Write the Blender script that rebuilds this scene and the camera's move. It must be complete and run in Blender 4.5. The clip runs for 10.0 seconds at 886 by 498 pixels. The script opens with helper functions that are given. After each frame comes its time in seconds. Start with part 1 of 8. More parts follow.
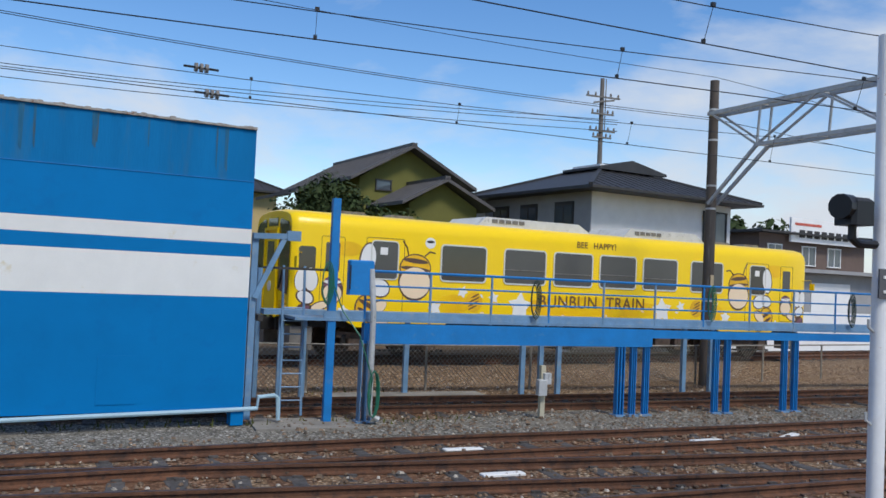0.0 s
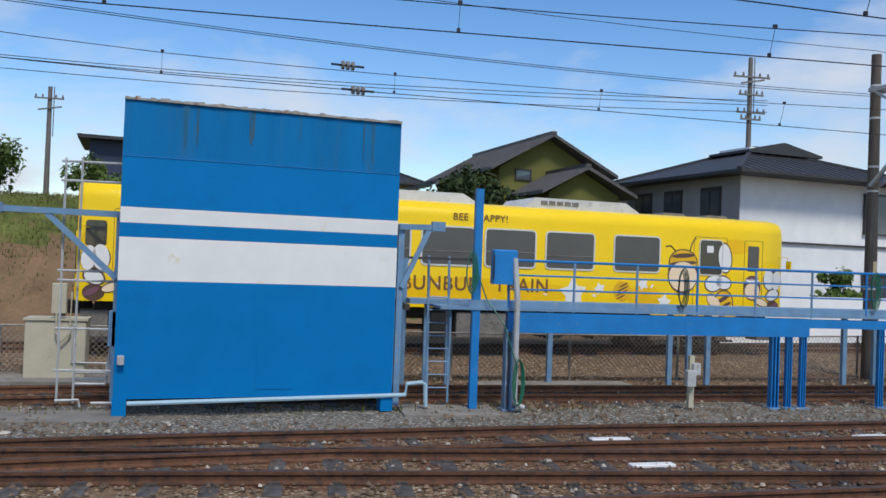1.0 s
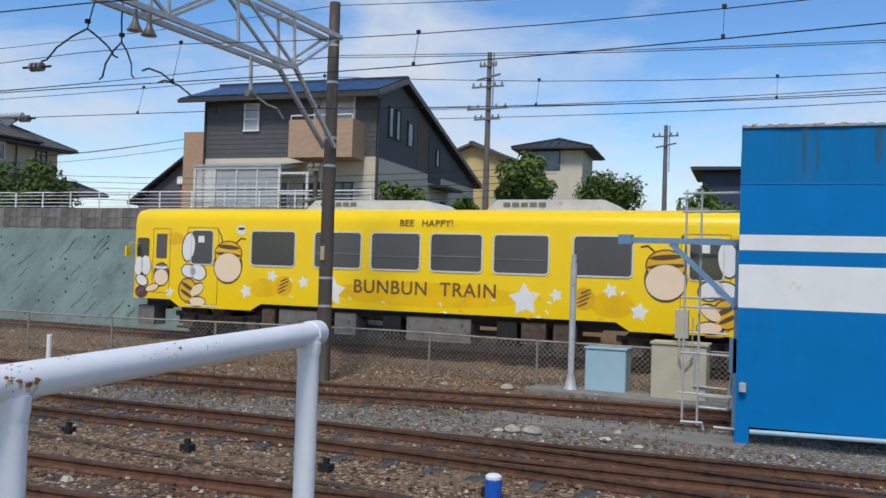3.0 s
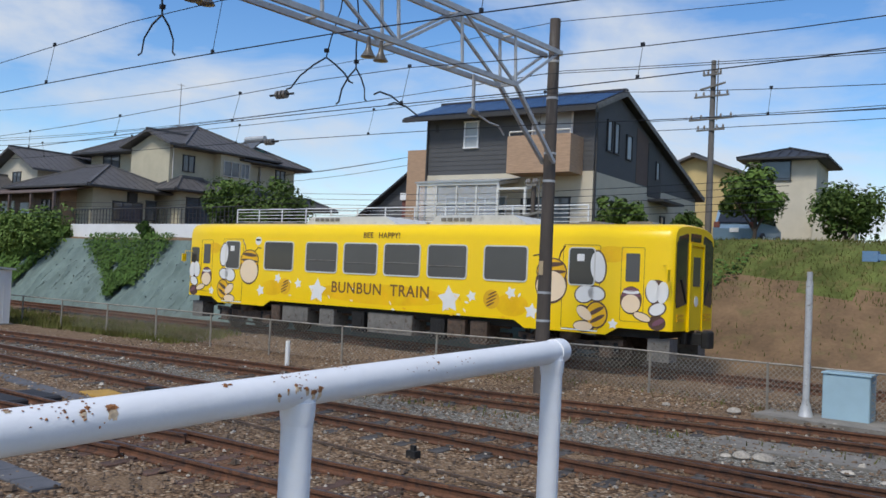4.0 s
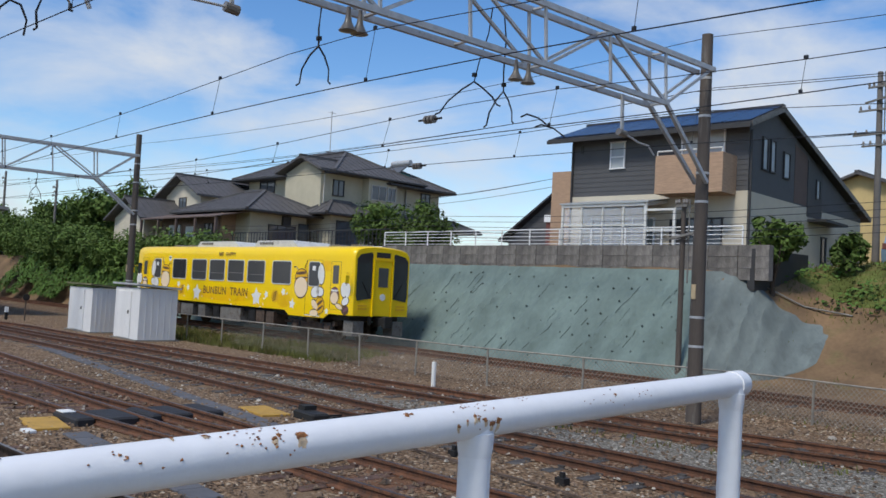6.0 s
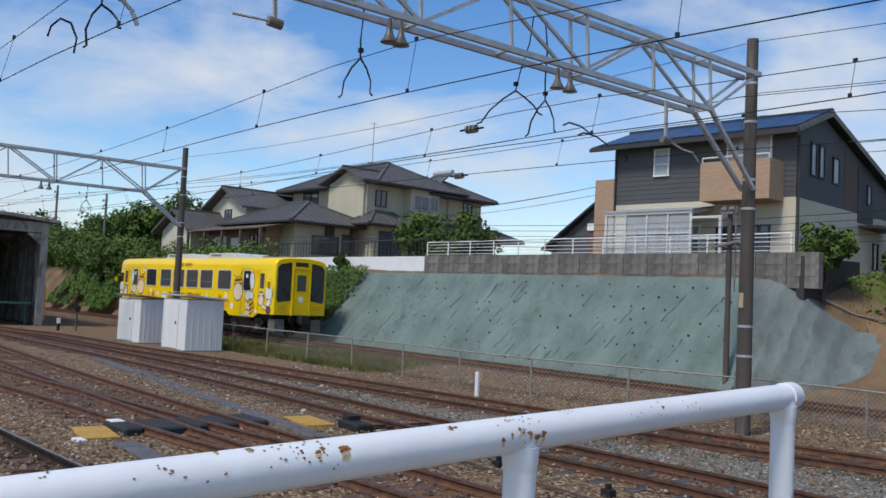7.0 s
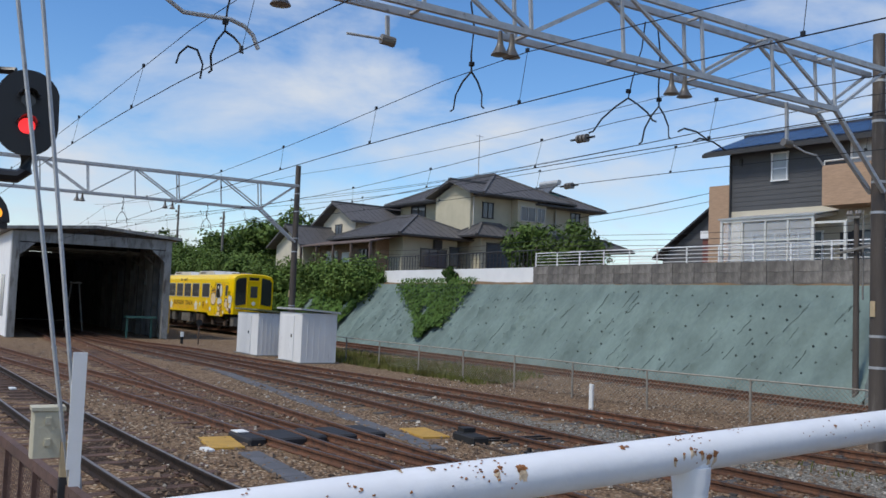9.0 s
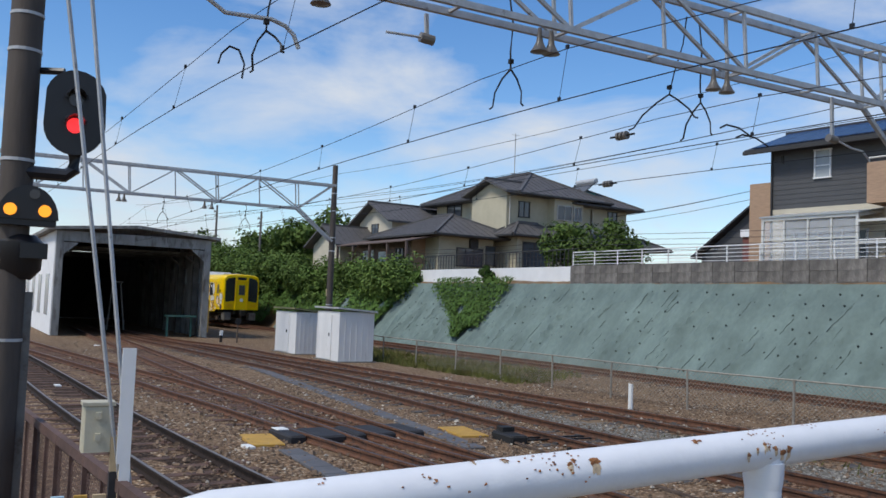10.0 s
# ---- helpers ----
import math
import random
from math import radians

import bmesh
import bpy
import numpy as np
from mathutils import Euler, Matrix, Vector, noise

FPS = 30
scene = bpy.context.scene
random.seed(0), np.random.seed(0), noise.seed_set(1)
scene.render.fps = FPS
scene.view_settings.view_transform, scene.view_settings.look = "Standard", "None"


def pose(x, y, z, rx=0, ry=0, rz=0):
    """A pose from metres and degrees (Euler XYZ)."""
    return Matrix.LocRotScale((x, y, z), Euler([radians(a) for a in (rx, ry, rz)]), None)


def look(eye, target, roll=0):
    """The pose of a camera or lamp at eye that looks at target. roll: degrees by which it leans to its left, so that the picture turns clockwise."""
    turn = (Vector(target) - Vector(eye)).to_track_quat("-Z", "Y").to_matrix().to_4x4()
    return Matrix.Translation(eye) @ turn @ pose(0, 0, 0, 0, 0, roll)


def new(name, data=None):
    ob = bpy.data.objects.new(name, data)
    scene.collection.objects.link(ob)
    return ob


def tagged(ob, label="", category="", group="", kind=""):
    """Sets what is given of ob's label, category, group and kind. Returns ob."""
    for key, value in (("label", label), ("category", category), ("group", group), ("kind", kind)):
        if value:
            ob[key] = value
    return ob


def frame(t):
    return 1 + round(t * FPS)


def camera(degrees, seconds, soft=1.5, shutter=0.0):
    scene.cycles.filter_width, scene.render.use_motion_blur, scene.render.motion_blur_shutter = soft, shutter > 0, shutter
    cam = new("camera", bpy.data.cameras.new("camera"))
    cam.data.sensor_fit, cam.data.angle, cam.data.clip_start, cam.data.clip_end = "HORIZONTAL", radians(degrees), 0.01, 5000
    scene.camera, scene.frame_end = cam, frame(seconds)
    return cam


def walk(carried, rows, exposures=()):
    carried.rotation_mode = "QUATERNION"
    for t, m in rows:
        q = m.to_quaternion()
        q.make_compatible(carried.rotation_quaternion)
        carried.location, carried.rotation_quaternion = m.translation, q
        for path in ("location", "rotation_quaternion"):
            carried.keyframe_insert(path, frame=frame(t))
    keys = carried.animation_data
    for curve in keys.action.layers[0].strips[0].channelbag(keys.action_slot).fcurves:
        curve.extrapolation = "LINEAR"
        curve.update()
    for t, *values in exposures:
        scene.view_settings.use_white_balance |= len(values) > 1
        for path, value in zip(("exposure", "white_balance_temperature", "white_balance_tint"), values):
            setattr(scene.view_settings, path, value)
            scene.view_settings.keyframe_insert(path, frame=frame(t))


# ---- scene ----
cam = camera(54.05, 10.0, soft=1.55)
walk(cam, [
    (0, pose(-0.009, -0.009, 2.403, 91.923, -2.579, -20.503)),
    (0.5, pose(-0.039, -0.043, 2.402, 91.501, -2.286, -16.537)),
    (1, pose(-0.102, -0.069, 2.389, 90.887, -2.107, -11.345)),
    (1.5, pose(-0.103, -0.045, 2.396, 90.567, -1.861, 0.022)),
    (2, pose(-0.072, -0.114, 2.381, 90.993, -1.391, 12.306)),
    (2.5, pose(-0.139, -0.039, 2.377, 91.199, -1.488, 19.788)),
    (3, pose(-0.228, -0.113, 2.379, 91.357, -1.809, 27.388)),
    (3.2, pose(-0.242, -0.148, 2.387, 91.407, -1.902, 30.614)),
    (4.3, pose(-0.305, -0.206, 2.393, 91.874, -2.744, 44.302)),
    (4.5, pose(-0.318, -0.215, 2.396, 91.939, -2.792, 45.772)),
    (5, pose(-0.338, -0.232, 2.402, 92.170, -3.115, 48.208)),
    (5.5, pose(-0.365, -0.227, 2.400, 92.465, -3.119, 49.497)),
    (7, pose(-0.391, -0.211, 2.405, 93.235, -2.732, 53.642)),
    (7.5, pose(-0.411, -0.221, 2.408, 93.458, -2.605, 55.000)),
    (8, pose(-0.434, -0.254, 2.410, 93.650, -2.562, 57.015)),
    (8.5, pose(-0.450, -0.272, 2.409, 93.764, -2.435, 58.963)),
    (9, pose(-0.464, -0.301, 2.410, 93.689, -2.201, 60.664)),
    (9.5, pose(-0.476, -0.325, 2.407, 93.571, -2.211, 62.038)),
    (10, pose(-0.514, -0.340, 2.391, 93.570, -2.247, 62.992)),
], exposures=[(0.0, 0.12), (10.0, 0.12)])

# ---- light ----
SUN_TO = Vector((0.12, -0.58, 0.82)).normalized()
world = bpy.data.worlds.new("sky")
scene.world = world
world.use_nodes = True
wn, wl = world.node_tree.nodes, world.node_tree.links
wn.clear()
sky = wn.new("ShaderNodeTexSky")
sky.sky_type = "NISHITA"
sky.sun_disc = False
sky.sun_elevation = math.asin(SUN_TO.z)
sky.sun_rotation = math.atan2(SUN_TO.x, SUN_TO.y)
sky.dust_density = 0.15
sky.ozone_density = 2.0
tc = wn.new("ShaderNodeTexCoord")
mp = wn.new("ShaderNodeMapping")
mp.inputs["Scale"].default_value = (1.0, 1.0, 2.6)
mp.inputs["Location"].default_value = (0.35, 0.1, 0.2)
cn = wn.new("ShaderNodeTexNoise")
cn.inputs["Scale"].default_value = 3.4
cn.inputs["Detail"].default_value = 8.0
cn.inputs["Roughness"].default_value = 0.56
cn.inputs["Distortion"].default_value = 0.25
cr = wn.new("ShaderNodeValToRGB")
cr.color_ramp.elements[0].position = 0.45
cr.color_ramp.elements[1].position = 0.70
mx = wn.new("ShaderNodeMix")
mx.data_type = "RGBA"
mx.inputs[7].default_value = (4.9, 5.3, 5.9, 1.0)
bg = wn.new("ShaderNodeBackground")
bg.inputs["Strength"].default_value = 0.125
wo = wn.new("ShaderNodeOutputWorld")
wl.new(tc.outputs["Generated"], mp.inputs["Vector"])
wl.new(mp.outputs["Vector"], cn.inputs["Vector"])
# clouds thicken towards the horizon
sz = wn.new("ShaderNodeSeparateXYZ")
low = wn.new("ShaderNodeMapRange")
low.inputs[1].default_value, low.inputs[2].default_value = 0.02, 0.3
low.inputs[3].default_value, low.inputs[4].default_value = 0.075, -0.01
add = wn.new("ShaderNodeMath")
wl.new(tc.outputs["Generated"], sz.inputs[0])
wl.new(sz.outputs["Z"], low.inputs[0])
wl.new(cn.outputs["Fac"], add.inputs[0])
wl.new(low.outputs[0], add.inputs[1])
wl.new(add.outputs[0], cr.inputs["Fac"])
wl.new(cr.outputs["Color"], mx.inputs[0])
hs = wn.new("ShaderNodeHueSaturation")
hs.inputs["Saturation"].default_value = 1.28
hs.inputs["Hue"].default_value = 0.506
hs.inputs["Value"].default_value = 1.14
wl.new(sky.outputs["Color"], hs.inputs["Color"])
wl.new(hs.outputs["Color"], mx.inputs[6])
wl.new(mx.outputs[2], bg.inputs["Color"])
wl.new(bg.outputs["Background"], wo.inputs["Surface"])
sun = new("sun", bpy.data.lights.new("sun", "SUN"))
sun.data.energy = 2.6
sun.data.angle = radians(14.0)
sun.data.color = (1.0, 0.955, 0.88)
sun.matrix_world = look((0, 0, 40), Vector((0, 0, 40)) - SUN_TO)

# ---- materials ----
def mat(name, col, rough=0.6, metal=0.0, var=0.25, scale=3.0, bump=0.15, bscale=40.0, second=None, amount=0.5, spread=0.1, spec=0.5, coat=0.0, stretch=(1, 1, 1)):
    """A surface with broad tone changes, a second colour in patches (rust, dirt, moss) and fine relief."""
    m = bpy.data.materials.new(name)
    m.use_nodes = True
    n, l = m.node_tree.nodes, m.node_tree.links
    b = n["Principled BSDF"]
    b.inputs["Roughness"].default_value = rough
    b.inputs["Metallic"].default_value = metal
    b.inputs["Specular IOR Level"].default_value = spec
    b.inputs["Coat Weight"].default_value = coat
    t = n.new("ShaderNodeTexCoord")
    mpn = n.new("ShaderNodeMapping")
    mpn.inputs["Scale"].default_value = stretch
    l.new(t.outputs["Object"], mpn.inputs["Vector"])
    big = n.new("ShaderNodeTexNoise")
    big.inputs["Scale"].default_value = scale
    big.inputs["Detail"].default_value = 6.0
    big.inputs["Roughness"].default_value = 0.6
    l.new(mpn.outputs["Vector"], big.inputs["Vector"])
    ramp = n.new("ShaderNodeValToRGB")
    lo = [c * (1 - var) for c in col]
    hi = [min(1.0, c * (1 + var * 0.6)) for c in col]
    ramp.color_ramp.elements[0].position, ramp.color_ramp.elements[1].position = 0.3, 0.7
    ramp.color_ramp.elements[0].color, ramp.color_ramp.elements[1].color = (*lo, 1), (*hi, 1)
    l.new(big.outputs["Fac"], ramp.inputs["Fac"])
    out = ramp.outputs["Color"]
    fine = n.new("ShaderNodeTexNoise")
    fine.inputs["Scale"].default_value = bscale
    fine.inputs["Detail"].default_value = 4.0
    l.new(mpn.outputs["Vector"], fine.inputs["Vector"])
    if second:
        pn = n.new("ShaderNodeTexNoise")
        pn.inputs["Scale"].default_value = scale * 1.7
        pn.inputs["Detail"].default_value = 8.0
        pn.inputs["Roughness"].default_value = 0.65
        off = n.new("ShaderNodeVectorMath")
        off.inputs[1].default_value = (7.3, 2.1, 4.4)
        l.new(mpn.outputs["Vector"], off.inputs[0])
        l.new(off.outputs["Vector"], pn.inputs["Vector"])
        pr = n.new("ShaderNodeValToRGB")
        pr.color_ramp.elements[0].position, pr.color_ramp.elements[1].position = amount, amount + spread
        l.new(pn.outputs["Fac"], pr.inputs["Fac"])
        mix = n.new("ShaderNodeMix")
        mix.data_type = "RGBA"
        mix.inputs[7].default_value = (*second, 1)
        l.new(pr.outputs["Color"], mix.inputs[0])
        l.new(out, mix.inputs[6])
        out = mix.outputs[2]
    grain = n.new("ShaderNodeMix")
    grain.data_type = "RGBA"
    grain.blend_type = "MULTIPLY"
    grain.inputs[0].default_value = min(0.5, var)
    l.new(out, grain.inputs[6])
    l.new(fine.outputs["Fac"], grain.inputs[7])
    info = n.new("ShaderNodeObjectInfo")
    piece = n.new("ShaderNodeMapRange")
    piece.inputs[3].default_value, piece.inputs[4].default_value = 1 - var * 0.35, 1 + var * 0.35
    l.new(info.outputs["Random"], piece.inputs[0])
    hsv = n.new("ShaderNodeHueSaturation")
    l.new(piece.outputs[0], hsv.inputs["Value"])
    l.new(grain.outputs[2], hsv.inputs["Color"])
    l.new(hsv.outputs["Color"], b.inputs["Base Color"])
    if bump:
        bn = n.new("ShaderNodeBump")
        bn.inputs["Strength"].default_value = bump
        bn.inputs["Distance"].default_value = 0.02
        l.new(fine.outputs["Fac"], bn.inputs["Height"])
        l.new(bn.outputs["Normal"], b.inputs["Normal"])
    return m


def glow(name, col, power):
    m = mat(name, col, rough=0.3, var=0.05)
    b = m.node_tree.nodes["Principled BSDF"]
    b.inputs["Emission Color"].default_value = (*col, 1)
    b.inputs["Emission Strength"].default_value = power
    return m


def pebbles(name, cols, size, dirt, amount):
    """Packed small stones: each cell its own tone, dark joints, and dirt in patches."""
    m = bpy.data.materials.new(name)
    m.use_nodes = True
    n, l = m.node_tree.nodes, m.node_tree.links
    b = n["Principled BSDF"]
    b.inputs["Roughness"].default_value = 0.95
    b.inputs["Specular IOR Level"].default_value = 0.2
    t = n.new("ShaderNodeTexCoord")
    v = n.new("ShaderNodeTexVoronoi")
    v.inputs["Scale"].default_value = 1 / size
    l.new(t.outputs["Object"], v.inputs["Vector"])
    sep = n.new("ShaderNodeSeparateColor")
    l.new(v.outputs["Color"], sep.inputs["Color"])
    ramp = n.new("ShaderNodeValToRGB")
    e = ramp.color_ramp.elements
    while len(e) < len(cols):
        e.new(0.5)
    for i, c in enumerate(cols):
        e[i].position = (i / (len(cols) - 1)) ** 0.55
        e[i].color = (*c, 1)
    l.new(sep.outputs[0], ramp.inputs["Fac"])
    gap = n.new("ShaderNodeValToRGB")
    gap.color_ramp.elements[0].position, gap.color_ramp.elements[1].position = 0.25, 0.75
    gap.color_ramp.elements[0].color, gap.color_ramp.elements[1].color = (1, 1, 1, 1), (0.35, 0.33, 0.3, 1)
    l.new(v.outputs["Distance"], gap.inputs["Fac"])
    mul = n.new("ShaderNodeMix")
    mul.data_type, mul.blend_type = "RGBA", "MULTIPLY"
    mul.inputs[0].default_value = 1.0
    l.new(ramp.outputs["Color"], mul.inputs[6])
    l.new(gap.outputs["Color"], mul.inputs[7])
    no = n.new("ShaderNodeTexNoise")
    no.inputs["Scale"].default_value = 0.9
    no.inputs["Detail"].default_value = 8.0
    l.new(t.outputs["Object"], no.inputs["Vector"])
    dr = n.new("ShaderNodeValToRGB")
    dr.color_ramp.elements[0].position, dr.color_ramp.elements[1].position = amount, amount + 0.22
    l.new(no.outputs["Fac"], dr.inputs["Fac"])
    mix = n.new("ShaderNodeMix")
    mix.data_type = "RGBA"
    mix.inputs[7].default_value = (*dirt, 1)
    l.new(dr.outputs["Color"], mix.inputs[0])
    l.new(mul.outputs[2], mix.inputs[6])
    l.new(mix.outputs[2], b.inputs["Base Color"])
    bn = n.new("ShaderNodeBump")
    bn.invert = True
    bn.inputs["Strength"].default_value = 0.8
    bn.inputs["Distance"].default_value = 0.03
    l.new(v.outputs["Distance"], bn.inputs["Height"])
    l.new(bn.outputs["Normal"], b.inputs["Normal"])
    return m


BALLAST = pebbles("ballast", [(0.102, 0.0642, 0.0396), (0.253, 0.161, 0.0943), (0.328, 0.212, 0.123), (0.41, 0.284, 0.18), (0.615, 0.52, 0.383)], 0.048, (0.205, 0.137, 0.082), 0.5)
BED = pebbles("stained_ballast", [(0.075, 0.04, 0.024), (0.185, 0.1, 0.056), (0.25, 0.135, 0.077), (0.31, 0.187, 0.115), (0.42, 0.3, 0.21)], 0.045, (0.165, 0.085, 0.048), 0.48)
BED_OILY = pebbles("oily_ballast", [(0.0275, 0.0176, 0.0121), (0.066, 0.0407, 0.0253), (0.0935, 0.0572, 0.0352), (0.132, 0.0858, 0.055), (0.165, 0.127, 0.0935)], 0.045, (0.0495, 0.0308, 0.0198), 0.46)
GRAVEL = pebbles("gravel", [(0.136, 0.127, 0.108), (0.271, 0.255, 0.217), (0.339, 0.315, 0.265), (0.57, 0.543, 0.489)], 0.042, (0.204, 0.176, 0.136), 0.55)
EARTH = mat("earth", (0.205, 0.128, 0.066), 0.95, var=0.4, scale=0.8, bump=0.7, bscale=9, second=(0.17, 0.14, 0.055), amount=0.55, spread=0.2)
TURF = mat("turf", (0.135, 0.16, 0.045), 0.95, var=0.5, scale=1.2, bump=0.7, bscale=14, second=(0.22, 0.155, 0.075), amount=0.52, spread=0.2, spec=0.1)
STONE = mat("ballast_stone", (0.24, 0.165, 0.108), 0.9, var=0.9, scale=5, bump=0.3)
PALE_STONE = mat("pale_stone", (0.58, 0.52, 0.43), 0.9, var=0.5, scale=5, bump=0.3)
RAIL = mat("rusty_rail", (0.155, 0.066, 0.032), 0.8, 0.0, var=0.4, scale=5, bump=0.4, second=(0.06, 0.032, 0.022), amount=0.5, spread=0.15)
RAIL_OILY = mat("oily_rail_side", (0.05, 0.034, 0.026), 0.7, 0.0, spec=0.15, var=0.4, scale=5, bump=0.3, second=(0.025, 0.02, 0.018), amount=0.5, spread=0.15)
RAIL_BRIGHT = mat("polished_rail_head", (0.22, 0.2, 0.18), 0.5, 0.35, var=0.15, scale=4, bump=0.05)
SLEEPER_RED = mat("rust_stained_sleeper", (0.15, 0.085, 0.06), 0.9, var=0.5, scale=4, bump=0.5, second=(0.06, 0.036, 0.026), amount=0.5, spread=0.2)
RAILTOP = mat("rail_head", (0.13, 0.085, 0.065), 0.45, 0.6, var=0.3, scale=4)
SLEEPER = mat("wood_sleeper", (0.115, 0.105, 0.098), 0.9, var=0.5, scale=4, bump=0.5, second=(0.04, 0.033, 0.03), amount=0.5, spread=0.2)
DARK = mat("dark_iron", (0.022, 0.021, 0.02), 0.7, 0.2, var=0.4, scale=6)
CONC = mat("concrete", (0.27, 0.25, 0.215), 0.9, var=0.3, scale=1.6, bump=0.4, second=(0.17, 0.155, 0.13), amount=0.52, spread=0.15)
WALLC = mat("stained_concrete", (0.30, 0.275, 0.245), 0.92, var=0.45, scale=1.1, bump=0.4, second=(0.115, 0.105, 0.095), amount=0.47, spread=0.2, stretch=(1, 1, 0.45))
MORTAR = mat("green_mortar", (0.165, 0.222, 0.2), 0.95, var=0.28, scale=0.7, bump=0.6, bscale=7, second=(0.115, 0.16, 0.148), amount=0.54, spread=0.2, stretch=(1, 1, 0.5))
MORTAR_GREY = mat("grey_mortar", (0.165, 0.195, 0.185), 0.95, var=0.3, scale=1.2, bump=0.7, bscale=6, second=(0.12, 0.14, 0.135), amount=0.53, spread=0.15, stretch=(1, 1, 0.3))
BLUE = mat("blue_paint", (0.0, 0.175, 0.46), 0.6, spec=0.12, var=0.08, scale=1.2, bump=0.06, bscale=60, second=(0.002, 0.145, 0.40), amount=0.56, spread=0.2)
BLUE_FADED = mat("faded_blue_paint", (0.004, 0.165, 0.41), 0.7, spec=0.1, var=0.15, scale=1.8, bump=0.1, second=(0.05, 0.15, 0.24), amount=0.5, spread=0.3, stretch=(1, 1, 0.13))
WHITE_PAINT = mat("white_paint", (0.76, 0.76, 0.73), 0.55, var=0.06, scale=1.5, bump=0.06, second=(0.66, 0.60, 0.44), amount=0.62, spread=0.12)
RUST = mat("rust", (0.42, 0.39, 0.35), 0.9, var=0.3, scale=9, bump=0.6, second=(0.24, 0.12, 0.07), amount=0.55, spread=0.1)
RUST_STREAK = mat("rust_streak", (0.03, 0.16, 0.3), 0.8, var=0.3, scale=7, spec=0.1, stretch=(1, 1, 0.1), second=(0.12, 0.13, 0.1), amount=0.5, spread=0.25)
STEEL_BLUE = mat("light_blue_steel", (0.16, 0.30, 0.47), 0.5, var=0.2, scale=3, second=(0.30, 0.35, 0.38), amount=0.55, spread=0.2)
STEEL_VIVID = mat("bright_blue_steel", (0.003, 0.19, 0.52), 0.5, var=0.15, scale=3, second=(0.09, 0.22, 0.42), amount=0.6, spread=0.15)
YELLOW = mat("yellow_train_paint", (0.93, 0.62, 0.0), 0.32, var=0.03, scale=0.7, bump=0.0, spec=0.35, coat=0.12)
ORANGE = mat("orange_patch", (0.9, 0.5, 0.01), 0.35, var=0.15, scale=1.5, bump=0.0)
WHITE = mat("white_vinyl", (0.80, 0.79, 0.76), 0.4, var=0.04, bump=0.0)
PEACH = mat("peach_vinyl", (0.87, 0.68, 0.46), 0.4, var=0.03, bump=0.0)
BROWN = mat("brown_vinyl", (0.115, 0.062, 0.04), 0.45, var=0.08, bump=0.0)
PURPLE = mat("plum_vinyl", (0.20, 0.085, 0.12), 0.45, var=0.08, bump=0.0)
LETTER = mat("letter_brown", (0.18, 0.085, 0.025), 0.5, var=0.08, bump=0.0)
GLASS_DARK = mat("tinted_glass", (0.035, 0.037, 0.04), 0.06, var=0.2, scale=0.6, bump=0.0, spec=0.6)
GLASS_GREY = mat("drawn_blind_glass", (0.085, 0.085, 0.083), 0.18, var=0.12, scale=0.6, bump=0.0, spec=0.5)
ALU = mat("aluminium_frame", (0.7, 0.68, 0.62), 0.4, 0.2, var=0.06, bump=0.0)
GREY_BOX = mat("grey_equipment", (0.2, 0.19, 0.17), 0.7, var=0.3, scale=4, second=(0.09, 0.06, 0.04), amount=0.55, spread=0.15)
BOGIE = mat("rusty_bogie", (0.13, 0.092, 0.068), 0.85, 0.1, var=0.5, scale=6, second=(0.16, 0.09, 0.05), amount=0.55)
ROOF_GREY = mat("roof_unit_grey", (0.60, 0.61, 0.60), 0.6, var=0.12, scale=3, second=(0.28, 0.28, 0.27), amount=0.58)
GALV = mat("galvanised_steel", (0.52, 0.53, 0.53), 0.55, 0.2, var=0.18, scale=5, second=(0.24, 0.22, 0.2), amount=0.6)
POLE = mat("brown_grey_pole", (0.105, 0.085, 0.07), 0.8, 0.1, var=0.3, scale=3, stretch=(1, 1, 0.15), second=(0.17, 0.15, 0.13), amount=0.58)
WIRE = mat("wire", (0.02, 0.021, 0.024), 0.5, 0.3, var=0.1, bump=0.0)
PORCELAIN = mat("insulator", (0.20, 0.18, 0.155), 0.3, var=0.15, bump=0.0)
PIPE_WHITE = mat("white_railing_paint", (0.81, 0.815, 0.82), 0.4, var=0.06, scale=6, bump=0.08, bscale=30, second=(0.42, 0.155, 0.05), amount=0.69, spread=0.02)
PIPE_RUST = mat("flaked_rust", (0.44, 0.18, 0.06), 0.9, var=0.5, scale=60, bump=0.5, second=(0.17, 0.06, 0.03), amount=0.52, spread=0.1)
KIOSK = mat("white_hut_paint", (0.74, 0.73, 0.71), 0.7, var=0.08, scale=2, bump=0.12, second=(0.47, 0.46, 0.45), amount=0.6, spread=0.15, stretch=(1, 1, 0.3))
FENCE = mat("weathered_fence_steel", (0.34, 0.31, 0.26), 0.7, 0.3, var=0.3, scale=6)
LEAF = mat("leaf", (0.125, 0.2, 0.042), 0.7, var=0.6, scale=1.3, bump=0.0, spec=0.15, second=(0.18, 0.25, 0.07), amount=0.5, spread=0.2)
LEAF_DARK = mat("dark_leaf", (0.055, 0.085, 0.028), 0.7, var=0.6, scale=1.3, bump=0.0, spec=0.15, second=(0.085, 0.105, 0.04), amount=0.53, spread=0.2)
IVY = mat("ivy_leaf", (0.1, 0.185, 0.038), 0.7, var=0.6, scale=1.5, bump=0.0, spec=0.15, second=(0.12, 0.2, 0.045), amount=0.52)
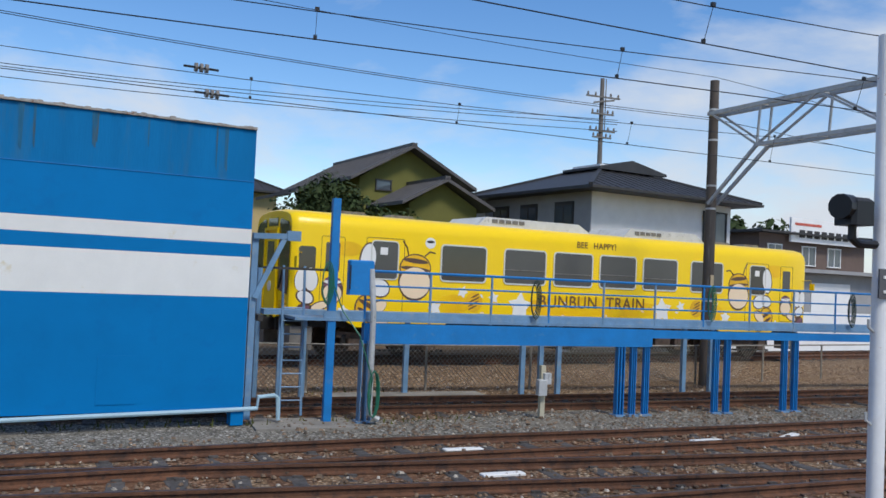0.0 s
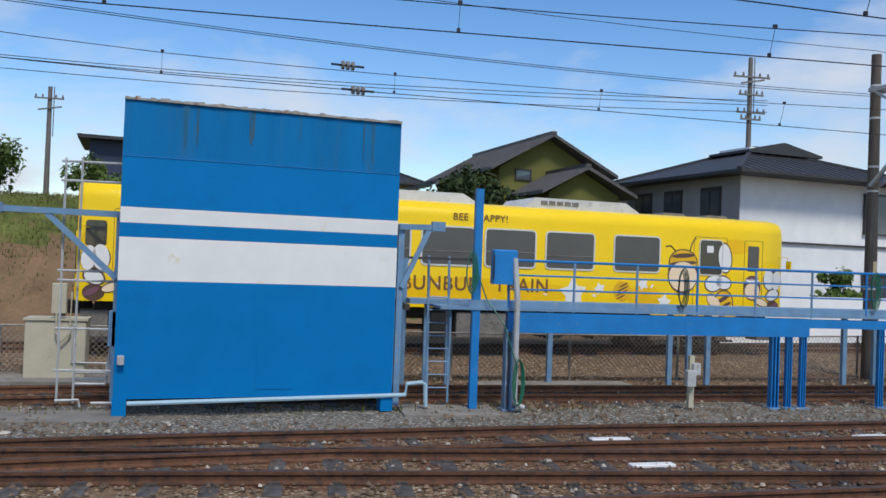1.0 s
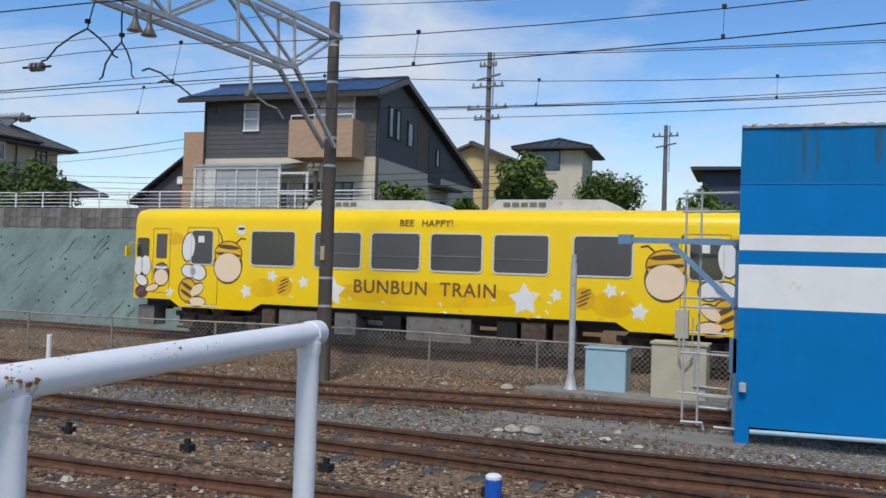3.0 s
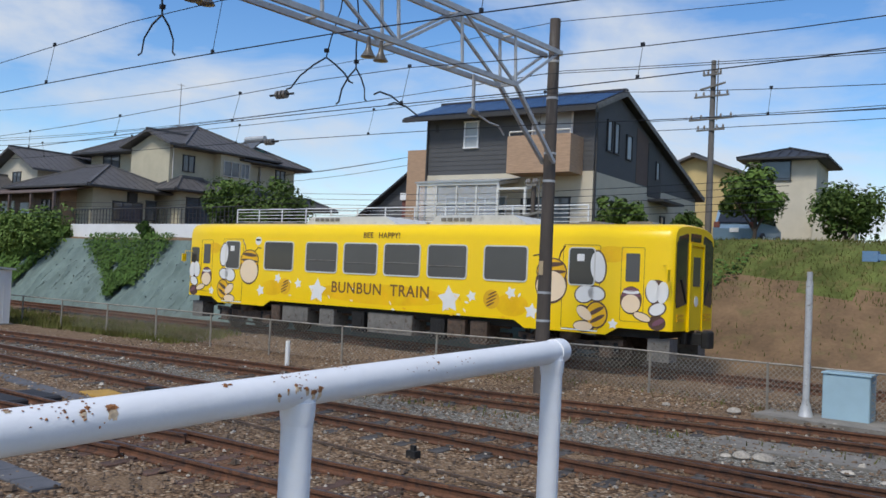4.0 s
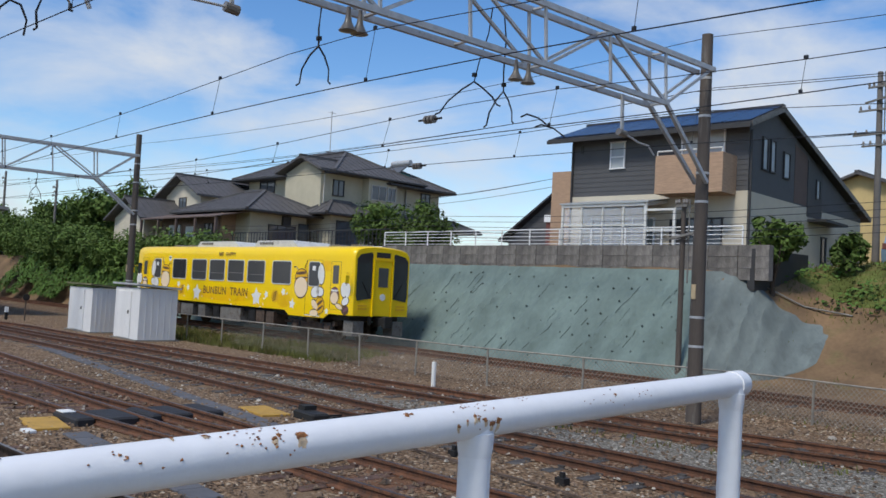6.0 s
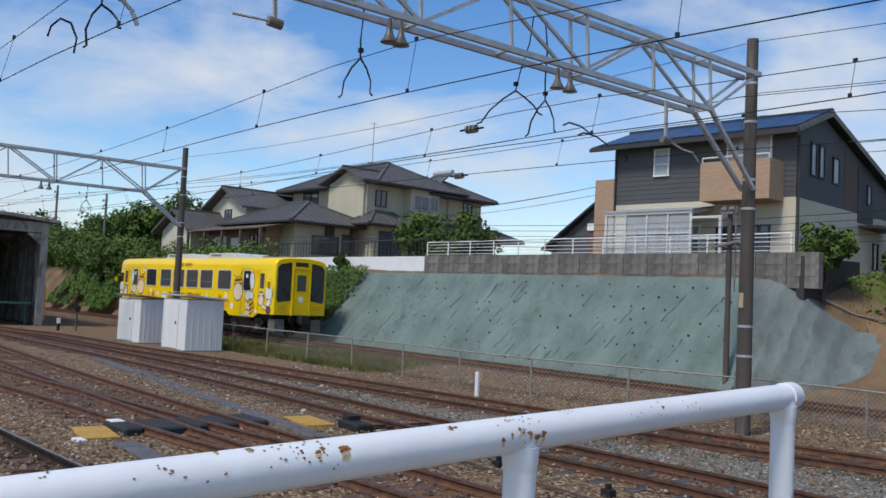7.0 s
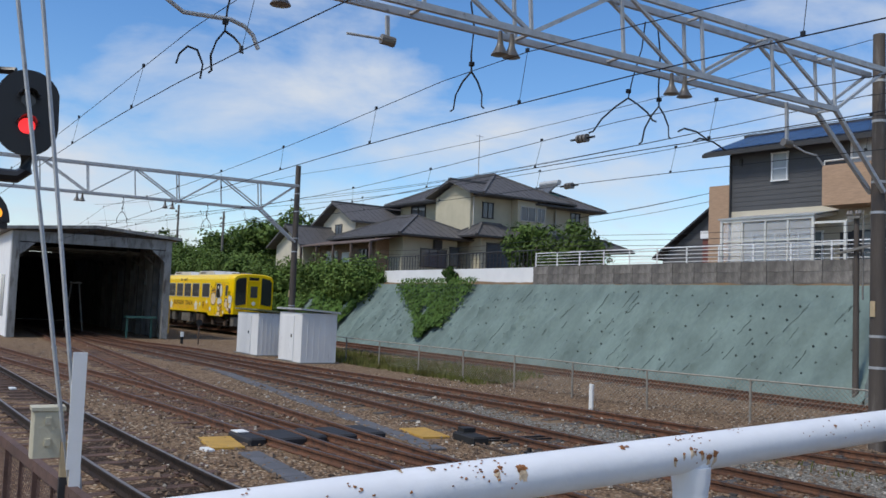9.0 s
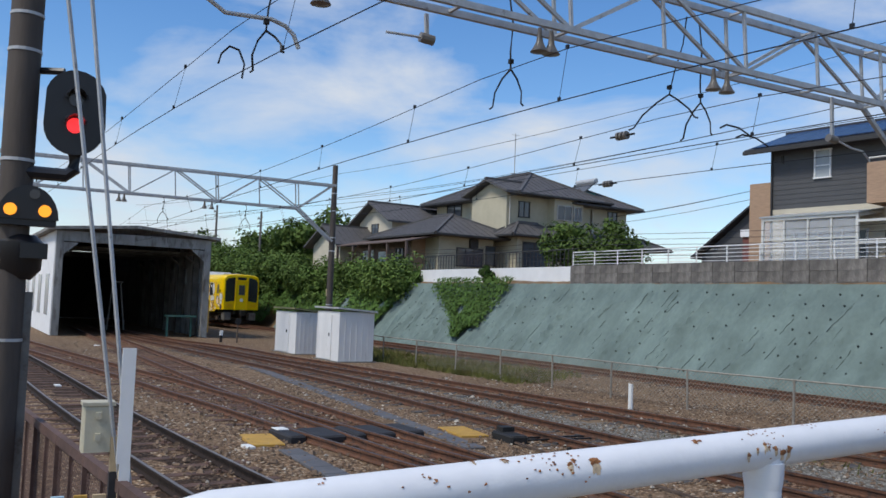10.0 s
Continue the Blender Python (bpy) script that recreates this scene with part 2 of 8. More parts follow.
GRASS = mat("grass_blade", (0.15, 0.16, 0.045), 0.85, spec=0.1, var=0.6, scale=0.8, bump=0.0, second=(0.21, 0.17, 0.065), amount=0.5, spread=0.2)
BARK = mat("bark", (0.095, 0.07, 0.05), 0.9, var=0.4, scale=8, bump=0.5)
H_DARK = mat("charcoal_cladding", (0.088, 0.088, 0.09), 0.7, var=0.1, scale=2, bump=0.12, bscale=50)
H_CREAM = mat("cream_render", (0.60, 0.54, 0.42), 0.9, var=0.08, scale=1.5, bump=0.15)
H_WOOD = mat("pale_wood_cladding", (0.46, 0.30, 0.19), 0.7, var=0.2, scale=4, stretch=(1, 1, 6), bump=0.1)
H_BEIGE = mat("beige_render", (0.5, 0.455, 0.33), 0.9, var=0.1, scale=1.5, bump=0.15)
H_WHITE = mat("white_render", (0.80, 0.80, 0.79), 0.85, var=0.07, scale=1.5, bump=0.12)
H_OLIVE = mat("olive_render", (0.155, 0.15, 0.035), 0.9, var=0.1, scale=1.5, bump=0.12)
H_GREY = mat("grey_render", (0.34, 0.34, 0.345), 0.9, var=0.1, scale=1.5, bump=0.12)
H_BROWN = mat("brown_render", (0.135, 0.095, 0.08), 0.9, var=0.1, scale=1.5, bump=0.12)
H_YELLOW = mat("yellow_render", (0.58, 0.44, 0.2), 0.9, var=0.1, scale=1.5, bump=0.12)
H_BRICK = mat("red_brick_cladding", (0.2, 0.07, 0.055), 0.85, var=0.2, scale=6, bump=0.2)
TILE_GREY = mat("grey_roof_tile", (0.105, 0.098, 0.095), 0.6, var=0.25, scale=3, bump=0.4, bscale=18)
TILE_DARK = mat("black_roof_tile", (0.036, 0.036, 0.038), 0.55, var=0.25, scale=3, bump=0.4, bscale=18)
SOLAR = mat("solar_panel", (0.008, 0.018, 0.055), 0.25, var=0.15, scale=1, bump=0.0)
TRIM = mat("dark_trim", (0.04, 0.038, 0.037), 0.6, var=0.1, bump=0.0)
SOFFIT = mat("pale_soffit", (0.5, 0.48, 0.43), 0.8, var=0.06, bump=0.0)
PANE = mat("house_window_glass", (0.09, 0.11, 0.13), 0.05, var=0.3, scale=0.7, bump=0.0, spec=0.8)
CURTAIN = mat("pale_curtain_glass", (0.42, 0.45, 0.46), 0.25, var=0.2, scale=1.0, bump=0.0)
AMBER_PLATE = mat("yellow_plate", (0.5, 0.29, 0.05), 0.7, var=0.2, scale=4, second=(0.4, 0.2, 0.05), amount=0.6)
TROUGH = mat("cable_trough_lid", (0.115, 0.116, 0.125), 0.85, var=0.2, scale=3)
BLACKPLATE = mat("black_rubber", (0.028, 0.028, 0.032), 0.8, var=0.3, scale=5)
HOSE = mat("green_hose", (0.02, 0.15, 0.09), 0.45, var=0.15, bump=0.0)
SKYBOX = mat("pale_blue_sheet", (0.36, 0.52, 0.60), 0.6, var=0.08, scale=2)
CREAM_BOX = mat("cream_enamel", (0.5, 0.46, 0.34), 0.6, var=0.1, scale=3, second=(0.36, 0.28, 0.2), amount=0.62)
BLUE_DRUM = mat("blue_plastic", (0.01, 0.10, 0.48), 0.35, var=0.1, bump=0.0)
BLACK_GLOSS = mat("signal_black", (0.012, 0.012, 0.014), 0.4, var=0.2, bump=0.0)
RED_LAMP = glow("red_lamp", (0.9, 0.03, 0.035), 1.1)
AMBER_LAMP = glow("amber_lamp", (0.95, 0.35, 0.02), 1.0)
# Inner shed colours, darkened: the shade under the roof is put into them.
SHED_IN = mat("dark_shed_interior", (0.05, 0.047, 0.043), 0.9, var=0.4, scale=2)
SHED_MID = mat("shaded_shed_steel", (0.12, 0.115, 0.1), 0.9, var=0.4, scale=2)
SHED_GREY = mat("weathered_shed_sheet", (0.36, 0.355, 0.33), 0.85, var=0.35, scale=1.5, stretch=(1, 1, 0.3), second=(0.13, 0.11, 0.09), amount=0.5, spread=0.15)
MESH_BROWN = mat("brown_mesh_panel", (0.13, 0.075, 0.06), 0.8, var=0.3, scale=5)
CAR_BLUE = mat("blue_grey_car", (0.22, 0.33, 0.44), 0.3, 0.3, var=0.05, bump=0.0, coat=0.5)
HILL = mat("wooded_hill", (0.045, 0.072, 0.035), 0.9, var=0.6, scale=0.15, bump=0.6, bscale=2)


# ---- building blocks ----
class Mesh:
    """Collects corners and faces of one mesh."""

    def __init__(self):
        self.v, self.f = [], []

    def add(self, vs, fs):
        k = len(self.v)
        self.v += [tuple(p) for p in vs]
        self.f += [[k + i for i in f] for f in fs]
        return self

    def box(self, x, y, z, sx, sy, sz, rz=0.0, c=0.0):
        """A block with its base centre at x, y, z; c: a chamfer on the upright and top edges."""
        hx, hy = sx / 2, sy / 2
        ring = [(-hx, -hy), (hx, -hy), (hx, hy), (-hx, hy)]
        if c:
            ring = [(-hx + c, -hy), (hx - c, -hy), (hx, -hy + c), (hx, hy - c), (hx - c, hy), (-hx + c, hy), (-hx, hy - c), (-hx, -hy + c)]
        n = len(ring)
        co, si = math.cos(rz), math.sin(rz)
        t = lambda p, q, h: (x + p * co - q * si, y + p * si + q * co, z + h)
        vs = [t(p, q, 0) for p, q in ring] + [t(p, q, sz - c) for p, q in ring]
        fs = [[i, (i + 1) % n, n + (i + 1) % n, n + i] for i in range(n)] + [list(range(n))[::-1]]
        if c:
            kx, ky = (hx - c) / hx, (hy - c) / hy
            vs += [t(p * kx, q * ky, sz) for p, q in ring]
            fs += [[n + i, n + (i + 1) % n, 2 * n + (i + 1) % n, 2 * n + i] for i in range(n)] + [list(range(2 * n, 3 * n))]
        else:
            fs += [list(range(n, 2 * n))]
        return self.add(vs, fs)

    def rod(self, a, b, r, seg=8, r2=None):
        a, b = Vector(a), Vector(b)
        r2 = r if r2 is None else r2
        d = (b - a).normalized()
        u = d.orthogonal().normalized()
        w = d.cross(u)
        vs = []
        for p, rr in ((a, r), (b, r2)):
            vs += [p + (u * math.cos(6.2832 * i / seg) + w * math.sin(6.2832 * i / seg)) * rr for i in range(seg)]
        fs = [[i, (i + 1) % seg, seg + (i + 1) % seg, seg + i] for i in range(seg)]
        return self.add(vs, fs + [list(range(seg))[::-1], list(range(seg, 2 * seg))])

    def bar(self, a, b, w, h):
        """A square bar from a to b, w wide and h high."""
        a, b = Vector(a), Vector(b)
        d = (b - a).normalized()
        side = d.cross(Vector((0, 0, 1)))
        side = Vector((1, 0, 0)) if side.length < 1e-4 else side.normalized()
        up = side.cross(d)
        vs = [p + side * (w / 2 * i) + up * (h / 2 * j) for p in (a, b) for i, j in ((-1, -1), (1, -1), (1, 1), (-1, 1))]
        return self.add(vs, [[3, 2, 1, 0], [4, 5, 6, 7], [0, 1, 5, 4], [1, 2, 6, 5], [2, 3, 7, 6], [3, 0, 4, 7]])

    def tube(self, pts, r, seg=6):
        """A round tube along a line of points."""
        pts = [Vector(p) for p in pts]
        rings = []
        for i, p in enumerate(pts):
            d = (pts[min(i + 1, len(pts) - 1)] - pts[max(i - 1, 0)]).normalized()
            u = d.cross(Vector((0.03, 0.02, 1)))
            u = u.normalized() if u.length > 1e-3 else Vector((1, 0, 0))
            w = d.cross(u)
            rings.append([p + (u * math.cos(6.2832 * k / seg) + w * math.sin(6.2832 * k / seg)) * r for k in range(seg)])
        vs = [q for ring in rings for q in ring]
        fs = [[i * seg + k, i * seg + (k + 1) % seg, (i + 1) * seg + (k + 1) % seg, (i + 1) * seg + k] for i in range(len(pts) - 1) for k in range(seg)]
        return self.add(vs, fs + [list(range(seg))[::-1], [(len(pts) - 1) * seg + k for k in range(seg)]])

    def prism(self, ring, off):
        """A flat ring of 3D points pushed along off."""
        n = len(ring)
        off = Vector(off)
        vs = [Vector(p) for p in ring] + [Vector(p) + off for p in ring]
        return self.add(vs, [[i, (i + 1) % n, n + (i + 1) % n, n + i] for i in range(n)] + [list(range(n))[::-1], list(range(n, 2 * n))])

    def lathe(self, x, y, z, rings, seg=12):
        """Turned round an upright axis: rings of (radius, height)."""
        vs = [(x + r * math.cos(6.2832 * k / seg), y + r * math.sin(6.2832 * k / seg), z + h) for r, h in rings for k in range(seg)]
        fs = [[i * seg + k, i * seg + (k + 1) % seg, (i + 1) * seg + (k + 1) % seg, (i + 1) * seg + k] for i in range(len(rings) - 1) for k in range(seg)]
        return self.add(vs, fs + [list(range(seg))[::-1], [(len(rings) - 1) * seg + k for k in range(seg)]])

    def data(self, name, material, smooth=False):
        me = bpy.data.meshes.new(name)
        me.from_pydata(self.v, [], self.f)
        b = bmesh.new()
        b.from_mesh(me)
        bmesh.ops.recalc_face_normals(b, faces=b.faces)
        b.to_mesh(me)
        b.free()
        me.materials.append(material)
        if smooth:
            me.polygons.foreach_set("use_smooth", [True] * len(me.polygons))
            me.set_sharp_from_angle(angle=radians(40))
        return me


def part(name, mesh, material, parent=None, label="", smooth=False):
    ob = new(name, mesh.data(name, material, smooth))
    ob.parent = parent
    if label:
        tagged(ob, label)
    return ob


def thing(name, label, category, x=0.0, y=0.0, z=0.0, rz=0.0, group="", kind=""):
    ob = new(name)
    ob.empty_display_size = 0.2
    ob.matrix_basis = pose(x, y, z, 0, 0, rz)
    return tagged(ob, label, category, group, kind)


def lettering(name, words, size, m, material, parent, squeeze=1.0, label=""):
    """Raised flat letters, centred, turned into a mesh."""
    cu = bpy.data.curves.new(name, "FONT")
    cu.body, cu.size, cu.extrude = words, size, 0.003
    cu.align_x, cu.align_y = "CENTER", "CENTER"
    cu.space_character = squeeze
    cu.offset = size * 0.012
    tmp = bpy.data.objects.new(name, cu)
    scene.collection.objects.link(tmp)
    me = bpy.data.meshes.new_from_object(tmp.evaluated_get(bpy.context.evaluated_depsgraph_get()))
    bpy.data.objects.remove(tmp)
    me.materials.clear()
    me.materials.append(material)
    ob = new(name, me)
    ob.parent = parent
    ob.matrix_basis = m
    if label:
        tagged(ob, label)
    return ob


def line_y(pts, x):
    """The y of a smooth line through (x, y) points."""
    xs = [p[0] for p in pts]
    if x <= xs[0]:
        a, b = pts[0], pts[1]
        return a[1] + (b[1] - a[1]) / (b[0] - a[0]) * (x - a[0])
    if x >= xs[-1]:
        a, b = pts[-2], pts[-1]
        return b[1] + (b[1] - a[1]) / (b[0] - a[0]) * (x - b[0])
    i = max(k for k in range(len(xs) - 1) if xs[k] <= x)
    p0, p1, p2, p3 = pts[max(i - 1, 0)], pts[i], pts[i + 1], pts[min(i + 2, len(pts) - 1)]
    h = p2[0] - p1[0]
    m1 = (p2[1] - p0[1]) / (p2[0] - p0[0])
    m2 = (p3[1] - p1[1]) / (p3[0] - p1[0])
    s = (x - p1[0]) / h
    return (2 * s ** 3 - 3 * s ** 2 + 1) * p1[1] + (s ** 3 - 2 * s ** 2 + s) * h * m1 + (3 * s ** 2 - 2 * s ** 3) * p2[1] + (s ** 3 - s ** 2) * h * m2


def main_y(x):
    """The line on which the railcar runs."""
    c = min(max(x, -85.0), 22.0)
    y = 21.09 + 0.122 * c + 0.0012985 * c * c + 1.27e-5 * c ** 3
    return y + (0.122 + 0.002597 * c + 3.81e-5 * c * c) * (x - c)


def smooth(a, b, x):
    s = min(max((x - a) / (b - a), 0.0), 1.0)
    return s * s * (3 - 2 * s)


# ---- ground and tracks ----
YARD = [(-70, 4.6), (-46, 7.0), (-40, 8.64), (-34, 9.4), (-30, 10.2), (-25, 11.1), (-20, 11.85), (-15, 12.65), (-11.2, 13.3), (-10, 13.55), (-6.4, 14.5), (-2.8, 15.15), (0, 15.35), (4, 15.5), (9.5, 15.75), (17, 16.3), (25, 17.3), (60, 22.5)]
LOOP = [(-70, 5.0), (-46, 6.3), (-38, 7.25), (-28.8, 8.3), (-21.8, 8.9), (-16.8, 9.15), (-13.7, 9.37), (-10.5, 9.7), (-8.5, 9.95), (-5, 10.12), (-2, 10.12), (1.3, 9.98), (3.7, 9.87), (7.4, 9.7), (10, 9.65), (25, 9.8), (60, 10.2)]
SPUR = [(-7, 10.05), (-4.6, 10.42), (-1.9, 10.83), (0.4, 11.1), (4.5, 11.5), (8.5, 11.72), (13, 12.1), (25, 13.1), (60, 16.0)]
MIDDLE = [(-70, 4.2), (-45, 4.55), (-26, 5.06), (-20.7, 5.32), (-15, 5.7), (-12, 5.95), (-10.3, 6.12), (-8, 6.38), (-5.7, 6.75), (-4.3, 7.02), (0, 7.5), (5, 7.8), (10, 8.02), (25, 8.3), (60, 8.6)]
BRANCH = [(-70, -4.0), (-36.8, 1.25), (-24.8, 3.46), (-22, 3.9), (-19, 4.42), (-15.7, 4.92), (-12.4, 5.52), (-10.3, 6.0)]
NEAR = [(-70, -4.0), (-34.3, 0.02), (-25.8, 0.82), (-21, 1.24), (-16, 1.74), (-11, 2.34), (-6, 3.12), (0, 4.2), (8, 5.0), (25, 5.6), (60, 6.0)]
LINE = [(x, main_y(x)) for x in range(-100, 65, 5)]
LINE_Z = 0.25


def bank(x, y):
    """Height of the land."""
    d = y - main_y(x)
    low = -0.07 + 0.2 * smooth(-3.4, -1.9, d) * smooth(-60, -20, x)
    steep = 3.62 * smooth(2.2, 5.0, d)
    soft = 3.95 * smooth(2.6, 9.5, d)
    right = 0.35 * smooth(3, 8, d)
    a = smooth(-16.5, -13.0, x)
    b = smooth(-1.0, 5.0, x)
    h = steep * (1 - a) + soft * a
    h = h * (1 - b) + right * b
    far_left = smooth(70, 130, -x)
    return low + h + far_left * 6.0 * smooth(4, 40, d)


def ground():
    xs = [-900, -500, -300, -200, -150, -120] + [-100 + 2.5 * i for i in range(24)] + [-40 + 0.8 * i for i in range(88)] + [30.4 + 3 * i for i in range(12)] + [75, 100, 150, 250, 500, 900]
    ys = [-600, -200, -80, -40, -20, -8, -2] + [0.8 * i for i in range(19)] + [15 + 0.42 * i for i in range(48)] + [35.4 + 2 * i for i in range(12)] + [65, 80, 110, 160, 260, 500, 900]
    me = bpy.data.meshes.new("ground")
    vs = [(x, y, bank(x, y) + 0.03 * noise.noise((x * 0.9, y * 0.9, 0)) + (0.09 * noise.noise((x * 0.6, y * 0.6, 5)) if y - main_y(x) > 3 else 0)) for y in ys for x in xs]
    n = len(xs)
    fs = [[j * n + i, j * n + i + 1, (j + 1) * n + i + 1, (j + 1) * n + i] for j in range(len(ys) - 1) for i in range(n - 1)]
    me.from_pydata(vs, [], fs)
    for m in (BALLAST, GRAVEL, EARTH, HILL, TURF):
        me.materials.append(m)
    for p in me.polygons:
        x, y, _ = p.center
        d = y - main_y(x)
        k = 0
        wob = 0.5 * noise.noise((x * 0.3, y * 0.3, 2))
        if line_y(LOOP, x) + 1.0 + max(0, 1.2 * smooth(-5, 3, x)) < y + wob < line_y(YARD, x) - 0.9:
            k = 1
        if d > 2.3 or abs(y) > 70:
            k = 2
        if d > 6.6 + 1.5 * wob and x > -17:
            k = 4
        if d > 60:
            k = 3
        p.material_index = k
        p.use_smooth = True
    return tagged(new("ground", me), "gravel rail yard with brown ballast and earth bank", "ground", kind="structure")


ground()


def rail_mesh(pts, off, x0, x1, z):
    prof = [(-0.062, -0.14), (0.062, -0.14), (0.062, -0.122), (0.012, -0.1), (0.012, -0.045), (0.034, -0.035), (0.034, -0.004), (0.024, 0.0), (-0.024, 0.0), (-0.034, -0.004), (-0.034, -0.035), (-0.012, -0.045), (-0.012, -0.1), (-0.062, -0.122)]
    n = max(2, int((x1 - x0) / 0.8))
    m = Mesh()
    rings = []
    for i in range(n + 1):
        x = x0 + (x1 - x0) * i / n
        s = (line_y(pts, x + 0.1) - line_y(pts, x - 0.1)) / 0.2
        q = math.hypot(1, s)
        nx, ny = -s / q, 1 / q
        y = line_y(pts, x)
        rings += [(x + nx * (off + a), y + ny * (off + a), z + b) for a, b in prof]
    k = len(prof)
    m.add(rings, [[i * k + j, i * k + (j + 1) % k, (i + 1) * k + (j + 1) % k, (i + 1) * k + j] for i in range(n) for j in range(k)] + [list(range(k))[::-1], [n * k + j for j in range(k)]])
    return m


def sleeper_data():
    m = Mesh().box(0, 0, -0.145, 0.2, 2.1, 0.14, c=0.012)
    for y in (-0.53, 0.53):
        m.box(0, y - 0.10, -0.012, 0.12, 0.05, 0.035).box(0, y + 0.10, -0.012, 0.12, 0.05, 0.035)
    return m


SLEEPER_DATA = sleeper_data().data("sleeper", SLEEPER)
SLEEPER_RED_DATA = sleeper_data().data("sleeper", SLEEPER_RED)


def track(label, pts, x0, x1, z=0.08, s0=None, s1=None, step=0.66, side=None, head=None, wood=None):
    t = thing("track", label, "railway track", kind="structure")
    for off in (-0.5675, 0.5675):
        part("rail", rail_mesh(pts, off, x0, x1, z), side or RAIL, t)
        r = rail_mesh(pts, off, x0, x1, z)
        top = Mesh()
        k = 14
        for i in range(len(r.v) // k - 1):
            a, b = i * k, (i + 1) * k
            lift = lambda p: (p[0], p[1], p[2] + 0.002)
            top.add([lift(r.v[a + 8]), lift(r.v[a + 7]), lift(r.v[b + 7]), lift(r.v[b + 8])], [[0, 1, 2, 3]])
        part("rail_head", top, head or RAILTOP, t, "polished running surface" if head else "worn brown running surface")
    s0, s1 = (x0 if s0 is None else s0), (x1 if s1 is None else s1)
    x = s0
    while x < s1:
        s = (line_y(pts, x + 0.1) - line_y(pts, x - 0.1)) / 0.2
        ob = new("sleeper", wood or SLEEPER_DATA)
        ob.parent = t
        ob.matrix_basis = pose(x + random.uniform(-0.04, 0.04), line_y(pts, x) + random.uniform(-0.04, 0.04), z - 0.128 + random.uniform(-0.012, 0.006), 0, 0, math.degrees(math.atan(s)) + random.uniform(-1.2, 1.2))
        x += step / math.hypot(1, s)
    return t


track("rusty yard track on wooden sleepers beside the wash", YARD, -62, 45, s0=-40, s1=30)
track("rusty loop track on dark wooden sleepers", LOOP, -62, 45, s0=-40, s1=20)
track("rusty diverging track on wooden sleepers", SPUR, -6.5, 45, s0=0, s1=22)
track("rusty middle track on wooden sleepers", MIDDLE, -62, 45, s0=-40, s1=12, wood=SLEEPER_RED_DATA)
track("rusty branch track joining at a turnout", BRANCH, -62, -10.6, s0=-40, s1=-15, wood=SLEEPER_RED_DATA)
track("used near track beside the platform end", NEAR, -62, 45, s0=-35, s1=4, side=RAIL_OILY, head=RAIL_BRIGHT, wood=SLEEPER_RED_DATA)
track("main line track behind the chain-link fence", LINE, -98, 60, z=LINE_Z + 0.02, s0=-40, s1=30)


def track_bed(pts, x0, x1, material):
    """A ribbon of rust-stained stone under a track."""
    m = Mesh()
    n, k = int((x1 - x0) / 0.35), 8
    for i in range(n + 1):
        x = x0 + (x1 - x0) * i / n
        y = line_y(pts, x)
        for j in range(k + 1):
            e = j / k * 2 - 1
            w = 1.0 + 0.25 * noise.noise((x * 1.1, 3.0 * (e > 0), y))
            yy = y + e * w
            z = -0.066 + 0.02 * noise.noise((x * 1.7, yy * 1.7, 3)) - 0.04 * abs(e) ** 6
            m.v.append((x, yy, z))
    m.f += [[i * (k + 1) + j, (i + 1) * (k + 1) + j, (i + 1) * (k + 1) + j + 1, i * (k + 1) + j + 1] for i in range(n) for j in range(k)]
    tagged(part("track_bed", m, material), "dark rust-stained ballast under a track", "track bed", kind="structure")


for route, first, last in ((NEAR, -62, 20), (MIDDLE, -62, 30), (LOOP, -62, 30), (YARD, -62, 30), (BRANCH, -62, -16), (SPUR, 0, 30)):
    track_bed(route, first, last, BED_OILY if route is NEAR else BED)


def stones():
    """Loose ballast over the yard."""
    for name, material, count, lo, hi in (("ballast_stones", STONE, 26000, 0.014, 0.034), ("pale_stones", PALE_STONE, 3000, 0.012, 0.034)):
        m = Mesh()
        for _ in range(count):
            x = random.uniform(-26, 14) if random.random() < 0.8 else random.uniform(-45, 20)
            y = random.uniform(2.0, 18.3)
            if y < 0.9 + line_y(NEAR, x) - 1.6:
                continue
            if not (line_y(NEAR, x) - 1.5 < y < main_y(x) - 1.2):
                continue
            if -3.2 < x < 2.4 and 13.0 < y < 16.5:
                continue
            r = random.uniform(lo, hi) * (1.9 if random.random() < 0.02 else 1)
            z = bank(x, y) + 0.02
            a = random.random() * 3
            c, s = math.cos(a), math.sin(a)
            ring = [(x + c * p * r - s * q * r, y + s * p * r + c * q * r, z + h * r * random.uniform(0.7, 1.1)) for p, q, h in ((-1, -0.7, 0), (0.9, -0.8, 0), (1, 0.7, 0), (-0.8, 0.9, 0), (-0.5, -0.4, 0.9), (0.6, -0.3, 0.8), (0.5, 0.5, 1), (-0.4, 0.5, 0.8))]
            m.add(ring, [[0, 1, 5, 4], [1, 2, 6, 5], [2, 3, 7, 6], [3, 0, 4, 7], [4, 5, 6, 7]])
        tagged(part(name, m, material), "loose brown and pale ballast stones between the tracks" if material is STONE else "scattered pale stones on the ballast", "ballast", kind="stuff")


stones()


# ---- embankment ----
ANCHOR = mat("anchor_cap", (0.075, 0.095, 0.09), 0.8, var=0.3)


def land(x, y):
    """Height of the land with its small unevenness."""
    return bank(x, y) + 0.03 * noise.noise((x * 0.9, y * 0.9, 0)) + (0.09 * noise.noise((x * 0.6, y * 0.6, 5)) if y - main_y(x) > 3 else 0)


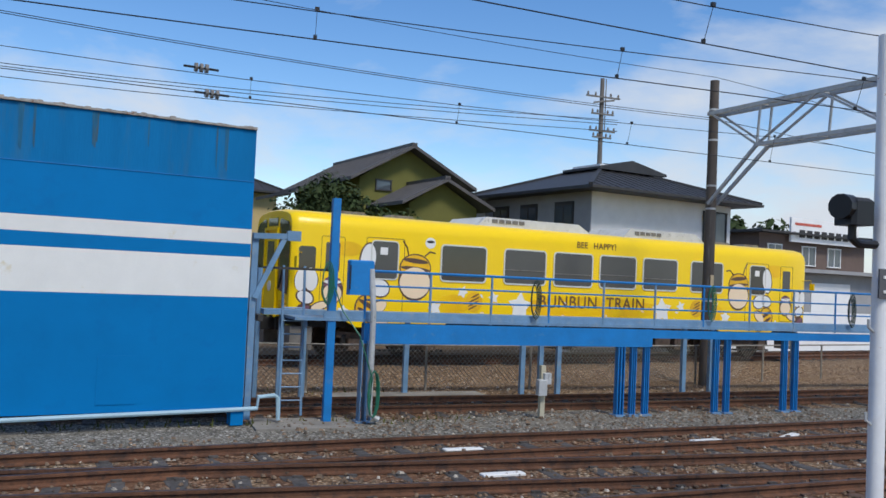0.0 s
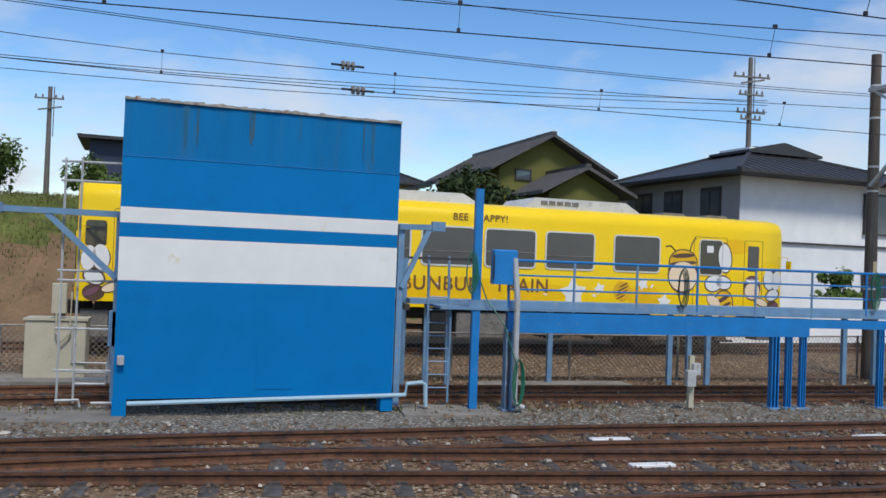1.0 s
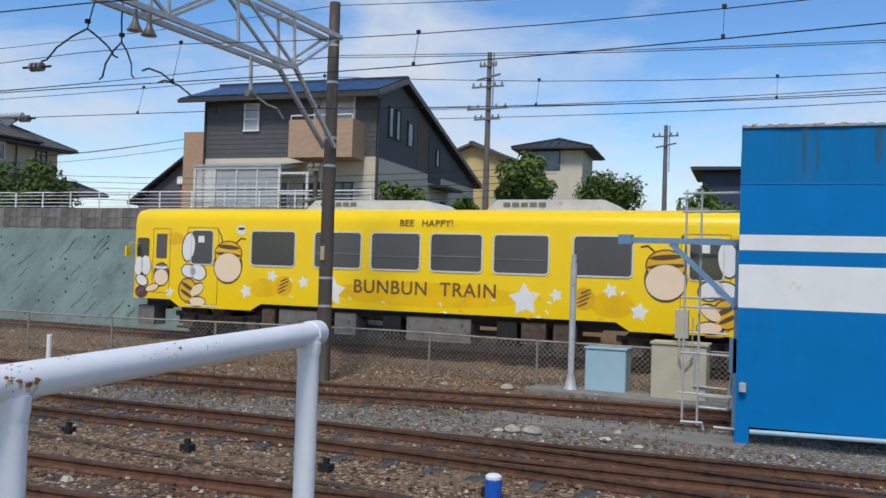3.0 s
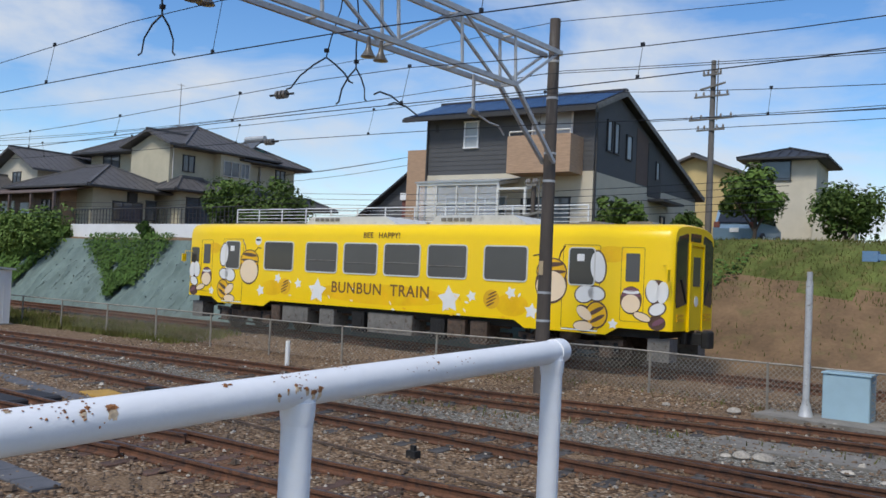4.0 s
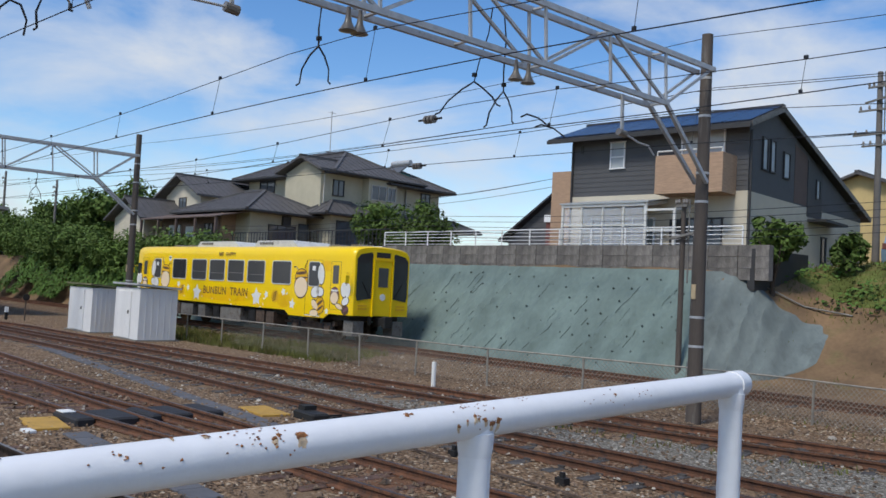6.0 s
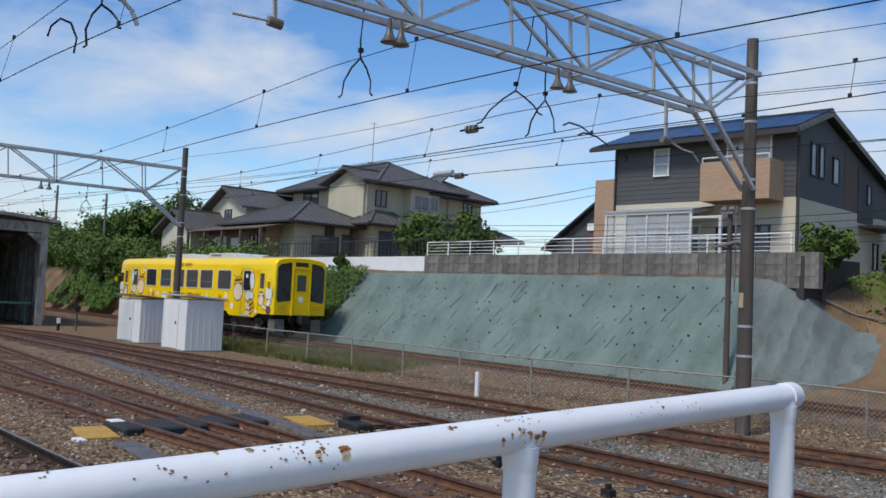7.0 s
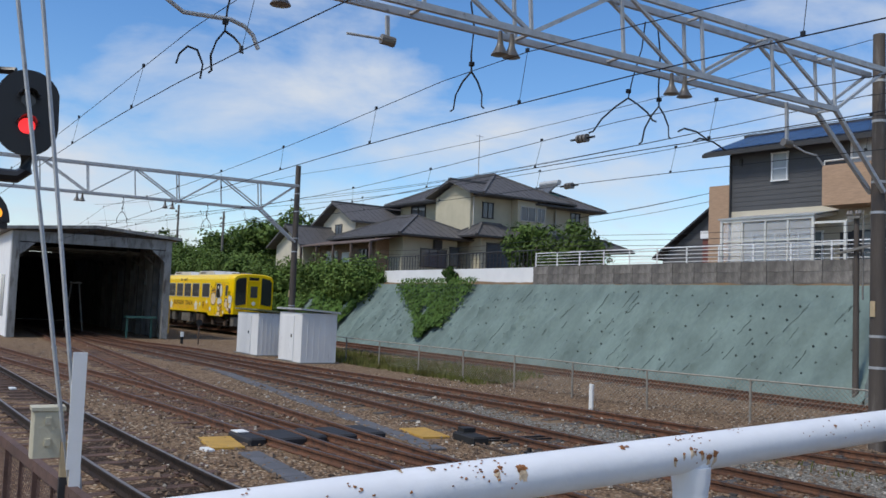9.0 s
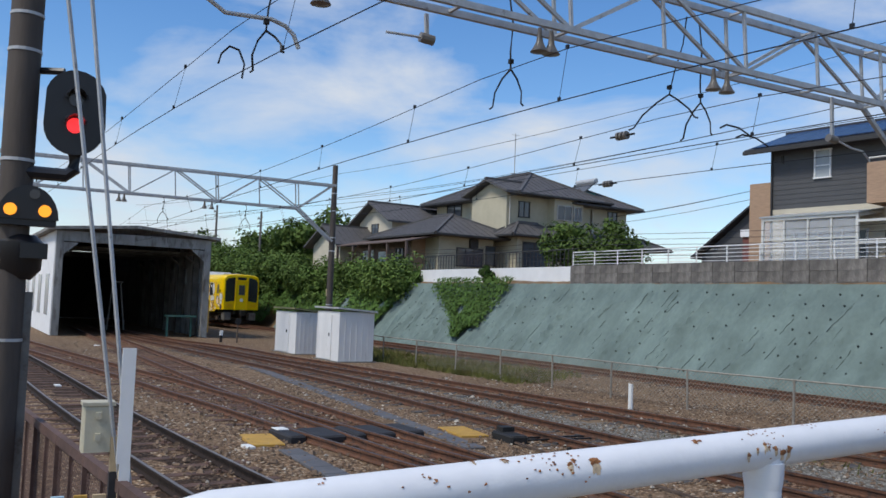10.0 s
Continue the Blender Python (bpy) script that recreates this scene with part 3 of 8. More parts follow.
def slope_face():
    """Sprayed mortar over the cutting, with folds and anchors, and a grey sheet draped on its end."""
    for name, xa, xb, material, label in (("cutting_slope", -62.0, -15.6, MORTAR, "green sprayed mortar cutting slope with rows of anchors"), ("cutting_slope_end", -15.6, -12.7, MORTAR_GREY, "grey creased sheet over the end of the cutting")):
        nx, ny = (300, 26) if material is MORTAR else (44, 34)
        vs = []
        for j in range(ny + 1):
            for i in range(nx + 1):
                f, g = j / ny, i / nx
                if material is MORTAR:
                    x = xa + (xb - xa) * g
                    x += (0.35 - 1.35 * smooth(-23, xb, x)) * f
                    fold = (1 - abs(noise.noise((x * 1.5 - f * 1.9, f * 0.5, 1.0)))) ** 9
                    deep = (1 - abs(noise.noise((x * 0.7 - f * 1.0, f * 0.3, 6.0)))) ** 24
                    crease = 0.13 * fold + 0.2 * deep * smooth(0, 0.5, 1 - f) + 0.05 * noise.noise((x * 3.2 - f * 4.5, f * 1.3, 4.0))
                    vs.append((x, main_y(x) + 2.05 + 2.35 * f - crease, 0.07 + 3.42 * f + 0.03 * noise.noise((x * 2, f, 7)) * f))
                    continue
                x0, x1 = -15.62 - 1.0 * f, xb - 0.1 - 0.5 * (2 * f - 1) ** 2 + 0.1 * noise.noise((f * 6, 2, 1))
                x = x0 + (x1 - x0) * g
                da, db = 2.05 + 0.9 * g + 1.1 * g ** 4, 4.4 + 1.5 * g + 0.12 * noise.noise((x * 2.5, 3, 1)) * g
                d = da + (db - da) * f
                y = main_y(x) + d
                fold = (1 - abs(noise.noise((x * 1.9 + f * 0.9, f * 0.5, 1.0)))) ** 7
                crease = 0.13 * fold + 0.05 * noise.noise((x * 5, f * 3, 2))
                rim = min(1.0, 7 * (1 - g), 9 * f + 0.1 if g > 0.05 else 1, 9 * (1 - f) + 0.1)
                k = smooth(0.0, 0.6, g)
                z = (0.05 + 3.42 * f) * (1 - k) + (land(x, y) + 0.07) * k
                vs.append((x, y - crease * rim * 0.8, z + crease * rim * 0.6 - 0.09 * (1 - rim) * k))
        n = nx + 1
        m = Mesh().add(vs, [[j * n + i, j * n + i + 1, (j + 1) * n + i + 1, (j + 1) * n + i] for j in range(ny) for i in range(nx)])
        ob = part(name, m, material, smooth=True)
        tagged(ob, label, "cutting slope", kind="structure")
        if material is MORTAR:
            knob = Mesh().lathe(0, 0, 0, [(0.035, -0.03), (0.03, 0.02), (0.015, 0.03)], 6).data("anchor", ANCHOR)
            for r in range(8):
                for c in range(46):
                    x = -47.5 + c * 0.68 + (0.34 if r % 2 else 0) + random.uniform(-0.1, 0.1)
                    f = 0.1 + r * 0.115 + random.uniform(-0.02, 0.02)
                    if random.random() < 0.3 or x > -15.9 - f:
                        continue
                    a = new("anchor", knob)
                    a.parent = ob
                    a.matrix_basis = pose(x, main_y(x) + 2.0 + 2.35 * f, 0.07 + 3.42 * f, 50, 0, 4)


slope_face()


# Dark tone that paints in stains and shade along the slope's folds.
FOLD_SHADE = mat("stained_fold_shade", (0.085, 0.115, 0.105), 0.9, var=0.4)


def fold_shade_ridges():
    """Thin raised ridges whose dark colour stands in for stains and fold shade."""
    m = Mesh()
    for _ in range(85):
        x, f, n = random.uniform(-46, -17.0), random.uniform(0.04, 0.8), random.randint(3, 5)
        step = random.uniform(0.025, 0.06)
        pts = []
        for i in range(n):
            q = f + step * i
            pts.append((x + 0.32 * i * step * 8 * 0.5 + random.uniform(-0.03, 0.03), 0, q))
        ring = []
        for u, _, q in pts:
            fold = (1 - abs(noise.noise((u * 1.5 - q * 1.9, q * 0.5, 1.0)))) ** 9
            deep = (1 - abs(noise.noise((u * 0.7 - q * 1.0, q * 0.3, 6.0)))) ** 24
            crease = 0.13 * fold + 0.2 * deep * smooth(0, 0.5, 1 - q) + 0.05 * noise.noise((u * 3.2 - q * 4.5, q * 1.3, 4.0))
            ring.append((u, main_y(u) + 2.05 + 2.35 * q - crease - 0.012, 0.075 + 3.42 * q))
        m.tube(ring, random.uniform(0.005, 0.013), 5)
    tagged(part("mortar_seam", m, FOLD_SHADE), "dark ridges painting stains and shade along the mortar folds", "mortar seam", kind="stuff")


fold_shade_ridges()
pole = part("fallen_pole", Mesh().tube([(-15.2, main_y(-15.2) + 5.3, land(-15.2, main_y(-15.2) + 5.3) + 0.06), (-14.2, main_y(-14.2) + 5.9, land(-14.2, main_y(-14.2) + 5.9) + 0.06), (-12.9, main_y(-12.9) + 6.25, land(-12.9, main_y(-12.9) + 6.25) + 0.05)], 0.03, 6), CONC)
tagged(pole, "thin pale pole lying along the sheet's upper edge", "pole")


def retaining_wall():
    w = thing("retaining_wall", "stained concrete block retaining wall above the slope", "wall", kind="structure")
    blocks = {}
    for j in range(3):
        x = -33.0
        k = 0
        while x < -15.6:
            wide = 1.02
            if j not in blocks:
                blocks[j] = Mesh().box(0, 0, 0, wide - 0.012, 0.3, 0.36, c=0.01).data("block", WALLC)
            b = new("block", blocks[j])
            b.parent = w
            s = math.degrees(math.atan((main_y(x + 0.5) - main_y(x - 0.5))))
            b.matrix_basis = pose(x + 0.5, main_y(x + 0.5) + 4.75 + random.uniform(0, 0.006), 3.22 + j * 0.366, 0, 0, s)
            x += wide
            k += 1
    e = Mesh()
    e.box(-15.2, main_y(-15.2) + 6.2, 2.9, 0.25, 3.2, 1.3)
    part("end_return", e, TRIM, w, "dark return at the wall's end")
    g = thing("white_wall", "low white rendered garden wall", "wall", kind="structure")
    m = Mesh()
    for i in range(5):
        xa, xb = -47 + i * 2.8, -47 + (i + 1) * 2.8 - 0.006
        m.prism([(xa, main_y(xa) + 4.9, 3.55), (xb, main_y(xb) + 4.9, 3.55), (xb, main_y(xb) + 4.9, 4.3), (xa, main_y(xa) + 4.9, 4.3)], (0.01, 0.2, 0))
    part("panel", m, H_WHITE, g)
    f = thing("guard_rail", "white tubular guard rail on the retaining wall", "railing", kind="structure")
    xa, xb = -33.0, -15.6
    pts = lambda h: [(xa + (xb - xa) * i / 20, main_y(xa + (xb - xa) * i / 20) + 4.75, 4.3 + h) for i in range(21)]
    for h in (0.08, 0.22, 0.36, 0.5, 0.62):
        part("rail", Mesh().tube(pts(h), 0.024 if h > 0.6 else 0.013, 6), H_WHITE, f)
    post = Mesh().rod((0, 0, 0), (0, 0, 0.62), 0.028, 6).data("post", H_WHITE)
    for i in range(13):
        x = xa + (xb - xa) * i / 12
        o = new("post", post)
        o.parent = f
        o.matrix_basis = pose(x, main_y(x) + 4.75, 4.3)


retaining_wall()


# ---- wash plant ----
BX, BY, BH = (-2.27, 13.40), (1.95, 14.03), 4.66
BANG = math.degrees(math.atan2(BY[1] - BX[1], BY[0] - BX[0]))
BLEN = math.hypot(BY[0] - BX[0], BY[1] - BX[1])


def wash_wall():
    w = thing("train_wash_screen", "blue steel train wash screen with two white stripes and rusty top", "train wash", BX[0], BX[1], 0, BANG)
    L, t = BLEN, 0.16
    for name, za, zb, material, label in (("lower_panel", 0.20, 1.955, BLUE, ""), ("broad_stripe", 1.955, 2.60, WHITE_PAINT, "white painted band"), ("narrow_panel", 2.60, 2.81, BLUE, ""), ("narrow_stripe", 2.81, 3.045, WHITE_PAINT, "white painted band"), ("middle_panel", 3.045, 3.80, BLUE, ""), ("upper_panel", 3.80, BH - 0.03, BLUE_FADED, "faded rust-streaked blue sheet")):
        part(name, Mesh().box(L / 2, t / 2, za, L, t, zb - za - 0.003), material, w, label)
    top = Mesh()
    n = 60
    for i in range(n):
        x = L * (i + 0.5) / n
        top.box(x, t / 2 - 0.01 + random.uniform(-0.01, 0.01), BH - 0.03, L / n, t + 0.05, 0.03 + 0.028 * random.random() ** 2)
    tagged(part("rusty_capping", top, RUST, w, "flaking rusty capping"), kind="stuff")
    part("seam", Mesh().box(L / 2, -0.003, 3.795, L, 0.012, 0.012), STEEL_VIVID, w)
    for x in (0.09, L - 0.09):
        part("foot", Mesh().box(x, t / 2, -0.06, 0.2, t + 0.06, 0.262), BLUE, w)
    part("drain_pipe", Mesh().tube([(0.2, -0.04, 0.14), (L - 0.2, -0.04, 0.19), (L + 0.22, -0.04, 0.2), (L + 0.24, -0.04, 0.38), (L + 0.5, -0.04, 0.4), (L + 0.56, -0.04, 0.36), (L + 0.58, -0.04, 0.0)], 0.035, 8), SKYBOX, w, "pale plastic drain pipe", True)
    part("access_hatch", Mesh().box(2.35, -0.004, 0.32, 0.56, 0.012, 0.72), BLUE, w)
    for x in (0.02, L - 0.02):
        part("end_frame", Mesh().box(x, 0.63, 0.0, 0.05, 0.9, 4.3), STEEL_BLUE, w)
    part("junction_box", Mesh().box(0.09, -0.05, 0.72, 0.1, 0.1, 0.13, c=0.01), GALV, w, "small grey junction box")
    for i in range(7):
        x = random.uniform(0.15, L - 0.1)
        h = random.uniform(0.3, 0.7)
        q = random.uniform(0.012, 0.04)
        y = -0.003 - 0.001 * i
        run = [(x - q, y, BH - 0.05), (x + q, y, BH - 0.05), (x + q * 0.7, y, BH - 0.05 - h), (x - q * 0.5, y, BH - 0.05 - h * 0.9)]
        part("rust_run", Mesh().add(run, [[0, 1, 2, 3]]), RUST_STREAK, w)
    return w


wash_wall()


# ---- railcar ----
def disc(m, x, z, rx, rz, y, ang=0.0, seg=22, a0=0.0, a1=6.2832):
    """A flat oval on the side."""
    c, s = math.cos(ang), math.sin(ang)
    ring = []
    for i in range(seg + (0 if a1 - a0 > 6.2 else 1)):
        a = a0 + (a1 - a0) * i / seg
        p, q = rx * math.cos(a), rz * math.sin(a)
        ring.append((x + p * c - q * s, y, z + p * s + q * c))
    return m.prism(ring, (0, -0.004, 0))


def star(m, x, z, r, y, turn=0.0):
    ring = []
    for i in range(10):
        a = turn + math.pi * i / 5
        q = r if i % 2 == 0 else r * 0.55
        ring.append((x + q * math.sin(a), y, z + q * math.cos(a)))
    return m.prism(ring, (0, -0.004, 0))


def window_ring(m, x0, x1, z0, z1, y, w, r=0.08):
    def loop(k):
        pts = []
        for cx, cz, a0 in ((x1 - r, z1 - r, 0), (x0 + r, z1 - r, 90), (x0 + r, z0 + r, 180), (x1 - r, z0 + r, 270)):
            for i in range(5):
                a = radians(a0 + i * 22.5)
                pts.append((cx + (r + k) * math.cos(a), cz + (r + k) * math.sin(a)))
        return pts
    o, n = loop(w), loop(0)
    k = len(o)
    vs = [(p, y, q) for p, q in o] + [(p, y, q) for p, q in n] + [(p, y - 0.018, q) for p, q in o] + [(p, y - 0.018, q) for p, q in n]
    fs = []
    for i in range(k):
        j = (i + 1) % k
        fs += [[2 * k + i, 2 * k + j, 3 * k + j, 3 * k + i], [i, j, 2 * k + j, 2 * k + i], [k + i, k + j, 3 * k + j, 3 * k + i]]
    return m.add(vs, fs)


def pane(x0, x1, z0, z1, y, r=0.08):
    ring = []
    for cx, cz, a0 in ((x1 - r, z1 - r, 0), (x0 + r, z1 - r, 90), (x0 + r, z0 + r, 180), (x1 - r, z0 + r, 270)):
        ring += [(cx + r * math.cos(radians(a0 + i * 22.5)), y, cz + r * math.sin(radians(a0 + i * 22.5))) for i in range(5)]
    return Mesh().prism(ring, (0, -0.006, 0))


def railcar():
    c = thing("railcar", "bright yellow diesel railcar with white flowers and bee-coloured shapes", "train")
    HL, HW = 8.98, 1.4
    # shell: a rounded section swept along the car, with the ends drawn in
    sec = [(-HW, 1.07), (-HW, 3.22), (-1.36, 3.40), (-1.24, 3.53), (-1.0, 3.60), (-0.5, 3.65), (0, 3.66), (0.5, 3.65), (1.0, 3.60), (1.24, 3.53), (1.36, 3.40), (HW, 3.22), (HW, 1.07)]
    stations = [(-HL, 0.93, -0.05), (-HL + 0.05, 0.965, -0.02), (-HL + 0.16, 1, 0)] + [(x, 1, 0) for x in (-7.63, -4.63, 4.63, 7.63)] + [(HL - 0.16, 1, 0), (HL - 0.05, 0.965, -0.02), (HL, 0.93, -0.05)]
    m = Mesh()
    k = len(sec)
    m.add([(x, y * q, z + (dz if z > 3 else 0)) for x, q, dz in stations for y, z in sec], [[i * k + j, i * k + j + 1, (i + 1) * k + j + 1, (i + 1) * k + j] for i in range(len(stations) - 1) for j in range(k - 1)] + [list(range(k)), [(len(stations) - 1) * k + j for j in range(k)]])
    m.add([(x, y * q, 1.07) for x, q, _ in stations for y in (-HW, HW)], [[2 * i, 2 * i + 1, 2 * i + 3, 2 * i + 2] for i in range(len(stations) - 1)])
    part("body", m, YELLOW, c, smooth=True)
    for side in (-1, 1):
        for a in (-1, 1):
            ring = [(a * 7.63, 1.07), (a * 7.3, 0.88), (a * 5.0, 0.88), (a * 4.68, 1.07)]
            part("skirt", Mesh().prism([(x, side * (HW - 0.001), z) for x, z in ring], (0, -side * 0.05, 0)), YELLOW, c)
    # side windows
    y = -HW - 0.002
    for x0, x1 in ((3.66, 5.04), (1.74, 3.12), (0.12, 1.49), (-1.49, -0.12), (-3.12, -1.74), (-5.04, -3.66)):
        for s in (-1, 1):
            w = part("window", window_ring(Mesh(), x0 + 0.035, x1 - 0.035, 2.10, 2.98, y if s < 0 else HW + 0.02, 0.04), ALU, c, "light metal window frame", True)
            dark = x0 in (-5.04, -3.12, 0.12)
            part("pane", pane(x0 + 0.03, x1 - 0.03, 2.09, 2.99, y if s < 0 else HW + 0.008), GLASS_DARK if x0 == -5.04 else GLASS_GREY, w)
            if s < 0 and x0 in (-3.12, -1.49, 0.12, 1.74):
                part("sash_bar", Mesh().box((x0 + x1) / 2, y - 0.012, 2.44 if dark else 2.40, x1 - x0 - 0.08, 0.012, 0.025), GREY_BOX, w)
    for s in (-1, 1):
        for a in (-1, 1):
            x0, x1 = sorted((a * 6.08, a * 7.10))
            yy = y if s < 0 else HW + 0.006
            d = part("door", window_ring(Mesh(), x0, x1, 0.98, 3.06, yy + 0.012, 0.012, 0.05), LETTER, c)
            wx0, wx1 = sorted((a * 6.26, a * 6.95))
            part("door_window", pane(wx0, wx1, 2.08, 2.98, yy, 0.08), GLASS_DARK if a > 0 else GLASS_GREY, d)
            part("door_window_frame", window_ring(Mesh(), wx0, wx1, 2.08, 2.98, yy, 0.03, 0.08), ALU, d)
            part("notice", Mesh().box((wx0 + wx1) / 2 - 0.03, yy - 0.01, 2.66, 0.2, 0.006, 0.18), WHITE, d, "white paper notice")
            part("step", Mesh().box((x0 + x1) / 2, yy, 0.93, 1.0, 0.02, 0.035), WHITE, d)
            cx0, cx1 = sorted((a * 7.79, a * 8.15))
            cd = part("crew_door", window_ring(Mesh(), *sorted((a * 7.68, a * 8.26)), 1.25, 3.02, yy + 0.012, 0.01, 0.04), LETTER, c)
            part("crew_window", pane(cx0, cx1, 2.2, 2.88, yy, 0.03), GLASS_GREY, cd)
            q0, q1 = sorted((a * 8.40, a * 8.82))
            if a < 0:
                part("cab_window", pane(q0, q1, 2.22, 2.76, yy, 0.07), GLASS_DARK, c)
            part("mirror", Mesh().tube([(a * 8.75, yy, 2.6), (a * 8.9, yy - 0.22, 2.62), (a * 8.95, yy - 0.22, 2.2)], 0.012, 6).box(a * 8.95, yy - 0.23, 2.25, 0.05, 0.16, 0.26), YELLOW, c)
    # ends
    for a in (-1, 1):
        e = lambda x: a * (HL + x)
        for s in (-1, 1):
            ring = [(s * 0.52, 1.72), (s * 1.16, 1.62), (s * 1.22, 1.8), (s * 1.22, 3.15), (s * 1.08, 3.32), (s * 0.60, 3.42), (s * 0.52, 3.38)]
            part("windscreen", Mesh().prism([(e(0.004), p, q) for p, q in ring], (a * 0.02, 0, 0)), GLASS_DARK, c, "black glazed cab window")
            part("marker_lamp", Mesh().box(e(0.02), s * 0.92, 1.30, 0.03, 0.42, 0.06).box(e(0.02), s * 0.92, 1.42, 0.03, 0.42, 0.05), ORANGE, c)
            part("wiper", Mesh().bar((e(0.04), s * 0.6, 1.75), (e(0.04), s * 0.95, 2.3), 0.02, 0.02), DARK, c)
            part("snow_guard", Mesh().box(a * 8.6, s * 0.95, 0.32, 0.55, 0.5, 0.55), GREY_BOX, c)
        g = part("gangway_door", Mesh().box(e(0.02), 0, 1.08, 0.05, 0.80, 2.0, c=0.01), YELLOW, c)
        part("gangway_window", Mesh().box(e(0.05), 0, 2.15, 0.014, 0.46, 0.72), GLASS_GREY, g)
        part("gangway_frame", Mesh().box(e(0.03), -0.45, 1.05, 0.08, 0.06, 2.15).box(e(0.03), 0.45, 1.05, 0.08, 0.06, 2.15).box(e(0.03), 0, 3.14, 0.08, 0.84, 0.06), YELLOW, g)
        part("badge", Mesh().lathe(0, 0, 0, [(0.13, 0), (0.13, 0.01)], 16), WHITE, g).matrix_basis = pose(e(0.048), 0, 1.78, 0, 90 * a, 0)
        part("destination_box", Mesh().box(e(0.005), 0, 3.24, 0.03, 0.66, 0.2), GLASS_DARK, c)
        part("coupler", Mesh().box(a * 9.05, 0, 0.72, 0.7, 0.26, 0.3, c=0.03).box(a * 9.35, 0, 0.66, 0.2, 0.4, 0.42, c=0.04).box(a * 8.95, 0.5, 0.75, 0.1, 0.1, 0.28).box(a * 8.95, -0.5, 0.75, 0.1, 0.1, 0.28), DARK, c, "black coupler")
    # roof
    for x0, x1, hi in ((-3.7, 0.2, 0.27), (1.35, 4.75, 0.29)):
        r = part("air_conditioner", Mesh().prism([(x0, -0.92, 3.58), (x0 + 0.3, -0.92, 3.58 + hi), (x1 - 0.5, -0.92, 3.58 + hi), (x1, -0.92, 3.58)], (0, 1.84, 0)), ROOF_GREY, c, "pale grey roof unit")
        for i in range(5):
            part("louvre", Mesh().box(x0 + 0.55 + i * 0.22, -0.93, 3.70, 0.17, 0.02, 0.1), GREY_BOX, r)
    for x in (-7.0, -5.6, 6.2, 7.6):
        part("roof_vent", Mesh().prism([(x - 0.45, -0.25, 3.62), (x - 0.3, -0.25, 3.74), (x + 0.3, -0.25, 3.74), (x + 0.45, -0.25, 3.62)], (0, 0.5, 0)), GREY_BOX, c)
    # underframe
    part("underframe", Mesh().box(0, 0, 0.86, 17.2, 2.3, 0.2), DARK, c)
    for x, w, h, mt in ((-3.6, 1.15, 0.52, GREY_BOX), (-2.2, 0.62, 0.55, GREY_BOX), (-0.9, 0.5, 0.62, DARK), (0.35, 1.7, 0.58, GREY_BOX), (2.1, 0.5, 0.6, DARK), (2.75, 0.6, 0.5, BOGIE), (3.5, 0.55, 0.62, BOGIE), (-4.5, 0.4, 0.5, BOGIE)):
        b = part("equipment_box", Mesh().box(x, -0.95, 0.95 - h, w, 0.7, h, c=0.02), mt, c)
        part("hatch", Mesh().box(x, -1.305, 0.95 - h + 0.08, w * 0.7, 0.02, h * 0.55), mt, b)
    part("exhaust_pipe", Mesh().tube([(-4.2, -0.6, 0.62), (-1.0, -0.7, 0.55), (1.5, -0.6, 0.6), (4.2, -0.7, 0.6)], 0.07, 8).tube([(-4.2, -0.9, 0.8), (4.3, -0.9, 0.82)], 0.04, 6), BOGIE, c)
    for bx in (-6.15, 6.15):
        for s in (-1, 1):
            f = Mesh().prism([(bx - 1.5, s * 0.95, 0.62), (bx - 0.5, s * 0.95, 0.45), (bx + 0.5, s * 0.95, 0.45), (bx + 1.5, s * 0.95, 0.62), (bx + 1.5, s * 0.95, 0.76), (bx + 0.5, s * 0.95, 0.68), (bx - 0.5, s * 0.95, 0.68), (bx - 1.5, s * 0.95, 0.76)], (0, s * 0.14, 0))
            b = part("bogie_frame", f, BOGIE, c, "rusty bogie side frame")
            part("air_spring", Mesh().lathe(bx, s * 1.0, 0.66, [(0.24, 0), (0.28, 0.1), (0.24, 0.22)], 12), BOGIE, b, smooth=True)
            for wx in (bx - 1.05, bx + 1.05):
                part("axle_box", Mesh().box(wx, s * 1.08, 0.3, 0.34, 0.16, 0.32, c=0.03), BOGIE, b)
                for ds in (-0.26, 0.26):
                    part("spring", Mesh().lathe(wx + ds, s * 1.04, 0.42, [(0.08, 0), (0.08, 0.26)], 8), DARK, b)
            part("brake_rigging", Mesh().bar((bx - 1.5, s * 1.0, 0.3), (bx + 1.5, s * 1.0, 0.28), 0.05, 0.06), DARK, b)
    # liveries on the near side
    z0 = -0.25
    q = y + 0.001
    def ov(name, mt, *items):
        for it in items:
            mm = Mesh()
            disc(mm, it[0], it[1] + z0, it[2], it[3], q - (it[5] if len(it) > 5 else 0), it[4] if len(it) > 4 else 0.0)
            part(name, mm, mt, c)
    for a in (-1, 1):
        X = lambda v: v * a
        # large shape beside the passenger door
        ov("outline_shape", BROWN, (X(5.75), 2.30, 0.47, 0.50), (X(5.75), 2.62, 0.45, 0.36, 0.0), (X(7.05), 2.78, 0.24, 0.42, 0.12 * a), (X(6.72), 2.10, 0.30, 0.24, 0.3 * a), (X(7.02), 2.12, 0.27, 0.2, -0.2), (X(6.75), 1.62, 0.28, 0.17, -0.6 * a), (X(7.05), 1.60, 0.31, 0.34), (X(6.72), 1.30, 0.30, 0.15))
        ov("white_oval", WHITE, (X(7.05), 2.78, 0.20, 0.38, 0.12 * a, 0.004), (X(6.72), 2.10, 0.265, 0.205, 0.3 * a, 0.004), (X(7.02), 2.12, 0.235, 0.165, -0.2, 0.004))
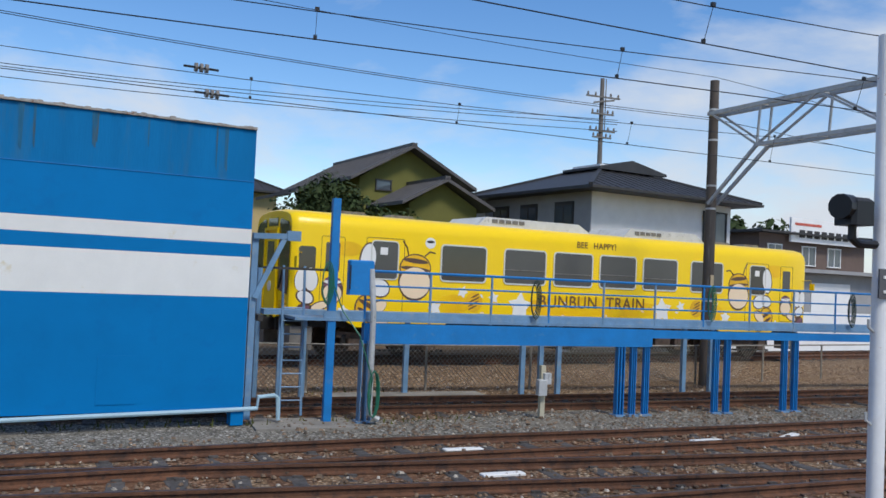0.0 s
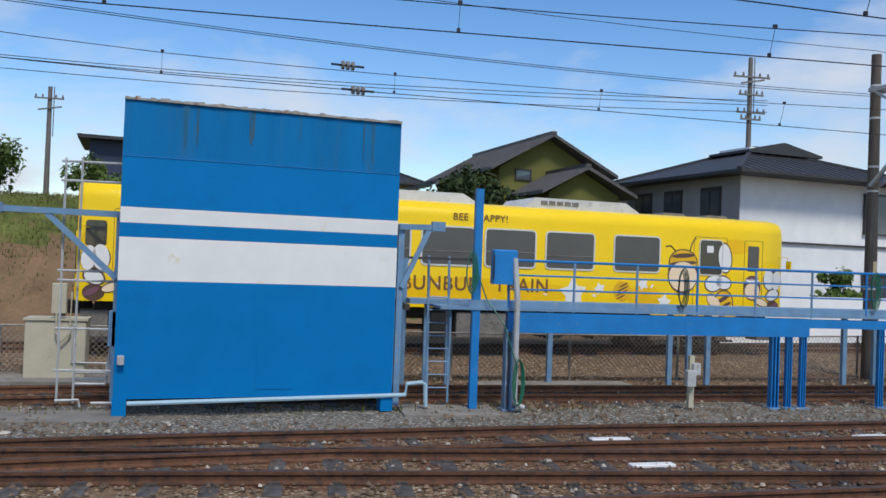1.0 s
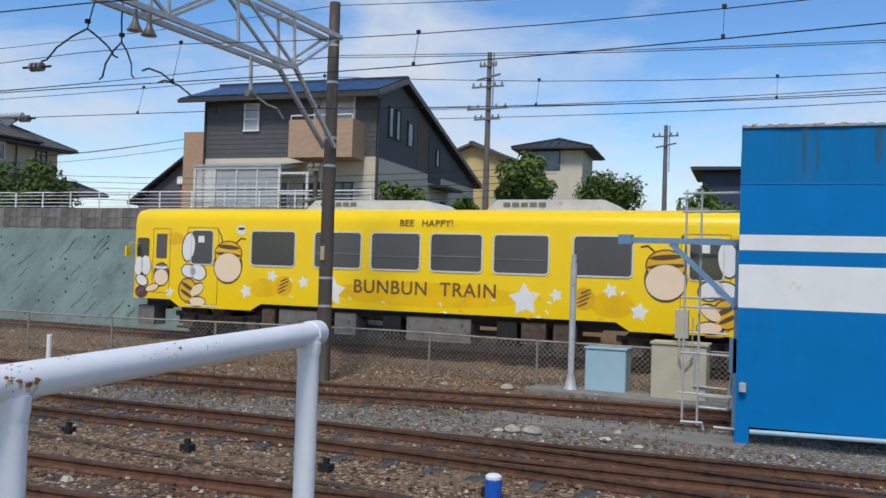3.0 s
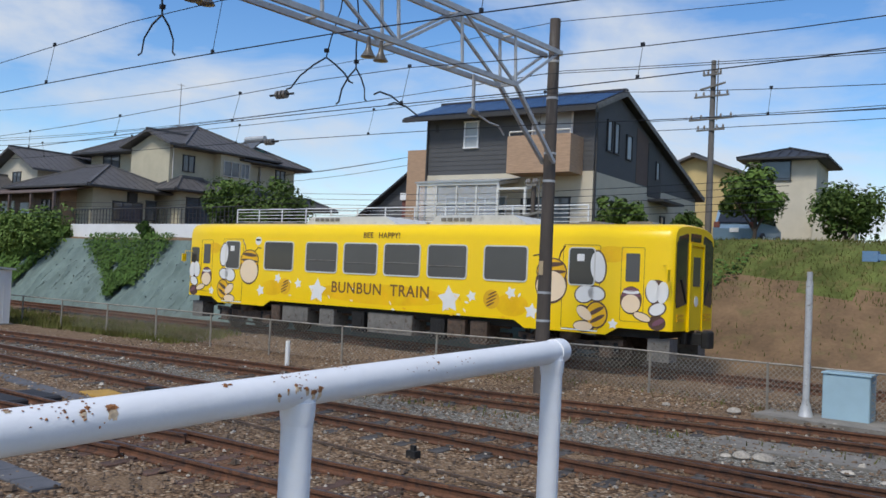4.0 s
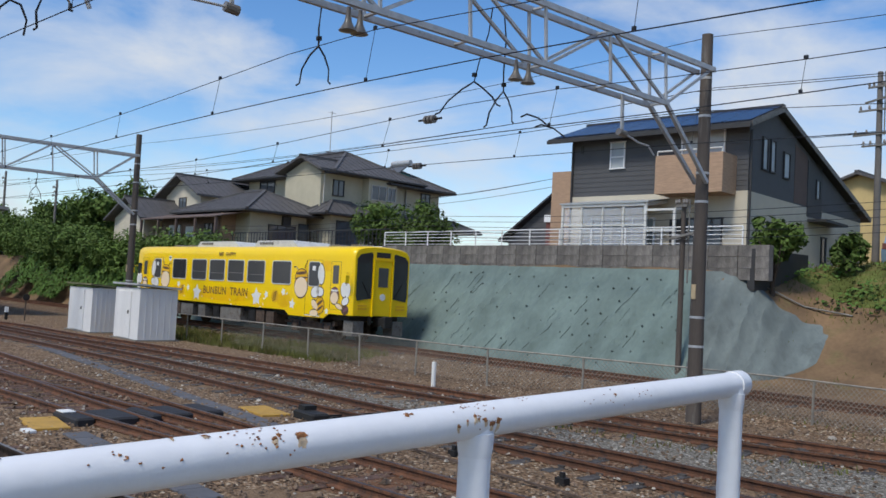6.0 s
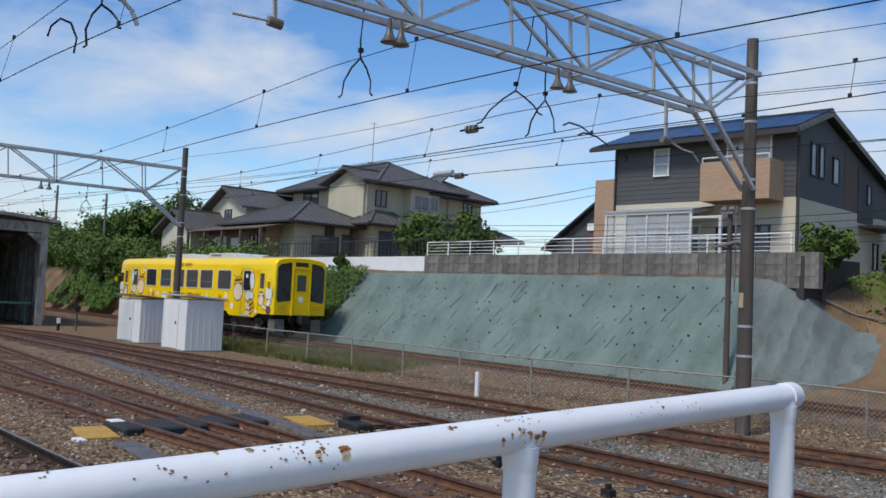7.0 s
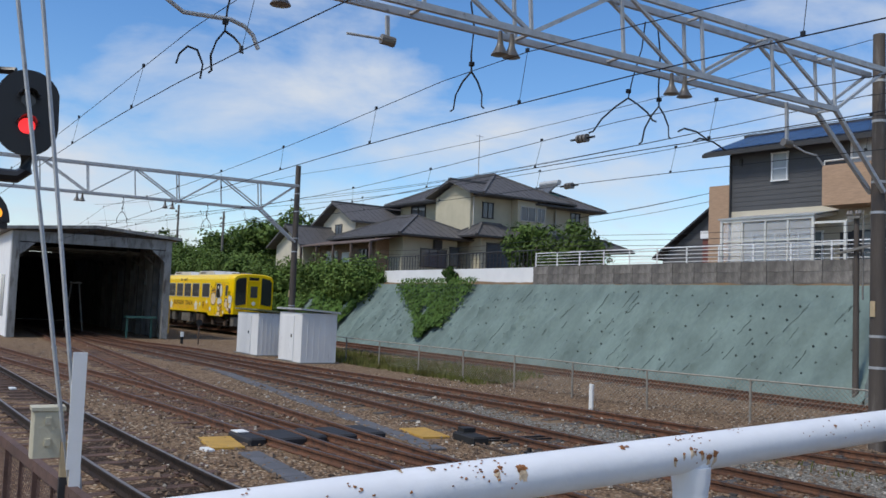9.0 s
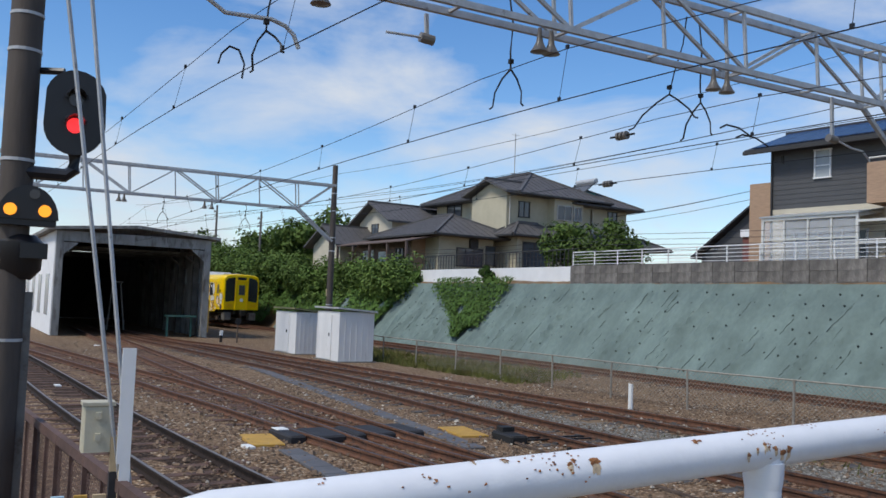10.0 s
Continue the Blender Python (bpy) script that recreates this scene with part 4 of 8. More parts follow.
        ov("round_yellow_patch", ORANGE, (X(5.75), 2.62, 0.415, 0.325, 0.0, 0.004), (X(7.05), 1.60, 0.27, 0.30, 0.0, 0.004))
        ov("brown_band", BROWN, (X(5.75), 2.80, 0.36, 0.06, 0.08 * a, 0.007), (X(5.75), 2.60, 0.42, 0.055, 0.08 * a, 0.007), (X(7.02), 1.68, 0.26, 0.055, 0.5 * a, 0.007), (X(7.08), 1.50, 0.22, 0.05, 0.5 * a, 0.007))
        ov("peach_oval", PEACH, (X(5.75), 2.25, 0.43, 0.39, 0.0, 0.009), (X(6.72), 1.62, 0.24, 0.13, -0.6 * a, 0.009), (X(6.70), 1.30, 0.26, 0.115, 0.0, 0.009))
        part("feeler", Mesh().tube([(X(5.5), q, 2.92 + z0), (X(5.35), q - 0.004, 3.05 + z0), (X(5.2), q, 3.02 + z0)], 0.02, 4), BROWN, c)
        part("feeler", Mesh().tube([(X(5.95), q, 2.93 + z0), (X(6.0), q - 0.004, 3.12 + z0), (X(6.12), q, 3.28 + z0)], 0.02, 4), BROWN, c)
        # small shape at the cab
        ov("small_outline", BROWN, (X(7.95), 2.0, 0.28, 0.34), (X(8.6), 2.22, 0.30, 0.30), (X(8.62), 1.82, 0.24, 0.17, 0.4 * a), (X(8.25), 1.62, 0.26, 0.11, -0.3 * a), (X(8.62), 1.50, 0.22, 0.18))
        ov("small_white_oval", WHITE, (X(8.50), 2.24, 0.17, 0.27, 0.1, 0.004), (X(8.74), 2.22, 0.145, 0.26, -0.1, 0.004), (X(8.62), 1.82, 0.2, 0.135, 0.4 * a, 0.004), (X(7.95), 2.2, 0.22, 0.05, 0.0, 0.007))
        ov("plum_band", PURPLE, (X(7.95), 2.26, 0.2, 0.045, 0.0, 0.007), (X(7.95), 2.12, 0.25, 0.04, 0.0, 0.007), (X(8.66), 1.52, 0.17, 0.06, 0.5, 0.007))
        ov("small_peach_oval", PEACH, (X(7.95), 1.92, 0.24, 0.22, 0.0, 0.009), (X(8.25), 1.62, 0.22, 0.085, -0.3 * a, 0.009))
    for sx, sz, r in ((-2.55, 1.72, 0.4), (2.55, 1.72, 0.4), (-5.15, 1.62, 0.2), (5.2, 1.55, 0.22), (-3.4, 1.92, 0.17), (3.3, 1.85, 0.17), (4.55, 2.0, 0.18), (-4.35, 2.05, 0.17), (-7.65, 1.5, 0.15), (7.5, 1.38, 0.14)):
        part("flower", star(Mesh(), sx, sz + z0 + 0.02, r, q, random.uniform(-0.4, 0.4)), WHITE, c, "white star-shaped flower")
    for sx in (-4.0, 3.95):
        f = part("striped_disc", disc(Mesh(), sx, 1.82 + z0, 0.26, 0.26, q - 0.001), ORANGE, c)
        for i in range(4):
            part("stripe", disc(Mesh(), sx - 0.03 + i * 0.02, 1.68 + i * 0.1 + z0, 0.2 - abs(i - 1.5) * 0.04, 0.022, q - 0.006, 0.45), LETTER, f)
    for i in range(26):
        sx, sz = random.uniform(-4.9, 4.9), random.uniform(1.32, 2.05)
        part("petal", disc(Mesh(), sx, sz + z0, 0.07, 0.028, q - 0.0015, random.uniform(-1, 1), 8), random.choice((WHITE, ORANGE, PEACH)), c)
    for sx, sz, rx, rz in ((-7.6, 3.0, 0.4, 0.18), (7.4, 3.1, 0.45, 0.2), (-4.6, 1.75, 0.5, 0.25), (0.0, 1.75, 2.6, 0.30), (4.6, 1.7, 0.5, 0.3)):
        part("orange_glow_patch", disc(Mesh(), sx, sz + z0, rx, rz, q + 0.0025), ORANGE_SOFT, c)
    mark = part("operator_mark", disc(Mesh(), -5.35, 3.27 + z0, 0.15, 0.14, q - 0.002), WHITE, c, "round black and white mark")
    part("mark_bar", disc(Mesh(), -5.35, 3.3 + z0, 0.11, 0.035, q - 0.007), DARK, mark)
    lettering("name_lettering", "BUNBUN", 0.47, pose(-0.93, q - 0.006, 1.63, 90, 0, 0), LETTER, c, 1.1, "brown capital lettering")
    lettering("name_lettering", "TRAIN", 0.47, pose(1.14, q - 0.006, 1.63, 90, 0, 0), LETTER, c, 1.1, "brown capital lettering")
    lettering("slogan_lettering", "BEE", 0.24, pose(-0.52, q - 0.006, 3.24, 90, 0, 0), LETTER, c, 1.08, "brown capital lettering")
    lettering("slogan_lettering", "HAPPY!", 0.24, pose(0.30, q - 0.006, 3.24, 90, 0, 0), LETTER, c, 1.08, "brown capital lettering")
    # wheels turn on their own
    for bx in (-6.15, 6.15):
        for wx in (bx - 1.05, bx + 1.05):
            ws = Mesh()
            for s in (-1, 1):
                ws.rod((0, s * 0.50, 0), (0, s * 0.63, 0), 0.43, 20).rod((0, s * 0.48, 0), (0, s * 0.50, 0), 0.455, 20)
                for i in range(6):
                    ws.rod((0.22 * math.cos(i * 1.047), s * 0.62, 0.22 * math.sin(i * 1.047)), (0.22 * math.cos(i * 1.047), s * 0.645, 0.22 * math.sin(i * 1.047)), 0.035, 6)
            ws.rod((0, -0.75, 0), (0, 0.75, 0), 0.07, 10)
            o = part("wheelset", ws, BOGIE, c)
            o.matrix_basis = pose(wx, 0, 0.43)
            WHEELS.append((o, wx))
    return c


ORANGE_SOFT = mat("warm_yellow_print", (0.93, 0.53, 0.003), 0.32, var=0.12, scale=1.2, bump=0.0, spec=0.35, coat=0.12, second=(0.93, 0.62, 0.0), amount=0.42, spread=0.3)
WHEELS = []
CAR = railcar()
CAR_ROWS = [(0.0, 12.38), (0.5, 8.69), (1.0, 4.69), (1.5, 1.02), (2.0, -2.67), (2.5, -6.59), (3.0, -10.53), (3.75, -16.6), (4.5, -22.82), (5.5, -31.56), (6.25, -38.2), (7.0, -44.68), (7.5, -49.3), (8.25, -56.5), (9.0, -63.62), (10.0, -72.78)]


# ---- houses ----
def win(parent, x, y, z, w, h, face="front", glass=None, bars=1, frame=None):
    """A window with frame, panes and mullions on a wall that faces -y (front) or +x (side)."""
    t = 0.05
    glass, frame = glass or PANE, frame or TRIM
    m = Mesh()
    if face == "front":
        f = part("window", m.box(x, y - 0.03, z - 0.04, w + 0.1, 0.08, 0.05).box(x, y - 0.03, z + h - 0.01, w + 0.1, 0.08, 0.05).box(x - w / 2, y - 0.03, z, t, 0.07, h).box(x + w / 2, y - 0.03, z, t, 0.07, h), frame, parent)
        part("pane", Mesh().box(x, y - 0.012, z, w, 0.024, h), glass, f)
        for i in range(bars):
            part("mullion", Mesh().box(x - w / 2 + w * (i + 1) / (bars + 1), y - 0.03, z, 0.045, 0.05, h), frame, f)
    else:
        f = part("window", m.box(x + 0.03, y, z - 0.04, 0.08, w + 0.1, 0.05).box(x + 0.03, y, z + h - 0.01, 0.08, w + 0.1, 0.05).box(x + 0.03, y - w / 2, z, 0.07, t, h).box(x + 0.03, y + w / 2, z, 0.07, t, h), frame, parent)
        part("pane", Mesh().box(x + 0.012, y, z, 0.024, w, h), glass, f)
        for i in range(bars):
            part("mullion", Mesh().box(x + 0.03, y - w / 2 + w * (i + 1) / (bars + 1), z, 0.05, 0.045, h), frame, f)
    return f


def hip_roof(parent, x0, x1, y0, y1, z, rise, over, material, ridge_along="x", label="", rows=0):
    """A hipped tile roof with eaves boards; rows: raised courses that show on it."""
    a, b, c, d = x0 - over, x1 + over, y0 - over, y1 + over
    half = min(b - a, d - c) / 2
    if ridge_along == "x":
        r0, r1 = (a + half, (c + d) / 2), (b - half, (c + d) / 2)
    else:
        r0, r1 = ((a + b) / 2, c + half), ((a + b) / 2, d - half)
    z0, z1 = z, z + rise
    V = [(a, c, z0), (b, c, z0), (b, d, z0), (a, d, z0), (*r0, z1), (*r1, z1)]
    if ridge_along == "x":
        F = [[0, 1, 5, 4], [1, 2, 5], [2, 3, 4, 5], [3, 0, 4]]
    else:
        F = [[0, 1, 4], [1, 2, 5, 4], [2, 3, 5], [3, 0, 4, 5]]
    m = Mesh().add(V, F)
    m.add([(p, q, r - 0.12) for p, q, r in V[:4]], [[0, 1, 2, 3]])
    m.add([V[0], V[1], V[2], V[3]] + [(p, q, r - 0.12) for p, q, r in V[:4]], [[0, 1, 5, 4], [1, 2, 6, 5], [2, 3, 7, 6], [3, 0, 4, 7]])
    r = part("roof", m, material, parent, label)
    ridge = Mesh().bar((*r0, z1 + 0.04), (*r1, z1 + 0.04), 0.22, 0.14) if r0 != r1 else Mesh().box(*r0, z1, 0.2, 0.2, 0.1)
    for i, e in enumerate(V[:4]):
        k = 4 if (i in (0, 3) if ridge_along == "x" else i in (0, 1)) else 5
        ridge.bar((e[0], e[1], e[2] + 0.03), (V[k][0], V[k][1], V[k][2] + 0.03), 0.16, 0.1)
    part("ridge_tiles", ridge, material, r)
    ribs = Mesh()
    n = int((b - a) / 0.45)
    for i in range(1, n):
        x = a + (b - a) * i / n
        if ridge_along == "x":
            t = min(1, min(x - a, b - x) / half)
        else:
            t = min(x - a, b - x) / half
        p = Vector((x, c, z0 + 0.01))
        q = Vector((x, c + half * t, z0 + rise * t + 0.01))
        if (q - p).length > 0.2:
            ribs.bar(p, q, 0.05, 0.03)
    n = int((d - c) / 0.45)
    for i in range(1, n):
        y = c + (d - c) * i / n
        t = min(1, min(y - c, d - y) / half)
        p, q = Vector((b, y, z0 + 0.01)), Vector((b - half * t, y, z0 + rise * t + 0.01))
        if (q - p).length > 0.2:
            ribs.bar(p, q, 0.05, 0.03)
    part("tile_relief", ribs, material, r)
    part("gutter", Mesh().bar((a, c - 0.06, z0 - 0.06), (b, c - 0.06, z0 - 0.06), 0.1, 0.09).bar((b + 0.06, c, z0 - 0.06), (b + 0.06, d, z0 - 0.06), 0.1, 0.09), TRIM, r)
    return r


def gable_roof(parent, x0, x1, y0, y1, z_low, z_top, over, material, along="y", peak=None, z_far=None):
    """Two roof slabs over a gable; the ridge runs along y or x. peak: where the ridge stands across; z_far: the other eave."""
    t = 0.14
    if along == "y":
        pk = (x0 + x1) / 2 if peak is None else peak
        zf = z_low if z_far is None else z_far
        c, d = y0 - over, y1 + over
        A, P, B = (x0 - over, z_low), (pk, z_top), (x1 + over, zf)
        quad = lambda p, q: [(p[0], c, p[1]), (q[0], c, q[1]), (q[0], c, q[1] + t), (p[0], c, p[1] + t)]
        off = (0, d - c, 0)
    else:
        pk = (y0 + y1) / 2 if peak is None else peak
        zf = z_low if z_far is None else z_far
        c, d = x0 - over, x1 + over
        A, P, B = (y0 - over, z_low), (pk, z_top), (y1 + over, zf)
        quad = lambda p, q: [(c, p[0], p[1]), (c, q[0], q[1]), (c, q[0], q[1] + t), (c, p[0], p[1] + t)]
        off = (d - c, 0, 0)
    r = part("roof", Mesh().prism(quad(A, P), off).prism(quad(P, B), off), material, parent)
    ridge = Mesh().bar((pk, c, z_top + t), (pk, d, z_top + t), 0.24, 0.16) if along == "y" else Mesh().bar((c, pk, z_top + t), (d, pk, z_top + t), 0.24, 0.16)
    part("ridge_tiles", ridge, material, r)
    ribs = Mesh()
    for p, q in ((A, P), (P, B)):
        n = int((d - c) / 0.45)
        for i in range(1, n):
            s = c + (d - c) * i / n
            ends = [(u[0], s, u[1] + t + 0.01) if along == "y" else (s, u[0], u[1] + t + 0.01) for u in (p, q)]
            ribs.bar(ends[0], ends[1], 0.05, 0.03)
    part("tile_relief", ribs, material, r)
    return r


def pent(ring, off, material, parent, name="wall", label=""):
    return part(name, Mesh().prism(ring, off), material, parent, label)


CLEAR = mat("clear_glazing", (0.8, 0.83, 0.85), 0.04, var=0.03, bump=0.0)
CLEAR.node_tree.nodes["Principled BSDF"].inputs["Alpha"].default_value = 0.28


def dark_house():
    h = thing("dark_house", "two-storey house with charcoal upper storey, cream base and solar roof", "house", -23.9, 25.2, 3.3, 8.5)
    W, D, B = 7.22, 12.05, 3.05
    part("lower_wall", Mesh().box(W / 2, D / 2, 0, W, D, B), H_CREAM, h, "cream rendered ground storey")
    ring = [(0, B), (D, B), (D, 3.22), (2.25, 6.12), (0, 5.3)]
    pent([(0.0, y, z) for y, z in ring], (W, 0, 0), H_DARK, h, "upper_wall", "charcoal clad upper storey")
    boards = Mesh()
    for i in range(1, 13):
        boards.box(W / 2, -0.006, B + i * 0.18, W, 0.012, 0.012)
    part("cladding_joints", boards, H_DARK, h)
    gable_roof(h, -0.25, W - 0.27, 0, D, 5.18, 6.2, 0.55, TILE_DARK, "x", 2.25, 3.12)
    for i in range(8):
        x = -0.5 + (W + 0.75) * i / 8
        e = x + (W + 0.75) / 8 - 0.03
        part("solar_panel", Mesh().prism([(x, -0.5, 5.36), (e, -0.5, 5.36), (e, 2.1, 6.315), (x, 2.1, 6.315)], (0, 0, 0.035)), SOLAR, h, "dark blue solar panel")
    part("gutter", Mesh().bar((-0.8, -0.58, 5.2), (W + 0.28, -0.58, 5.17), 0.12, 0.12), TRIM, h)
    for px, py in ((0.08, -0.06), (W + 0.06, 0.06)):
        part("downpipe", Mesh().rod((px, py, 0), (px, py, 5.15), 0.04), TRIM, h)
    part("recess", Mesh().prism([(W, 4.15, 3.1), (W, 5.45, 3.1), (W, 5.45, 5.0), (W, 4.15, 5.3)], (0.012, 0, 0)), H_BROWN, h, "dark brown recessed panel")
    part("verge_board", Mesh().bar((W + 0.29, -0.5, 5.25), (W + 0.29, 2.25, 6.24), 0.03, 0.2).bar((W + 0.29, 2.25, 6.24), (W + 0.29, D + 0.5, 3.2), 0.03, 0.2), GREY_BOX, h, "grey verge board")
    f = win(h, 2.1, 0, 4.1, 0.6, 0.98, "front", CURTAIN, 0, H_WHITE)
    part("transom", Mesh().box(2.1, -0.035, 4.5, 0.6, 0.04, 0.05), H_WHITE, f)
    part("wall_vent", Mesh().box(0.5, -0.03, 4.75, 0.1, 0.05, 0.3), TRIM, h)
    win(h, 5.55, 0, 3.6, 1.6, 1.75, "front", CURTAIN, 1, H_WHITE)
    b = part("balcony", Mesh().box(5.55, -0.55, 2.9, 2.5, 1.1, 1.35), H_WOOD, h, "pale wood-clad balcony")
    part("balcony_rail", Mesh().rod((4.35, -1.05, 4.4), (6.75, -1.05, 4.4), 0.03).rod((4.35, -1.05, 4.25), (4.35, -1.05, 4.4), 0.02).rod((6.75, -1.05, 4.25), (6.75, -1.05, 4.4), 0.02), ALU, b)
    part("side_balcony", Mesh().box(-0.45, 1.0, 0, 0.9, 2.0, 4.1), H_WOOD, h, "pale wood-clad stair block")
    # glazed terrace: slim aluminium posts, clear panes and a sheet roof
    g = part("sunroom_frame", Mesh().box(0.7, -1.45, 0, 0.09, 0.09, 2.5).box(4.2, -1.45, 0, 0.09, 0.09, 2.5).box(5.3, -1.45, 0, 0.09, 0.09, 2.3).box(2.45, -1.45, 2.46, 3.6, 0.1, 0.1).box(2.45, -1.45, 1.75, 3.5, 0.05, 0.05).bar((4.2, -1.45, 2.5), (4.2, 0, 2.75), 0.08, 0.1).bar((5.3, -1.45, 2.3), (5.3, 0, 2.6), 0.08, 0.1).bar((4.2, -1.45, 2.3), (5.3, -1.45, 2.3), 0.08, 0.08).bar((4.2, -1.45, 1.6), (5.3, -1.45, 1.6), 0.06, 0.06), ALU, h, "glazed aluminium sunroom")
    for x in (1.55, 2.45, 3.3):
        part("mullion", Mesh().box(x, -1.45, 0, 0.06, 0.06, 2.48), ALU, g)
    for x, wd in ((1.12, 0.78), (2.0, 0.82), (2.88, 0.78), (3.75, 0.82)):
        part("glazing", Mesh().box(x, -1.44, 0.06, wd, 0.012, 1.66), CLEAR, g)
        part("top_light", Mesh().box(x, -1.44, 1.8, wd, 0.012, 0.64), CLEAR, g)
    part("sunroom_roof", Mesh().prism([(0.6, -1.55, 2.56), (0.6, 0.0, 2.82), (0.6, 0.0, 2.87), (0.6, -1.55, 2.61)], (3.7, 0, 0)), CURTAIN, g)
    win(h, 2.4, -0.001, 0.2, 2.7, 1.95, "front", PANE, 2, H_WHITE)
    for x, wd in ((1.55, 0.7), (3.2, 0.5)):
        part("curtain", Mesh().box(x, -0.03, 0.25, wd, 0.02, 1.85), CURTAIN, h)
    part("garden_door", Mesh().box(4.75, -0.02, 0.1, 0.75, 0.05, 2.0), TRIM, h)
    win(h, 5.6, 0, 0.5, 1.5, 1.6, "front", PANE, 1)
    for y, z, w, hh in ((1.3, 3.95, 0.42, 1.1), (2.0, 3.95, 0.42, 1.1), (3.3, 3.9, 0.55, 0.9), (6.6, 3.5, 0.4, 0.7), (2.0, 1.5, 0.5, 0.6), (7.4, 1.0, 0.5, 1.0), (9.6, 0.9, 0.5, 1.0)):
        win(h, W, y, z, w, hh, "side", CURTAIN if z > 3 else PANE, 0)
    part("porch", Mesh().box(W + 0.35, 6.9, 2.5, 0.7, 2.6, 0.1), TRIM, h)
    part("recess", Mesh().box(W + 0.012, 6.3, 2.7, 0.02, 1.6, 2.2), TRIM, h)


dark_house()


def beige_house():
    h = thing("tiled_house", "beige two-storey house with layered grey tiled roofs", "house", -49.6, 29.1, 3.95, 6.0)
    h.matrix_basis = h.matrix_basis @ Matrix.Diagonal((1.175, 1.175, 1.175, 1))
    # upper storey: a main block, a projecting bay at the corner and a lower wing at the back
    part("upper_wall", Mesh().box(-4.5, 3.8, 0, 9.0, 5.4, 5.05), H_BEIGE, h, "beige rendered walls")
    part("bay_wall", Mesh().box(-1.7, 0.6, 0, 3.4, 1.2, 5.05), H_BEIGE, h)
    part("back_wing", Mesh().box(-3.0, 7.8, 0, 6.0, 3.0, 4.85), H_BEIGE, h)
    hip_roof(h, -9.0, 0, 1.1, 6.6, 5.05, 1.75, 0.8, TILE_GREY, "x", "grey tiled hip roof")
    gable_roof(h, -3.5, 0.1, 0.0, 3.2, 4.98, 5.8, 0.45, TILE_GREY, "y", -1.5)
    pent([(-3.4, 0, 5.0), (0, 0, 5.0), (-1.5, 0, 5.75)], (0, 0.3, 0), H_BEIGE, h, "gable")
    hip_roof(h, -6.0, 0, 5.2, 9.3, 4.85, 1.35, 0.75, TILE_GREY, "x")
    win(h, -6.9, 1.1, 4.2, 1.6, 0.75, "front", PANE, 1)
    win(h, 0, 1.25, 3.75, 0.75, 0.85, "side", PANE, 1)
    part("oriel", Mesh().box(0.3, 4.1, 3.2, 0.6, 2.2, 1.85), H_BEIGE, h)
    part("oriel_sill", Mesh().box(0.33, 4.1, 3.28, 0.66, 2.3, 0.08), TRIM, h)
    win(h, 0.6, 3.75, 3.75, 1.1, 0.8, "side", PANE, 1, SOFFIT)
    win(h, 0.6, 4.75, 3.75, 0.6, 0.8, "side", PANE, 1, SOFFIT)
    win(h, 0, 8.1, 3.85, 0.75, 0.75, "side", PANE, 1)
    for y in (6.45, 0.2):
        part("downpipe", Mesh().rod((0.06, y, 0), (0.06, y, 4.9), 0.04, 6), SOFFIT, h)
    # ground-floor wing towards the line, with its own hip roof
    part("front_wing", Mesh().box(-3.6, -2.4, 0, 6.6, 3.6, 2.35), H_BEIGE, h)
    hip_roof(h, -6.9, -0.3, -4.2, 0.4, 2.4, 1.35, 0.7, TILE_GREY, "x", "grey tiled lower roof")
    win(h, -0.3, -2.2, 0.75, 1.7, 0.95, "side", PANE, 2)
    win(h, -0.3, -0.8, 0.9, 0.6, 1.0, "side", PANE, 0)
    part("meter_box", Mesh().box(-0.2, -2.0, 1.75, 0.2, 0.5, 0.5), TRIM, h)
    part("entrance_wall", Mesh().box(0.35, 1.3, 0, 1.5, 2.6, 2.55), H_BEIGE, h)
    hip_roof(h, -0.4, 1.1, -0.2, 2.7, 2.6, 0.75, 0.5, TILE_GREY, "y")
    win(h, 1.1, 1.2, 0.2, 1.6, 2.0, "side", PANE, 1)
    part("side_wall", Mesh().box(0.3, 6.2, 0, 1.2, 7.0, 2.4), H_BEIGE, h)
    hip_roof(h, -0.6, 0.9, 2.9, 11.4, 2.45, 0.6, 0.5, TILE_GREY, "y")
    # lean-to store with a rusty sheet roof
    part("lean_to_roof", Mesh().prism([(-8.8, -6.2, 1.85), (-8.8, -4.1, 2.3), (-8.8, -4.1, 2.36), (-8.8, -6.2, 1.91)], (8.4, 0, 0)), H_BROWN, h, "brown corrugated lean-to roof")
    for i in range(5):
        part("lean_to_post", Mesh().box(-8.7 + i * 2.05, -6.1, 0, 0.12, 0.12, 1.85), H_BROWN, h)
    part("store_wall", Mesh().box(-5.0, -5.0, 0, 6.4, 0.15, 2.0), H_BRICK_PALE, h, "faded reddish boarded store wall")
    part("store_panel", Mesh().box(-6.6, -5.1, 0.3, 1.3, 0.05, 1.3), CURTAIN, h)
    part("store_panel", Mesh().box(-4.9, -5.1, 0.5, 0.9, 0.05, 1.0), H_WHITE, h)
    win(h, -2.9, -5.08, 0.8, 0.8, 0.8, "front", PANE, 1)
    part("end_wall", Mesh().box(-1.75, -4.6, 0, 0.12, 0.9, 2.2), H_WOOD, h, "pale timber end wall")
    part("store_shed", Mesh().box(-11.4, -4.6, 0, 1.6, 1.2, 1.5), H_WHITE, h, "small white store shed")
    # solar water heater, aerials
    s = part("water_heater", Mesh().prism([(-2.6, 6.6, 5.75), (-2.6, 7.5, 6.45), (-2.6, 7.5, 6.55), (-2.6, 6.6, 5.85)], (1.7, 0, 0)), GLASS_GREY, h, "solar water heater on the roof")
